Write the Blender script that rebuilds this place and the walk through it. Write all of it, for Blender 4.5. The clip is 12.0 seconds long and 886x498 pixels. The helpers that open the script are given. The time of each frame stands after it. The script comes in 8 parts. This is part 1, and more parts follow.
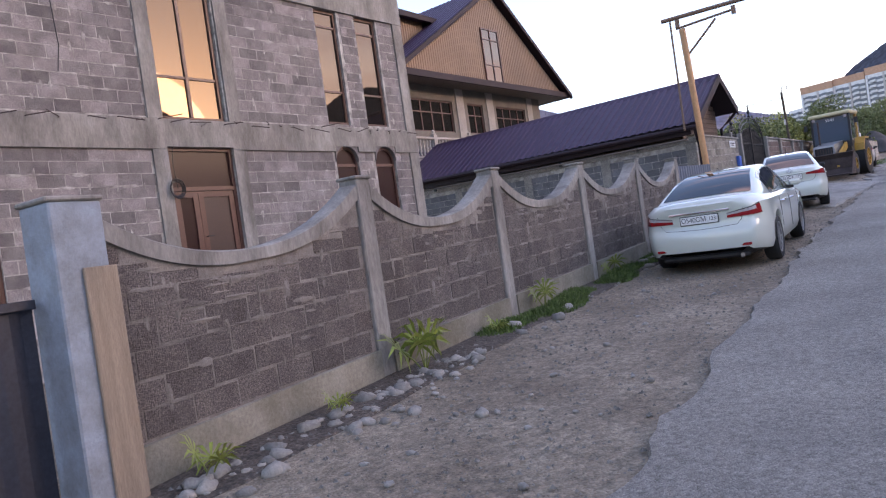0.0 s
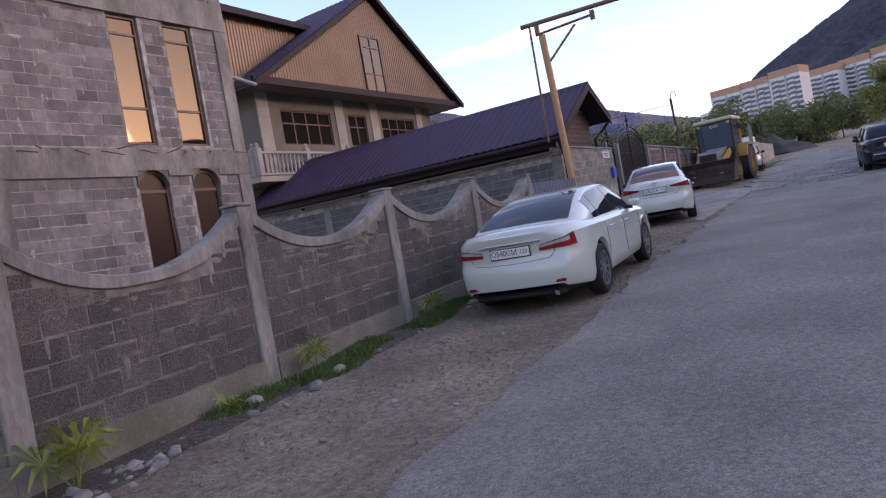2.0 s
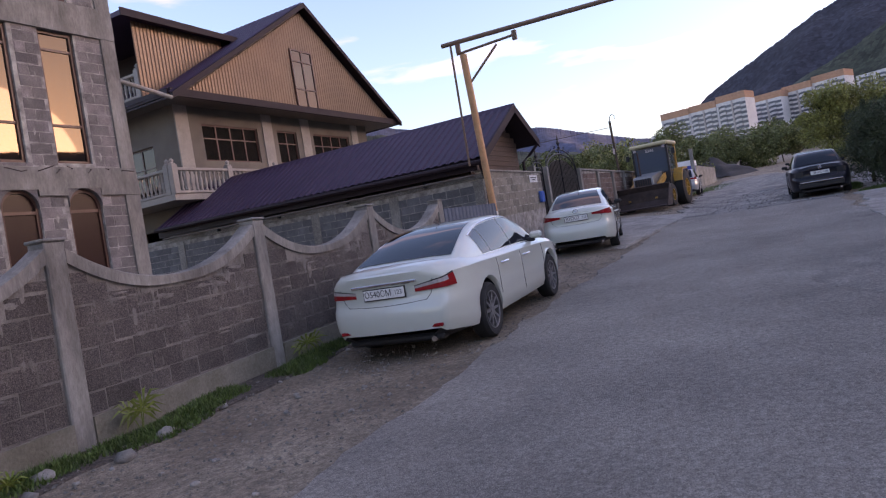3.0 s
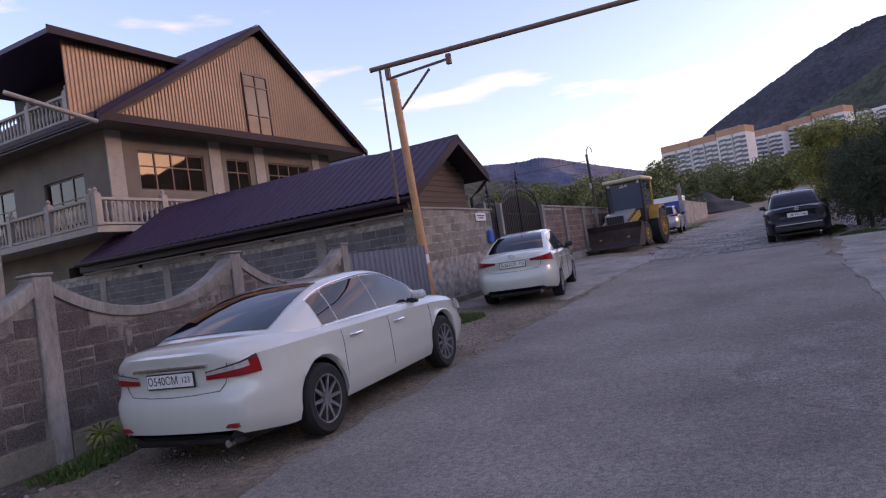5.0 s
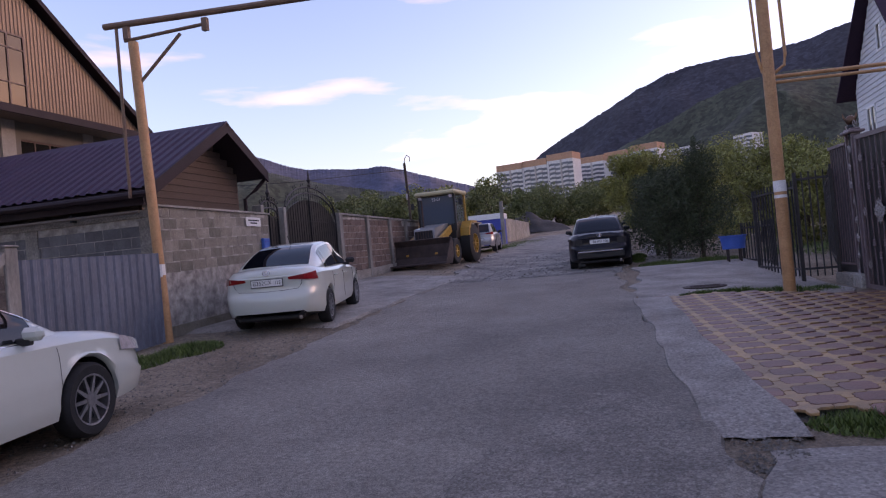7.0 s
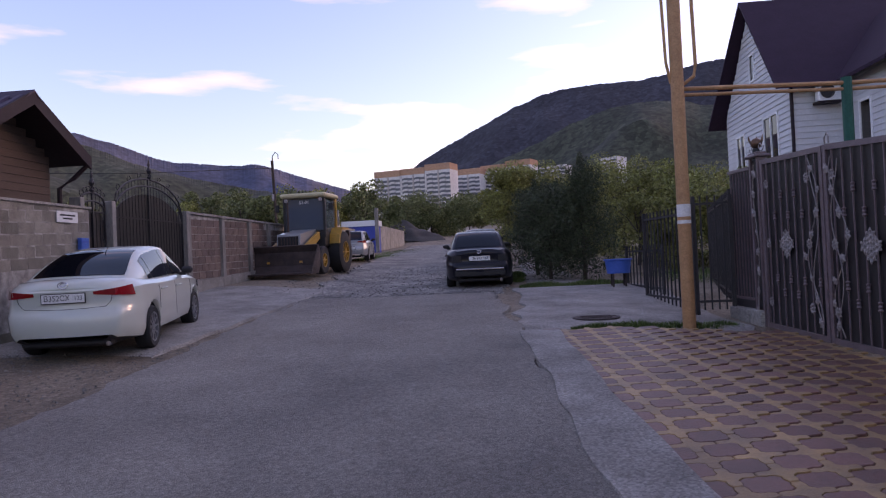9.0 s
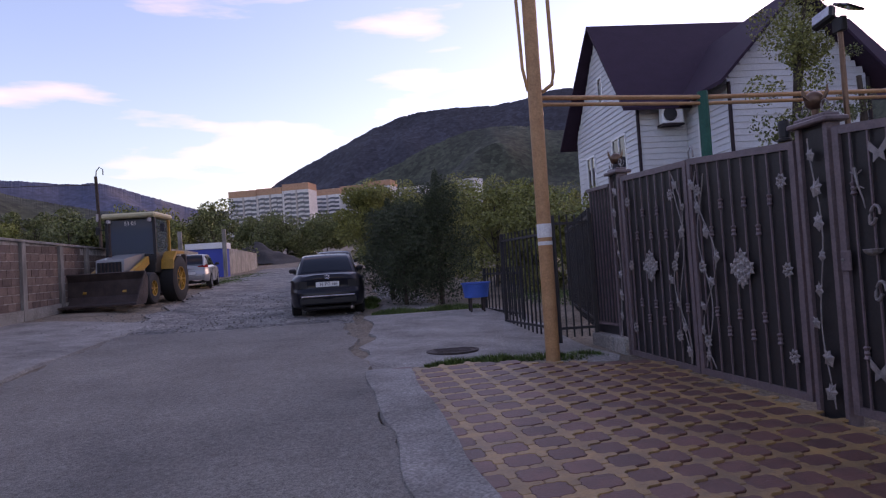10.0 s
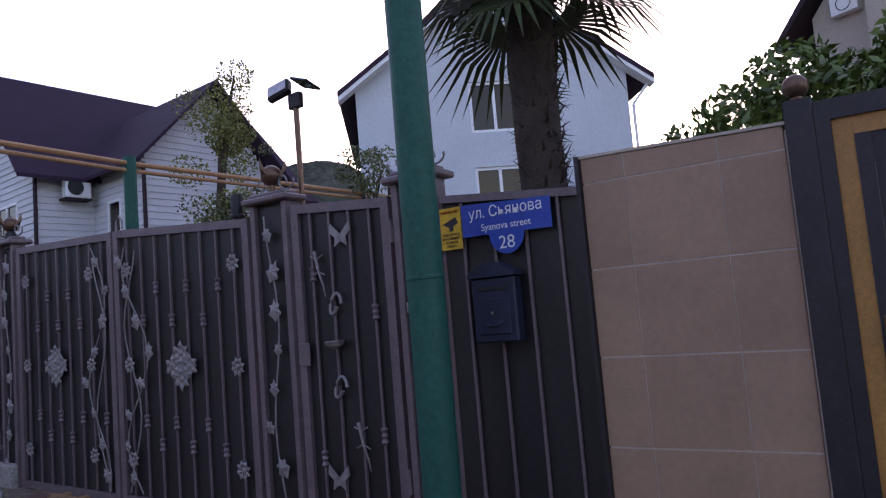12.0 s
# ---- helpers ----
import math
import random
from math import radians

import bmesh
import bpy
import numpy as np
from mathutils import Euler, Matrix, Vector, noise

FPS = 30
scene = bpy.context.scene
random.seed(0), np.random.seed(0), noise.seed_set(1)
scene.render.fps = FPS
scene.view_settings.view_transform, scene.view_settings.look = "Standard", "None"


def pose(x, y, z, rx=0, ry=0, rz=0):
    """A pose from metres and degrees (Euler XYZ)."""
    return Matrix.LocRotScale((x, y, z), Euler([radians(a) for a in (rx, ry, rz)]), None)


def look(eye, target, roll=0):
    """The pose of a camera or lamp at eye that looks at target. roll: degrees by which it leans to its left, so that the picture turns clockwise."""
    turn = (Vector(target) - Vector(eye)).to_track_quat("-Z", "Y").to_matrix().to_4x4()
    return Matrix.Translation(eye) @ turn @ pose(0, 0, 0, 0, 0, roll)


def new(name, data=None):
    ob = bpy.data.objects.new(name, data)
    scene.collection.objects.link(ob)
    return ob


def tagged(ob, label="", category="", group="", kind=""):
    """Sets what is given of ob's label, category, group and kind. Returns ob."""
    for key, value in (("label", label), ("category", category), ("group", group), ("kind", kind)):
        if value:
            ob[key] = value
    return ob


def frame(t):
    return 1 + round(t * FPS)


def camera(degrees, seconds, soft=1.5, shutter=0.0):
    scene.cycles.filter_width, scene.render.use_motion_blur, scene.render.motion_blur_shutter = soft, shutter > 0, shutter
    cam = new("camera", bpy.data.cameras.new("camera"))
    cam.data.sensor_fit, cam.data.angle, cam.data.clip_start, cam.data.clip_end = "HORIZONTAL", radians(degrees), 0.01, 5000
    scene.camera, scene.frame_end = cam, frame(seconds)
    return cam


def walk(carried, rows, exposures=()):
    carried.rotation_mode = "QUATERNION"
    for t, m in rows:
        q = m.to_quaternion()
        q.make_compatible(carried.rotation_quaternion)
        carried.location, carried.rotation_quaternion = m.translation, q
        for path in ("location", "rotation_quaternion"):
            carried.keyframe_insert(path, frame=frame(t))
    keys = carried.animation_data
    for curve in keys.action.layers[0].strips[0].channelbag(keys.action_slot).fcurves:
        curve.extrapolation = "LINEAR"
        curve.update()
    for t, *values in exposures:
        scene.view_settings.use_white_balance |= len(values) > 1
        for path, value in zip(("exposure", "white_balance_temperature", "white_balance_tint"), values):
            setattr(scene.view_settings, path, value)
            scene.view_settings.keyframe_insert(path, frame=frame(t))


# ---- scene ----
cam = camera(64.3, 12.0, soft=1.2)
PATH = [
    (0, (1.92, 0.898, 1.307), (0.674, 2.462, 1.282), -8.1),
    (0.5, (2.076, 1.447, 1.33), (0.878, 3.048, 1.295), -9.7),
    (1, (2.241, 2.048, 1.352), (1.118, 3.7, 1.257), -11.3),
    (1.5, (2.479, 2.603, 1.429), (1.344, 4.248, 1.363), -11.7),
    (2, (2.609, 3.3, 1.432), (1.522, 4.978, 1.396), -9.9),
    (2.5, (2.897, 3.832, 1.503), (1.808, 5.51, 1.503), -9.0),
    (3, (3.016, 4.576, 1.517), (2.04, 6.322, 1.505), -9.2),
    (5, (3.609, 7.034, 1.663), (2.641, 8.783, 1.73), -8.2),
    (5.5, (3.795, 7.781, 1.705), (2.941, 9.589, 1.771), -8.4),
    (6, (3.797, 8.451, 1.7), (3.199, 10.359, 1.738), -7.5),
    (6.5, (3.861, 9.121, 1.725), (3.265, 11.029, 1.801), -6.3),
    (7, (3.886, 9.805, 1.736), (3.34, 11.729, 1.769), -5.2),
    (9, (3.593, 11.747, 1.911), (3.396, 13.737, 1.938), -2.7),
    (9.5, (3.781, 12.56, 1.911), (3.764, 14.559, 1.963), -3.0),
    (10, (3.821, 13.155, 1.995), (4.019, 15.144, 2.058), -3.7),
    (10.5, (3.916, 13.716, 1.986), (4.659, 15.572, 2.058), -4.6),
    (11, (4.166, 14.144, 2.03), (5.321, 15.773, 2.137), -5.2),
    (11.5, (4.225, 14.48, 2.062), (5.761, 15.752, 2.206), -4.7),
    (12, (4.207, 14.564, 2.076), (5.783, 15.782, 2.261), -4.8),
]
walk(cam, [(t, look(eye, target, roll)) for t, eye, target, roll in PATH], exposures=[(0, 3.1, 8100, 36), (0.5, 2.6, 8150, 36), (1.0, 2.65, 8150, 38), (2.5, 2.47, 8200, 42), (5, 2.3, 8400, 49), (7, 2.15, 8300, 52), (9.5, 2.12, 8300, 52), (10.5, 2.02, 8300, 50), (12, 2.33, 7900, 46)])

# ---- light ----
world = bpy.data.worlds.new("world")
scene.world = world
world.use_nodes = True
wn, wl = world.node_tree.nodes, world.node_tree.links
wn.clear()
w_out = wn.new("ShaderNodeOutputWorld")
w_bg = wn.new("ShaderNodeBackground")
w_bg.inputs["Strength"].default_value = 0.15
sky = wn.new("ShaderNodeTexSky")
sky.sky_type = "NISHITA"
sky.sun_disc = False
sky.sun_elevation = radians(6.5)
sky.sun_rotation = radians(62.0)
sky.air_density, sky.dust_density, sky.ozone_density = 1.0, 1.5, 3.0
w_co = wn.new("ShaderNodeTexCoord")
w_map = wn.new("ShaderNodeMapping")
w_map.inputs["Scale"].default_value = (1.2, 1.2, 6.0)
w_noise = wn.new("ShaderNodeTexNoise")
w_noise.inputs["Scale"].default_value = 2.6
w_noise.inputs["Detail"].default_value = 7.0
w_ramp = wn.new("ShaderNodeValToRGB")
w_ramp.color_ramp.elements[0].position = 0.54
w_ramp.color_ramp.elements[1].position = 0.86
w_mix = wn.new("ShaderNodeMix")
w_mix.data_type = "RGBA"
w_mix.inputs[7].default_value = (3.0, 2.5, 2.6, 1)
wl.new(w_co.outputs["Generated"], w_map.inputs["Vector"])
wl.new(w_map.outputs["Vector"], w_noise.inputs["Vector"])
wl.new(w_noise.outputs["Fac"], w_ramp.inputs["Fac"])
wl.new(w_ramp.outputs["Color"], w_mix.inputs[0])
wl.new(sky.outputs["Color"], w_mix.inputs[6])
wl.new(w_mix.outputs[2], w_bg.inputs["Color"])
wl.new(w_bg.outputs["Background"], w_out.inputs["Surface"])
sun_data = bpy.data.lights.new("sun", "SUN")
sun_data.energy, sun_data.angle, sun_data.color = 0.15, radians(14), (1.0, 0.78, 0.55)
sun = new("sun", sun_data)
sun.matrix_world = look((0, 0, 0), (-math.sin(radians(62)), -math.cos(radians(62)), -math.tan(radians(9))))


# ---- materials ----
def mat(name, base, rough=0.8, metal=0.0, vary=0.25, scale=3.0, grain=60.0, bump=0.15, tint=None, patch=0.5, rnd=0.0,
        coat=0.0, spec=0.5, fine=0.18, stretch=(1, 1, 1), obj=False, isl=0.0, pebble=0.0, pscale=40.0):
    m = bpy.data.materials.new(name)
    m.use_nodes = True
    n, l = m.node_tree.nodes, m.node_tree.links
    b = n["Principled BSDF"]
    b.inputs["Roughness"].default_value = rough
    b.inputs["Metallic"].default_value = metal
    b.inputs["Specular IOR Level"].default_value = spec
    b.inputs["Coat Weight"].default_value = coat
    b.inputs["Coat Roughness"].default_value = 0.06
    if obj:
        src = n.new("ShaderNodeTexCoord").outputs["Object"]
    else:
        src = n.new("ShaderNodeNewGeometry").outputs["Position"]
    mp = n.new("ShaderNodeMapping")
    mp.inputs["Scale"].default_value = stretch
    l.new(src, mp.inputs["Vector"])
    big = n.new("ShaderNodeTexNoise")
    big.inputs["Scale"].default_value = scale
    big.inputs["Detail"].default_value = 5
    big.inputs["Roughness"].default_value = 0.62
    small = n.new("ShaderNodeTexNoise")
    small.inputs["Scale"].default_value = grain
    small.inputs["Detail"].default_value = 5
    small.inputs["Roughness"].default_value = 0.7
    l.new(mp.outputs["Vector"], big.inputs["Vector"])
    l.new(mp.outputs["Vector"], small.inputs["Vector"])
    c = Vector(base)
    lo = tint if tint else tuple(c * (1 - vary))
    ramp = n.new("ShaderNodeValToRGB")
    ramp.color_ramp.elements[0].position = max(0.0, patch - 0.18)
    ramp.color_ramp.elements[1].position = min(1.0, patch + 0.18)
    ramp.color_ramp.elements[0].color = (*lo, 1)
    ramp.color_ramp.elements[1].color = (*(c * (1 + vary * 0.6)), 1)
    l.new(big.outputs["Fac"], ramp.inputs["Fac"])
    mul = n.new("ShaderNodeMapRange")
    mul.inputs["From Min"].default_value, mul.inputs["From Max"].default_value = 0.33, 0.67
    mul.inputs["To Min"].default_value, mul.inputs["To Max"].default_value = 1 - fine, 1 + fine
    l.new(small.outputs["Fac"], mul.inputs["Value"])
    value = mul.outputs["Result"]
    for amount, node, socket in ((rnd, "ShaderNodeObjectInfo", "Random"), (isl, "ShaderNodeNewGeometry", "Random Per Island")):
        if amount:
            r = n.new("ShaderNodeMapRange")
            r.inputs["To Min"].default_value, r.inputs["To Max"].default_value = 1 - amount, 1 + amount
            l.new(n.new(node).outputs[socket], r.inputs["Value"])
            mm = n.new("ShaderNodeMath")
            mm.operation = "MULTIPLY"
            l.new(value, mm.inputs[0])
            l.new(r.outputs["Result"], mm.inputs[1])
            value = mm.outputs["Value"]
    height = small.outputs["Fac"]
    if pebble:
        vor = n.new("ShaderNodeTexVoronoi")
        vor.inputs["Scale"].default_value = pscale
        l.new(mp.outputs["Vector"], vor.inputs["Vector"])
        grey = n.new("ShaderNodeRGBToBW")
        l.new(vor.outputs["Color"], grey.inputs["Color"])
        r = n.new("ShaderNodeMapRange")
        r.inputs["From Min"].default_value, r.inputs["From Max"].default_value = 0.2, 0.8
        r.inputs["To Min"].default_value, r.inputs["To Max"].default_value = 1 - pebble, 1 + pebble
        l.new(grey.outputs["Val"], r.inputs["Value"])
        mm = n.new("ShaderNodeMath")
        mm.operation = "MULTIPLY"
        l.new(value, mm.inputs[0])
        l.new(r.outputs["Result"], mm.inputs[1])
        value = mm.outputs["Value"]
        hh = n.new("ShaderNodeMath")
        hh.operation = "SUBTRACT"
        l.new(small.outputs["Fac"], hh.inputs[0])
        l.new(vor.outputs["Distance"], hh.inputs[1])
        height = hh.outputs["Value"]
    sc = n.new("ShaderNodeVectorMath")
    sc.operation = "SCALE"
    l.new(ramp.outputs["Color"], sc.inputs[0])
    l.new(value, sc.inputs["Scale"])
    l.new(sc.outputs["Vector"], b.inputs["Base Color"])
    if bump:
        add = n.new("ShaderNodeMath")
        add.operation = "MULTIPLY_ADD"
        add.inputs[1].default_value = 0.35
        l.new(big.outputs["Fac"], add.inputs[0])
        l.new(height, add.inputs[2])
        bp = n.new("ShaderNodeBump")
        bp.inputs["Strength"].default_value = min(1.0, bump * 2)
        bp.inputs["Distance"].default_value = 0.012
        l.new(add.outputs["Value"], bp.inputs["Height"])
        l.new(bp.outputs["Normal"], b.inputs["Normal"])
    return m


def glass_mat(name, tint, rough=0.02, coat=0.35, shine=(1, 1, 1)):
    m = bpy.data.materials.new(name)
    m.use_nodes = True
    b = m.node_tree.nodes["Principled BSDF"]
    b.inputs["Base Color"].default_value = (*tint, 1)
    b.inputs["Roughness"].default_value = rough
    b.inputs["IOR"].default_value = 1.52
    b.inputs["Specular Tint"].default_value = (*shine, 1)
    b.inputs["Specular IOR Level"].default_value = 0.25 + coat * 2
    b.inputs["Coat Weight"].default_value = coat
    b.inputs["Coat Roughness"].default_value = 0.01
    return m


M = dict(
    dirt=mat("packed_dirt", (0.255, 0.205, 0.15), 0.95, scale=0.8, grain=14, bump=0.6, tint=(0.155, 0.115, 0.08), fine=0.38, pebble=0.2, pscale=55),
    gravel=mat("gravel_dirt", (0.18, 0.165, 0.145), 0.95, scale=1.6, grain=26, bump=0.6, fine=0.45),
    asphalt=mat("worn_asphalt", (0.275, 0.25, 0.215), 0.9, scale=0.5, grain=22, bump=0.6, tint=(0.19, 0.172, 0.15), fine=0.28, pebble=0.26, pscale=105),
    patch=mat("dark_asphalt_patch", (0.235, 0.213, 0.185), 0.9, scale=1.5, grain=26, bump=0.6, tint=(0.165, 0.15, 0.132), fine=0.32, pebble=0.3, pscale=80),
    rough=mat("broken_asphalt", (0.26, 0.24, 0.21), 0.95, scale=0.9, grain=20, bump=0.7, tint=(0.1, 0.095, 0.09), fine=0.5, pebble=0.45, pscale=18),
    slab=mat("worn_concrete", (0.30, 0.28, 0.25), 0.9, scale=1.3, grain=40, bump=0.3, tint=(0.18, 0.165, 0.145), fine=0.3, pebble=0.22, pscale=50),
    concrete=mat("raw_concrete", (0.268, 0.25, 0.225), 0.9, scale=2.6, grain=30, bump=0.4, tint=(0.135, 0.12, 0.105), stretch=(1, 1, 0.35)),
    footing=mat("stained_footing", (0.25, 0.228, 0.185), 0.92, scale=1.6, grain=34, bump=0.3, tint=(0.15, 0.13, 0.092)),
    mortar=mat("mortar", (0.43, 0.40, 0.36), 0.95, scale=5, grain=60, bump=0.4, tint=(0.17, 0.152, 0.14)),
    mortar_d=mat("dull_mortar", (0.235, 0.21, 0.185), 0.95, scale=4, grain=60, bump=0.4, tint=(0.12, 0.10, 0.09)),
    soil=mat("dark_soil", (0.085, 0.066, 0.052), 0.97, scale=3, grain=30, bump=0.7, fine=0.5, pebble=0.3, pscale=30),
    block=mat("cinder_block", (0.15, 0.125, 0.112), 0.97, scale=2.5, grain=70, bump=1.0, fine=0.5, rnd=0.16, tint=(0.105, 0.086, 0.078), pebble=0.25, pscale=120),
    block_b=mat("grey_block", (0.22, 0.195, 0.186), 0.97, scale=4, grain=80, bump=0.8, fine=0.4, rnd=0.32, tint=(0.15, 0.13, 0.127)),
    block_c=mat("light_block", (0.24, 0.215, 0.18), 0.97, scale=4, grain=80, bump=0.8, fine=0.35, rnd=0.28),
    block_j=mat("grey_block_joined", (0.22, 0.195, 0.186), 0.97, scale=4, grain=80, bump=0.8, fine=0.4, isl=0.32, tint=(0.15, 0.13, 0.127)),
    block_d=mat("slate_block", (0.15, 0.15, 0.155), 0.97, scale=4, grain=80, bump=0.6, fine=0.35, isl=0.2),
    brick=mat("brown_block", (0.17, 0.115, 0.095), 0.95, scale=4, grain=60, bump=0.6, fine=0.3, isl=0.3),
    bluewash=mat("blue_wash", (0.25, 0.29, 0.335), 0.9, scale=4, grain=40, bump=0.25, tint=(0.19, 0.195, 0.2), fine=0.08),
    wood=mat("weathered_board", (0.29, 0.215, 0.155), 0.85, scale=3, grain=40, bump=0.2, stretch=(6, 6, 0.5)),
    darksteel=mat("dark_blue_steel", (0.03, 0.035, 0.05), 0.45, 0.3, scale=2, grain=30, bump=0.05),
    bluesheet=mat("blue_grey_sheet", (0.125, 0.15, 0.195), 0.55, 0.35, scale=1.5, grain=30, bump=0.05, stretch=(1, 1, 0.3)),
    winframe=mat("brown_frame", (0.085, 0.03, 0.022), 0.4, vary=0.12, scale=3, grain=40, bump=0.03),
    door=mat("brown_door_panel", (0.04, 0.016, 0.013), 0.45, vary=0.15, scale=3, grain=40, bump=0.03),
    pane=glass_mat("window_glass", (0.015, 0.012, 0.011), coat=0.12, shine=(1.0, 0.66, 0.40)),
    pane_d=glass_mat("brown_tinted_glass", (0.03, 0.011, 0.01), 0.25, 0.0),
    # the cab's bluish sky reflection is painted into this glass colour
    cabglass=glass_mat("cab_glass", (0.07, 0.10, 0.125)),
    carpane_d=glass_mat("dark_car_glass", (0.005, 0.006, 0.009), coat=0.03),
    carpane=glass_mat("car_glass", (0.006, 0.007, 0.009), coat=0.1),
    purple=mat("purple_roof_sheet", (0.05, 0.026, 0.052), 0.5, 0.1, spec=0.3, vary=0.15, scale=1.2, grain=20, bump=0.04),
    maroon=mat("dark_maroon_trim", (0.026, 0.014, 0.018), 0.6, spec=0.25, vary=0.15, scale=2, grain=30, bump=0.04),
    siding=mat("brown_wall_sheet", (0.175, 0.105, 0.066), 0.4, 0.35, vary=0.12, scale=0.8, grain=20, bump=0.03),
    roofdark=mat("dark_roof_tile", (0.034, 0.016, 0.032), 0.75, spec=0.25, vary=0.15, scale=2, grain=20, bump=0.05),
    soffit=mat("soffit_board", (0.15, 0.12, 0.10), 0.7, vary=0.1, scale=1, grain=20, bump=0.05),
    render=mat("house_render", (0.165, 0.138, 0.115), 0.9, vary=0.2, scale=0.9, grain=30, bump=0.2),
    baluster=mat("baluster_concrete", (0.33, 0.295, 0.26), 0.85, vary=0.12, scale=3, grain=30, bump=0.1),
    gable_brown=mat("brown_plank", (0.085, 0.05, 0.036), 0.7, vary=0.2, scale=2, grain=40, bump=0.15, stretch=(1, 0.3, 4)),
    gas=mat("ochre_pipe_paint", (0.50, 0.26, 0.12), 0.55, vary=0.12, scale=5, grain=40, bump=0.06, tint=(0.43, 0.205, 0.09)),
    gas_dark=mat("brown_pipe_paint", (0.20, 0.115, 0.075), 0.6, vary=0.2, scale=5, grain=40, bump=0.06),
    green=mat("green_paint", (0.001, 0.11, 0.08), 0.5, spec=0.25, vary=0.12, scale=3, grain=30, bump=0.04),
    gate=mat("brown_gate_frame", (0.19, 0.14, 0.145), 0.42, 0.15, vary=0.15, scale=6, grain=40, bump=0.05),
    gatesheet=mat("black_gate_sheet", (0.03, 0.027, 0.028), 0.36, 0.1, vary=0.15, scale=1.2, grain=30, bump=0.02),
    iron=mat("black_iron", (0.03, 0.027, 0.03), 0.5, 0.2, vary=0.2, scale=6, grain=40, bump=0.05),
    silver=mat("silvered_iron", (0.30, 0.27, 0.26), 0.45, 0.3, vary=0.3, scale=14, grain=90, bump=0.2),
    navy=mat("navy_cast_metal", (0.016, 0.024, 0.05), 0.5, 0.2, vary=0.2, scale=6, grain=40, bump=0.08),
    bronze=mat("bronze_paint", (0.16, 0.09, 0.06), 0.35, 0.7, vary=0.2, scale=6, grain=40, bump=0.05),
    gold=mat("gold_wood", (0.45, 0.20, 0.05), 0.5, vary=0.15, scale=3, grain=40, bump=0.05),
    walltile=mat("beige_stone_tile", (0.37, 0.225, 0.145), 0.55, vary=0.12, scale=2.2, grain=26, bump=0.08, rnd=0.06, fine=0.08),
    grout=mat("pale_grout", (0.50, 0.42, 0.34), 0.9, vary=0.1, scale=4, grain=60, bump=0.05),
    pav_y=mat("ochre_paver", (0.40, 0.225, 0.085), 0.5, vary=0.2, scale=3, grain=50, bump=0.15, rnd=0.18, tint=(0.22, 0.135, 0.075)),
    pav_r=mat("rust_paver", (0.19, 0.078, 0.058), 0.5, vary=0.2, scale=3, grain=50, bump=0.15, rnd=0.22, tint=(0.14, 0.065, 0.05)),
    white=mat("white_car_paint", (0.54, 0.575, 0.51), 0.28, vary=0.02, scale=1, grain=10, bump=0.0, coat=1.0, fine=0.01, obj=True),
    darkpaint=mat("dark_blue_car_paint", (0.006, 0.007, 0.013), 0.3, spec=0.2, vary=0.05, scale=1, grain=10, bump=0.0, coat=0.25, fine=0.02, obj=True),
    greypaint=mat("silver_car_paint", (0.35, 0.36, 0.37), 0.35, 0.4, vary=0.04, scale=1, grain=10, bump=0.0, coat=0.6, fine=0.02, obj=True),
    rubber=mat("tyre_rubber", (0.016, 0.016, 0.017), 0.8, vary=0.2, scale=6, grain=50, bump=0.1, obj=True),
    rim=mat("alloy_rim", (0.45, 0.45, 0.46), 0.3, 0.9, vary=0.1, scale=6, grain=50, bump=0.02, obj=True),
    plastic=mat("black_plastic", (0.013, 0.013, 0.014), 0.55, vary=0.1, scale=6, grain=50, bump=0.03, obj=True),
    redlens=mat("red_lamp_lens", (0.32, 0.008, 0.012), 0.12, vary=0.1, scale=20, grain=90, bump=0.0, coat=1.0, obj=True),
    clearlens=mat("clear_lamp_lens", (0.55, 0.5, 0.5), 0.1, 0.2, vary=0.2, scale=20, grain=90, bump=0.0, coat=1.0, obj=True),
    chrome=mat("chrome", (0.75, 0.75, 0.76), 0.12, 1.0, vary=0.03, scale=6, grain=50, bump=0.0, obj=True),
    plate=mat("white_plate", (0.72, 0.72, 0.70), 0.4, vary=0.04, scale=6, grain=50, bump=0.0, obj=True),
    ink=mat("black_ink", (0.012, 0.012, 0.014), 0.5, vary=0.05, scale=6, grain=50, bump=0.0, obj=True),
    whiteink=mat("white_ink", (0.8, 0.8, 0.8), 0.5, vary=0.03, scale=6, grain=50, bump=0.0, obj=True),
    yellow=mat("machine_yellow", (0.46, 0.23, 0.03), 0.45, vary=0.2, scale=4, grain=40, bump=0.08, tint=(0.36, 0.19, 0.03)),
    rust=mat("muddy_bucket_steel", (0.072, 0.05, 0.045), 0.75, 0.3, vary=0.35, scale=3, grain=40, bump=0.3),
    cream=mat("cream_roof_paint", (0.55, 0.47, 0.28), 0.5, vary=0.12, scale=3, grain=40, bump=0.05),
    bluesign=mat("blue_enamel", (0.012, 0.07, 0.38), 0.35, vary=0.05, scale=4, grain=40, bump=0.0),
    yellowsign=mat("yellow_enamel", (0.65, 0.36, 0.02), 0.4, vary=0.05, scale=4, grain=40, bump=0.0),
    bluetub=mat("blue_plastic_tub", (0.02, 0.12, 0.45), 0.5, vary=0.12, scale=4, grain=40, bump=0.03),
    bluetarp=mat("blue_sheet", (0.03, 0.07, 0.38), 0.6, vary=0.15, scale=1, grain=20, bump=0.05),
    whiteside=mat("white_vinyl_siding", (0.54, 0.54, 0.55), 0.55, vary=0.05, scale=1.5, grain=30, bump=0.05),
    whitewall=mat("white_render", (0.53, 0.57, 0.60), 0.85, vary=0.06, scale=0.8, grain=30, bump=0.1),
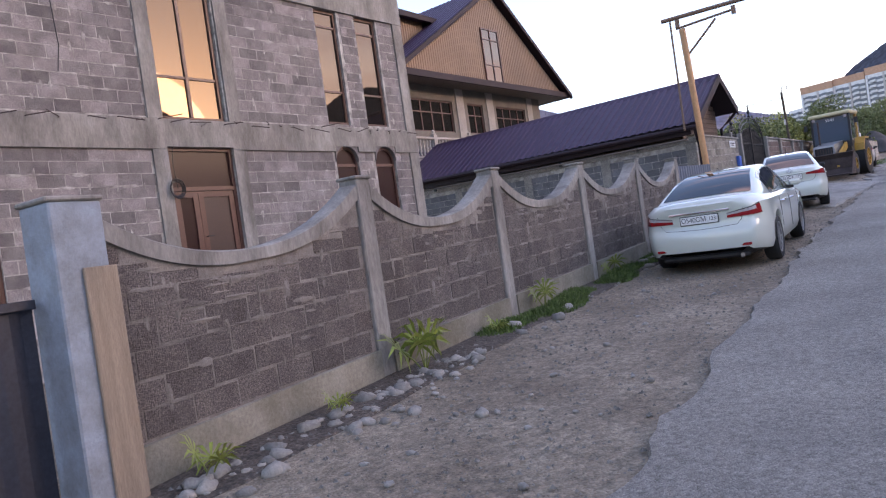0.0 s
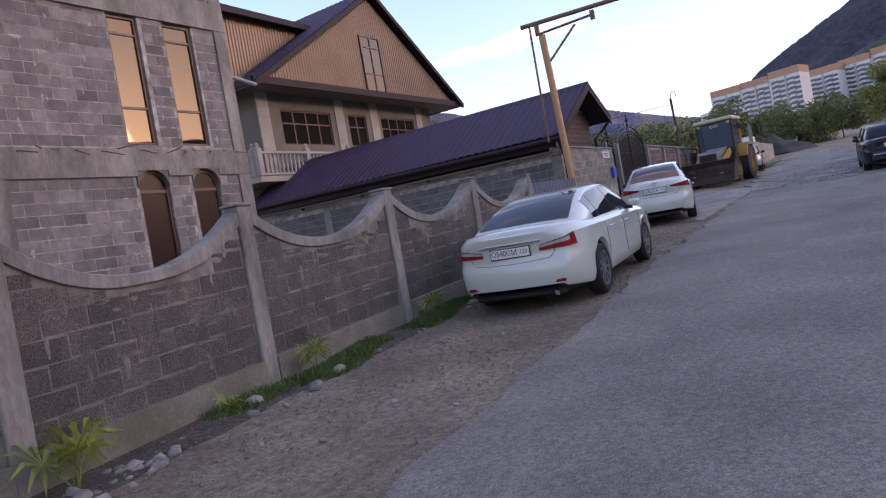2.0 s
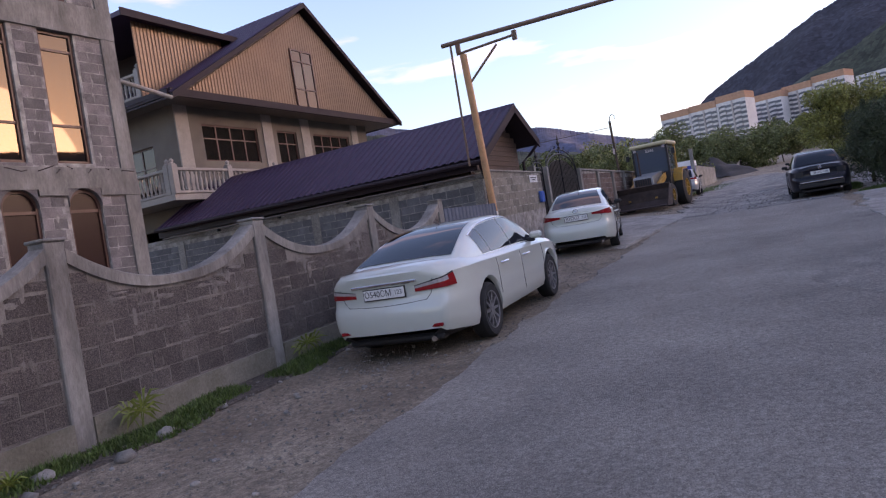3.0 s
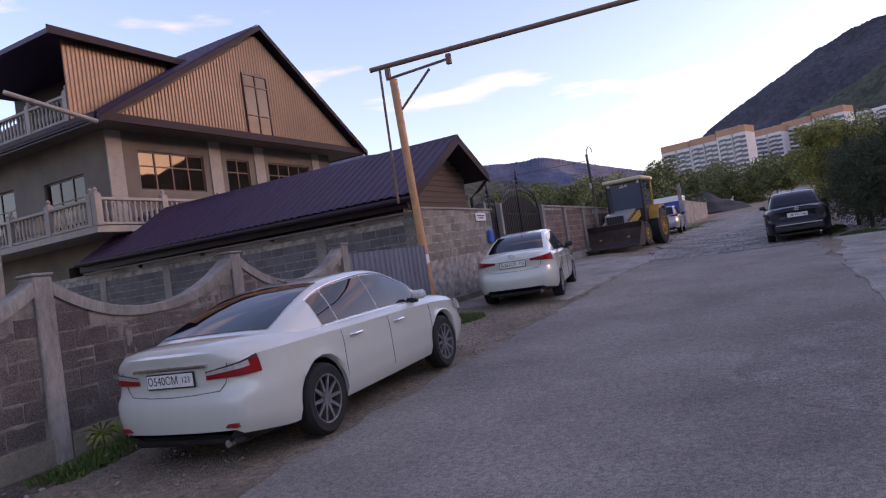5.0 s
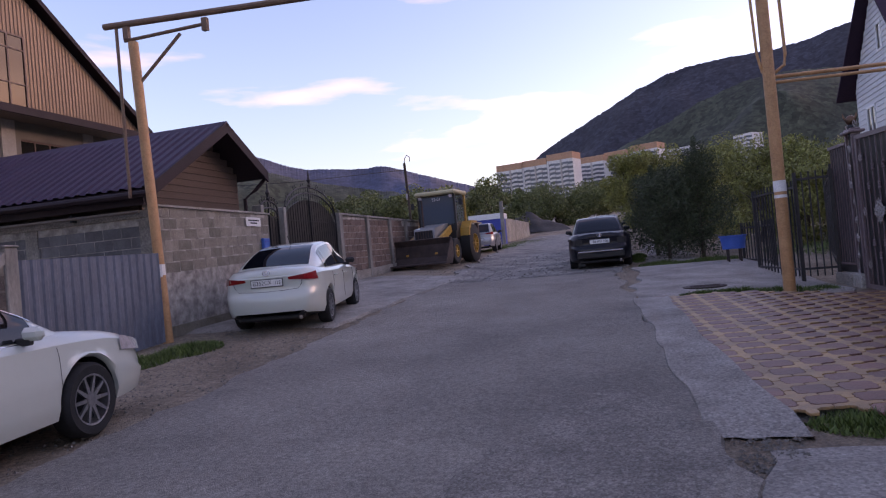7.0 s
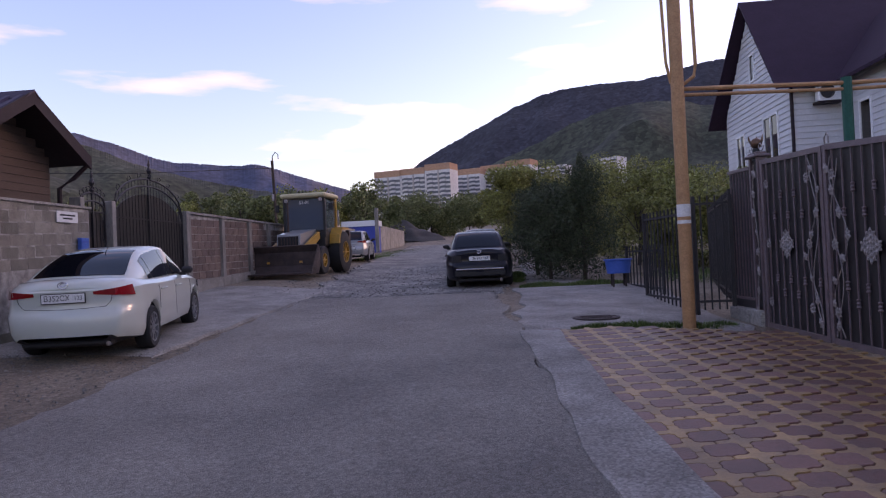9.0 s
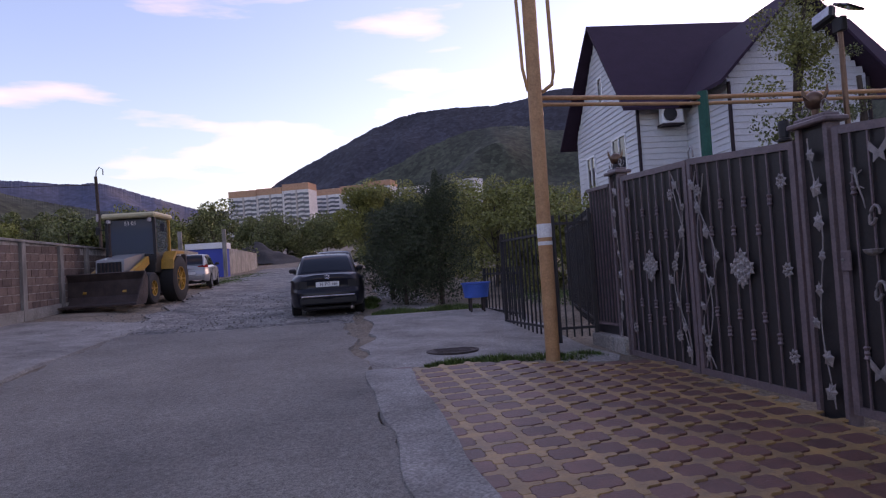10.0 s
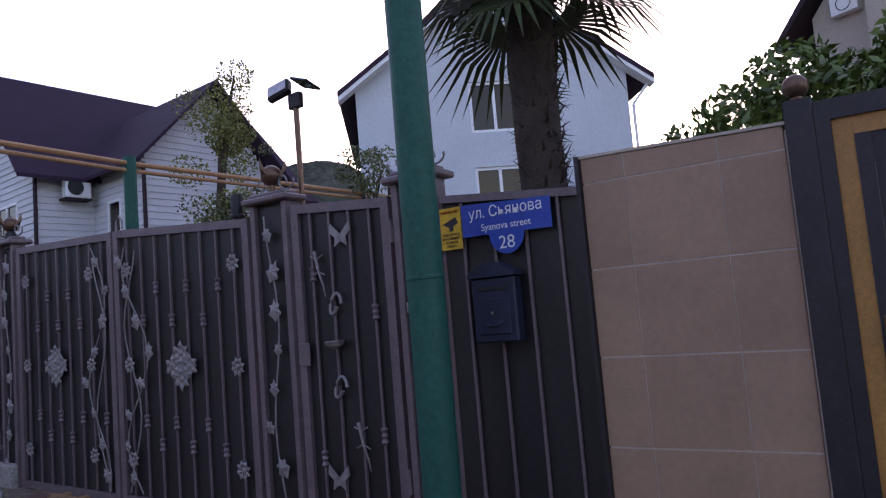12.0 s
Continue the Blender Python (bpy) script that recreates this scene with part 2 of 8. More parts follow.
    beigewall=mat("beige_render", (0.42, 0.36, 0.30), 0.85, vary=0.08, scale=0.8, grain=30, bump=0.1),
    upvc=mat("white_window_frame", (0.75, 0.75, 0.75), 0.4, vary=0.03, scale=3, grain=30, bump=0.0),
    aptwhite=mat("apartment_white", (0.62, 0.6, 0.58), 0.9, vary=0.08, scale=0.05, grain=1, bump=0.0),
    aptorange=mat("apartment_orange", (0.46, 0.25, 0.155), 0.9, vary=0.08, scale=0.05, grain=1, bump=0.0),
    aptgrey=mat("apartment_grey", (0.42, 0.38, 0.35), 0.9, vary=0.08, scale=0.05, grain=1, bump=0.0),
    aptwin=mat("apartment_window", (0.10, 0.11, 0.13), 0.3, vary=0.2, scale=0.2, grain=1, bump=0.0),
    rock=mat("river_stone", (0.25, 0.232, 0.205), 0.85, vary=0.25, scale=6, grain=50, bump=0.2, rnd=0.3),
    grass=mat("grass_blade", (0.075, 0.13, 0.025), 0.7, vary=0.35, scale=3, grain=40, bump=0, isl=0.4),
    leaf_y=mat("spring_leaf", (0.21, 0.215, 0.055), 0.65, vary=0.35, scale=1.5, grain=30, bump=0, isl=0.45),
    leaf_g=mat("green_leaf", (0.12, 0.14, 0.045), 0.65, vary=0.35, scale=1.5, grain=30, bump=0, isl=0.45),
    leaf_d=mat("dark_leaf", (0.05, 0.07, 0.03), 0.7, vary=0.35, scale=1.5, grain=30, bump=0, isl=0.45),
    leaf_l=mat("laurel_leaf", (0.10, 0.17, 0.035), 0.4, vary=0.3, scale=3, grain=30, bump=0, isl=0.45),
    leaf_p=mat("palm_leaf", (0.05, 0.075, 0.025), 0.5, vary=0.3, scale=3, grain=30, bump=0, isl=0.3),
    leaf_fp=mat("young_palm_leaf", (0.17, 0.21, 0.035), 0.5, vary=0.3, scale=3, grain=30, bump=0, isl=0.25),
    bark=mat("bark", (0.07, 0.05, 0.038), 0.95, vary=0.3, scale=6, grain=40, bump=0.5),
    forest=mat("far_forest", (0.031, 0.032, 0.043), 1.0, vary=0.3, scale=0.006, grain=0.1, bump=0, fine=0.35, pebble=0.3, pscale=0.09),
    forest_g=mat("spring_forest", (0.045, 0.052, 0.033), 1.0, vary=0.4, scale=0.012, grain=0.12, bump=0, fine=0.4, pebble=0.35, pscale=0.12),
    # wooded hills far off; the blue of the air's haze is put into the colour
    hazehill=mat("hazy_hill", (0.055, 0.07, 0.12), 1.0, vary=0.3, scale=0.004, grain=0.05, bump=0, fine=0.35),
    coal=mat("dark_gravel_heap", (0.05, 0.047, 0.047), 0.95, vary=0.3, scale=1, grain=10, bump=0.6),
)


# ---- building tools ----
def mesh(name, bm, material, parent=None, label="", smooth=False):
    me = bpy.data.meshes.new(name)
    bmesh.ops.recalc_face_normals(bm, faces=bm.faces)
    bm.to_mesh(me)
    bm.free()
    me.materials.append(M[material])
    if smooth:
        me.polygons.foreach_set("use_smooth", [True] * len(me.polygons))
        me.set_sharp_from_angle(angle=radians(35))
    ob = new(name, me)
    if parent:
        ob.parent = parent
    if label:
        ob["label"] = label
    return ob


def part(name, bm, material, parent, label="", smooth=False):
    return mesh(name, bm, material, parent, label, smooth)


def raw(name, verts, faces, material, parent=None, label="", smooth=False):
    me = bpy.data.meshes.new(name)
    me.from_pydata(verts, [], faces)
    me.update()
    me.materials.append(M[material])
    if smooth:
        me.polygons.foreach_set("use_smooth", [True] * len(me.polygons))
        me.set_sharp_from_angle(angle=radians(35))
    ob = new(name, me)
    if parent:
        ob.parent = parent
    if label:
        ob["label"] = label
    return ob


def thing(name, label, category, m=None, group="", kind=""):
    ob = new(name)
    ob.empty_display_size = 0.1
    if m is not None:
        ob.matrix_basis = m
    return tagged(ob, label, category, group, kind)


def bx(bm, x0, x1, y0, y1, z0, z1, bev=0.0, m=None):
    v = [bm.verts.new((x, y, z)) for z in (z0, z1) for y in (y0, y1) for x in (x0, x1)]
    f = [bm.faces.new([v[i] for i in q]) for q in ((0, 2, 3, 1), (4, 5, 7, 6), (0, 1, 5, 4), (2, 6, 7, 3), (0, 4, 6, 2), (1, 3, 7, 5))]
    if bev:
        edges = {e for q in f for e in q.edges}
        r = bmesh.ops.bevel(bm, geom=list(edges), offset=bev, segments=1, affect="EDGES")
        v = list({w for q in r["faces"] for w in q.verts} | {w for w in v if w.is_valid})
    if m is not None:
        bmesh.ops.transform(bm, matrix=m, verts=v)
    return bm


def BX(*a, **k):
    return bx(bmesh.new(), *a, **k)


def tube(bm, points, r, n=10, r_end=None, caps=True):
    pts = [Vector(p) for p in points]
    rings = []
    for i, p in enumerate(pts):
        d = (pts[min(i + 1, len(pts) - 1)] - pts[max(i - 1, 0)]).normalized()
        side = d.cross(Vector((0, 0, 1)) if abs(d.z) < 0.9 else Vector((0, 1, 0))).normalized()
        up = side.cross(d)
        rr = r if r_end is None else r + (r_end - r) * i / (len(pts) - 1)
        rings.append([bm.verts.new(p + side * math.cos(2 * math.pi * k / n) * rr + up * math.sin(2 * math.pi * k / n) * rr) for k in range(n)])
    for a, b in zip(rings, rings[1:]):
        for k in range(n):
            bm.faces.new((a[k], a[(k + 1) % n], b[(k + 1) % n], b[k]))
    if caps:
        bm.faces.new(rings[0][::-1])
        bm.faces.new(rings[-1])
    return bm


def TUBE(*a, **k):
    return tube(bmesh.new(), *a, **k)


def prism(bm, poly, axis, a, b):
    """A polygon extruded from a to b along an axis; poly holds the two other coordinates."""
    def at(p, w):
        q = list(p)
        q.insert("xyz".index(axis), w)
        return q
    lo = [bm.verts.new(at(p, a)) for p in poly]
    hi = [bm.verts.new(at(p, b)) for p in poly]
    bm.faces.new(lo)
    bm.faces.new(hi[::-1])
    for i in range(len(poly)):
        j = (i + 1) % len(poly)
        bm.faces.new((lo[i], hi[i], hi[j], lo[j]))
    return bm


def PRISM(*a):
    return prism(bmesh.new(), *a)


def lathe(bm, prof, centre, n=12):
    """A turned shape round a vertical axis; prof: radius, height."""
    c = Vector(centre)
    rings = [[bm.verts.new(c + Vector((r * math.cos(2 * math.pi * k / n), r * math.sin(2 * math.pi * k / n), z))) for k in range(n)] for r, z in prof]
    for a, b in zip(rings, rings[1:]):
        for k in range(n):
            bm.faces.new((a[k], a[(k + 1) % n], b[(k + 1) % n], b[k]))
    bm.faces.new(rings[0][::-1])
    bm.faces.new(rings[-1])
    return bm


def rects(u0, u1, v0, v1, holes):
    """The rectangles of a wall that are left round rectangular holes (u0, u1, v0, v1)."""
    us = sorted({u0, u1, *(max(u0, min(u1, h[i])) for h in holes for i in (0, 1))})
    out = []
    for a, b in zip(us, us[1:]):
        cuts = sorted((h[2], h[3]) for h in holes if h[0] < (a + b) / 2 < h[1])
        low = v0
        for c, d in cuts:
            if min(c, v1) > low:
                out.append((a, b, low, min(c, v1)))
            low = max(low, d)
        if v1 > low:
            out.append((a, b, low, v1))
    return out


def smooth01(v, a, b):
    k = min(1.0, max(0.0, (v - a) / (b - a)))
    return k * k * (3 - 2 * k)


def G(x, y):
    """Height of the ground."""
    if y < 75:
        z = 0.045 * (y - 5)
    else:
        z = 3.15 + 0.07 * (min(y, 560) - 75)
    z = max(z, -1.2)
    z += 0.10 * smooth01(y, 17, 21) * smooth01(-x, 0.5, 2.5) * smooth01(60 - y, 0, 20)
    z += 0.16 * smooth01(y, 25, 31) * smooth01(-x, 1.5, 4.0) * smooth01(60 - y, 0, 20)
    z -= 0.15 * smooth01(x, 5.0, 7.4) * smooth01(y, 14.5, 17) * smooth01(27 - y, 0, 3)
    return z + 0.05 * smooth01(-x, 1.6, 2.7) * smooth01(20 - y, 0, 6)


def fence_x(y):
    return -2.96 - 0.082 * (y - 5.78)


# ---- ground ----
xs = [-2500, -1200, -500, -200, -90, -50, -30, -20, -14] + [-12 + 0.5 * i for i in range(49)] + [14, 20, 30, 50, 90, 200, 500, 1200, 2500]
ys = [-2500, -1000, -300, -100, -40, -20, -10] + [-8 + 0.5 * i for i in range(110)] + [50, 55, 62, 70, 75, 85, 100, 130, 200, 320, 450, 560, 900, 1500, 3000]
verts, faces = [], []
for y in ys:
    for x in xs:
        near = 1.0 if -14 < x < 14 and -8 < y < 60 else 0.0
        verts.append((x, y, G(x, y) + near * 0.025 * (noise.noise(Vector((x * 0.8, y * 0.8, 0))) - 0.3)))
for j in range(len(ys) - 1):
    for i in range(len(xs) - 1):
        a = j * len(xs) + i
        faces.append((a, a + 1, a + 1 + len(xs), a + len(xs)))
ground = raw("ground", verts, faces, "dirt", smooth=True)
tagged(ground, "packed grey-brown dirt and gravel roadside ground", "ground", kind="structure")


def sheet(name, left, right, ys_, lift, material, label, category, step=0.4, rag=0.0, seed=0, thick=0.05):
    """A strip laid on the ground between two edge lines, with ragged edges and a rim."""
    n = max(1, round((ys_[1] - ys_[0]) / step))
    vs, fs, cols = [], [], 9
    for j in range(n + 1):
        y = ys_[0] + (ys_[1] - ys_[0]) * j / n
        a = left(y) + rag * noise.noise(Vector((seed, y * 1.3, 0.3))) + rag * 0.5 * noise.noise(Vector((seed, y * 4.1, 1.3)))
        b = right(y) + rag * noise.noise(Vector((seed + 7, y * 1.3, 0.3))) + rag * 0.5 * noise.noise(Vector((seed + 7, y * 4.1, 1.3)))
        for i in range(cols):
            x = a + (b - a) * i / (cols - 1)
            vs.append((x, y, G(x, y) + lift - (thick if i in (0, cols - 1) else 0)))
        vs[-cols] = (vs[-cols][0] - 0.02, y, vs[-cols][2])
        vs[-1] = (vs[-1][0] + 0.02, y, vs[-1][2])
        vs[-cols + 1] = (a, y, G(a, y) + lift)
        vs[-2] = (b, y, G(b, y) + lift)
    for j in range(n):
        for i in range(cols - 1):
            a = j * cols + i
            fs.append((a, a + 1, a + 1 + cols, a + cols))
    for k in list(range(cols)) + list(range(len(vs) - cols, len(vs))):
        vs[k] = (vs[k][0], vs[k][1] + 0.12 * noise.noise(Vector((k * 0.7, seed, 2.2))), vs[k][2] - thick)
    ob = raw(name, vs, fs, material)
    return tagged(ob, label, category, kind="structure")


def lerp_line(*pts):
    def at(y):
        for (y0, x0), (y1, x1) in zip(pts, pts[1:]):
            if y <= y1:
                return x0 + (x1 - x0) * (y - y0) / (y1 - y0)
        return pts[-1][1]
    return at


road_left = lerp_line((-30, 2.2), (4, 0.3), (10, -0.27), (15.4, -0.7), (19.5, -0.95), (24, -1.2), (28.2, -1.3))
road_right = lerp_line((-30, 5.5), (8, 4.6), (14.8, 4.24), (17, 4.05), (21.2, 3.76), (23.3, 3.54), (25.5, 3.36), (28.2, 3.0))
sheet("road", road_left, road_right, (-30, 28.2), 0.05, "asphalt", "worn grey asphalt street with ragged edges", "road", rag=0.17, step=0.2)
sheet("road_far", lerp_line((28, -1.6), (40, -2.6), (75, -5.6)), lerp_line((28, 3.3), (40, 3.4), (75, -1.2)), (28.1, 75), 0.035, "rough",
      "broken pale gravelly road surface", "road", rag=0.3, seed=3)
sheet("road_patch", lambda y: 3.55 - 0.62 * math.sqrt(max(0, 1 - ((y - 14.0) / 1.7) ** 2)), lambda y: 3.6 + 0.5 * math.sqrt(max(0, 1 - ((y - 14.0) / 1.7) ** 2)), (12.3, 15.7), 0.056, "patch", "dark worn patch on the asphalt street", "road", rag=0.4, seed=5, step=0.2, thick=0.004)
sheet("concrete_strip", lerp_line((14.6, 4.2), (16.6, 4.02), (19.25, 3.88), (22.2, 3.6)), lerp_line((14.6, 4.76), (16.5, 4.58), (18.8, 4.39), (22.2, 4.17)), (14.6, 22.3), 0.066, "slab",
      "grey concrete strip along the paved forecourt", "concrete strip", rag=0.05, seed=9)
sheet("concrete_yard", lerp_line((22.2, 3.72), (30, 3.6)), lerp_line((22.2, 7.0), (30, 6.6)), (22.3, 29.4), 0.03, "slab",
      "cracked pale concrete driveway", "driveway", rag=0.25, seed=12)
sheet("concrete_verge", lambda y: 4.45, lambda y: 9.0, (6.0, 14.55), 0.028, "slab", "broken pale concrete beside the street", "pavement", rag=0.25, seed=15)
sheet("apron", lambda y: -4.4, lambda y: -1.35, (20.9, 30.6), 0.05, "slab", "flat concrete apron in front of the gate", "pavement", rag=0.06, seed=18)
sheet("side_path", lambda y: 3.9, lambda y: 5.2, (29.6, 46), 0.03, "slab", "pale concrete side path", "pavement", rag=0.2, seed=21)

# ---- block fence along the street ----
LAY = []  # courses of blocks, laid at the end


def arc_z(y, y0, y1, z0, z1, dip):
    k = (y - y0) / (y1 - y0)
    s = 1 - abs(2 * k - 1) ** 2.2
    return z0 + (z1 - z0) * k - dip * s


POSTS = [2.92, 5.78, 8.40, 11.23, 14.08, 16.85]
TOPS = [1.87, 2.0, 2.1, 2.2, 2.33, 2.39]


def panel(i):
    y0, y1 = POSTS[i] + 0.1, POSTS[i + 1] - 0.1
    x = (fence_x(y0) + fence_x(y1)) / 2
    turn = math.degrees(math.atan2(fence_x(y0) - fence_x(y1), y1 - y0))
    za, zb, L = TOPS[i] - 0.05, TOPS[i + 1] - 0.05, y1 - y0
    foot = G(x, (y0 + y1) / 2)
    f = thing("block_fence", "cinder block fence panel with scalloped concrete coping", "fence", pose(x, (y0 + y1) / 2, 0, 0, 0, turn), "street fence panels", "structure")
    N = 24
    top = [(-L / 2 + L * k / N, arc_z(-L / 2 + L * k / N, -L / 2, L / 2, za, zb, 0.42)) for k in range(N + 1)]
    slope = 0.045
    part("core", PRISM([(-L / 2, foot - 0.4), (L / 2, foot - 0.4)] + [(a, b - 0.03) for a, b in top[::-1]], "x", -0.09, 0.085), "mortar_d", f)
    part("footing", PRISM([(-L / 2, foot - 0.4), (L / 2, foot - 0.4), (L / 2, foot + 0.27 + slope * L / 2), (-L / 2, foot + 0.27 - slope * L / 2)], "x", -0.12, 0.14),
         "footing", f, "pale stained concrete footing")
    bm = bmesh.new()
    ring = [(a, b - 0.10 - 0.05 * abs(2 * k / N - 1)) for k, (a, b) in enumerate(top)]
    vs = []
    for (a, b), (c, d) in zip(top, ring):
        vs.append([bm.verts.new((w, q, e)) for w, q, e in ((-0.11, c, d), (0.115, c, d), (0.115, a, b - 0.012), (0.095, a, b), (-0.09, a, b), (-0.11, a, b - 0.012))])
    for p, q in zip(vs, vs[1:]):
        for k in range(6):
            bm.faces.new((p[k], p[(k + 1) % 6], q[(k + 1) % 6], q[k]))
    bm.faces.new(vs[0])
    bm.faces.new(vs[-1][::-1])
    part("coping", bm, "concrete", f, "rough concrete coping", smooth=True)
    LAY.append((f, i, L, foot, slope, za, zb))
    return f


for i in range(5):
    panel(i)
for i, (y, z) in enumerate(zip(POSTS, TOPS)):
    x = fence_x(y)
    p = thing("fence_post", "square raw concrete fence post" if i else "square pale blue-washed concrete gate post with a board", "post", pose(x, y, 0, 0, 0, 4.5), "street fence posts")
    w = 0.105 if i else 0.17
    bm = bmesh.new()
    bx(bm, -w, w + 0.02, -w, w, G(x, y) - 0.3, z, 0.012)
    for v in bm.verts:
        v.co.x += 0.008 * noise.noise(v.co * 3)
    part("shaft", bm, "concrete" if i else "bluewash", p)
    part("cap", BX(-w - 0.015, w + 0.03, -w - 0.015, w + 0.015, z + 0.002, z + 0.035, 0.01), "concrete", p)
    if i == 0:
        part("board", BX(w + 0.022, w + 0.05, -0.02, w + 0.03, G(x, y) - 0.1, z - 0.42, 0.006), "wood", p, "weathered timber board")
sheet("flower_bed", lambda y: fence_x(y) + 0.1, lambda y: fence_x(y) + 0.72, (3.1, 14.3), 0.012, "soil", "dark dug soil bed along the fence foot", "soil", rag=0.12, seed=40, thick=0.02)
# dark steel gate at the end of the fence
g = thing("yard_gate", "dark blue profiled steel yard gate, closed", "gate", pose(-2.72, 1.55, 0, 0, 0, 4.5))
bm = bmesh.new()
pts = []
for k in range(33):
    a = -1.2 + 2.36 * k / 32
    pts.append((0.02 if k % 4 in (1, 2) else 0.0, a))
prism(bm, [(x, y) for x, y in pts] + [(x - 0.012, y) for x, y in pts[::-1]], "z", G(-2.7, 1.5) + 0.05, 1.29)
part("sheet", bm, "darksteel", g)
part("rail", BX(0.03, 0.06, -1.2, 1.16, 1.24, 1.30, 0.004), "darksteel", g)


# ---- windows and doors ----
def window(parent_pose, w, h, cols, rows, name="window", depth=0.07, bar=0.055, frame_m="winframe", label="brown framed window reflecting the sky", arch=False):
    """A framed window in the plane x = 0 that looks along +x; cols and rows: the relative places of the bars."""
    t = thing(name, label, "window", parent_pose, kind="structure")
    if arch:
        spring = h - w / 2
        outer = [(-w / 2, 0), (w / 2, 0)] + [(w / 2 * math.cos(a), spring + w / 2 * math.sin(a)) for a in [math.pi * k / 14 for k in range(15)]]
        iw = w / 2 - bar
        inner = [(-iw, bar), (iw, bar)] + [(iw * math.cos(a), spring + iw * math.sin(a)) for a in [math.pi * k / 14 for k in range(15)]]
        bm = bmesh.new()
        n = len(outer)
        vs = [[bm.verts.new((x, *p)) for p in loop] for x in (-depth, depth / 2) for loop in (outer, inner)]
        for i in range(n):
            j = (i + 1) % n
            bm.faces.new((vs[2][i], vs[2][j], vs[3][j], vs[3][i]))
            bm.faces.new((vs[0][i], vs[1][i], vs[1][j], vs[0][j]))
            bm.faces.new((vs[0][i], vs[0][j], vs[2][j], vs[2][i]))
            bm.faces.new((vs[1][i], vs[3][i], vs[3][j], vs[1][j]))
        part("window_frame", bm, frame_m, t)
        part("pane", PRISM([(a * 0.98, 0.02 + b * 0.985) for a, b in inner], "x", -0.012, 0.0), "pane_d", t)
        part("bar", BX(-depth / 2, depth / 2 - 0.006, -iw, iw, spring - 0.10, spring - 0.04), frame_m, t)
        return t
    bm = bmesh.new()
    for a, b, c, d in rects(-w / 2, w / 2, 0, h, [(-w / 2 + bar, w / 2 - bar, bar, h - bar)]):
        bx(bm, -depth, depth / 2, a, b, c, d)
    part("window_frame", bm, frame_m, t)
    us = [-w / 2 + bar] + [-w / 2 + w * c for c in cols] + [w / 2 - bar]
    vs = [bar] + [h * r for r in rows] + [h - bar]
    for c in cols:
        u = -w / 2 + w * c
        part("bar", BX(-depth / 2, depth / 2 - 0.004, u - bar / 2, u + bar / 2, bar, h - bar), frame_m, t)
    for r in rows:
        v = h * r
        part("bar", BX(-depth / 2 + 0.004, depth / 2 - 0.010, -w / 2 + bar, w / 2 - bar, v - bar * 0.4, v + bar * 0.4), frame_m, t)
    for a, b in zip(us, us[1:]):
        for c, d in zip(vs, vs[1:]):
            tilt = 0.006 * (random.random() - 0.5)
            bm = BX(-0.012, 0.0, a, b, c, d)
            for v in bm.verts:
                v.co.x += tilt * (v.co.y - a)
            part("pane", bm, "pane", t)
    return t


# ---- grey block house ----
HX = -8.8
house = thing("block_house", "unfinished grey block house with concrete bands", "house", pose(HX, 0, 0), kind="structure")
Y0, Y1, ZT = -6.0, 13.9, 10.2
OPEN = [(7.42, 8.72, 0.9, 3.5), (7.40, 8.69, 3.98, 6.5), (11.2, 11.84, 4.05, 6.5), (12.38, 13.06, 4.05, 6.5),
        (11.26, 11.92, 1.6, 3.57), (12.45, 13.11, 1.6, 3.59), (3.3, 4.72, 0.9, 3.4), (11.2, 11.84, 7.1, 9.5), (12.38, 13.06, 7.1, 9.5),
        (2.9, 4.2, 3.98, 6.5), (7.40, 8.69, 7.1, 9.5)]
bm = bmesh.new()
for a, b, c, d in rects(Y0, Y1, 0.1, ZT, OPEN):
    bx(bm, -0.3, -0.03, a, b, c, d)
for z0 in (0.0,):
    bx(bm, -9.0, -0.3, Y1 - 0.35, Y1 - 0.03, 0.1, ZT)
    bx(bm, -9.0, -0.3, Y0, Y0 + 0.3, 0.1, ZT)
    bx(bm, -9.0, -8.7, Y0 + 0.3, Y1 - 0.35, 0.1, ZT)
bx(bm, -9.0, -0.3, Y0 + 0.3, Y1 - 0.35, ZT - 0.2, ZT)
part("core_wall", bm, "mortar", house)
for z0, z1 in ((3.46, 3.97), (6.5, 7.08)):
    bm = bmesh.new()
    for a, b, c, d in rects(Y0, Y1 + 0.03, z0, z1, OPEN):
        bx(bm, -0.029, 0.018, a, b, c, d)
    bx(bm, -6.0, -0.03, Y1 - 0.03, Y1 + 0.03, z0, z1)
    part("concrete_band", bm, "concrete", house, "rough poured concrete floor band")
for a, b in ((7.16, 7.42), (8.72, 8.98), (13.62, 13.925), (2.64, 2.9)):
    for z0, z1 in ((0.1, 3.455), (3.975, 6.495), (7.085, ZT)):
        part("pillar", BX(-0.029, 0.012, a, b, z0, z1), "concrete", house, "streaked concrete pillar")
for y, z in ((11.57, 3.25), (12.78, 3.26)):   # arch shoulders
    bm = bmesh.new()
    w = 0.33
    for s in (-1, 1):
        arc = [(y + s * w * math.cos(k * math.pi / 16), z + w * math.sin(k * math.pi / 16)) for k in range(9)]
        prism(bm, arc + [(y + s * w, z + w)], "x", -0.28, 0.004)
    part("arch_shoulder", bm, "block_b", house)
window(pose(HX - 0.12, 8.045, 3.98), 1.27, 2.5, (0.5,), (0.30, 0.93), "window_1")
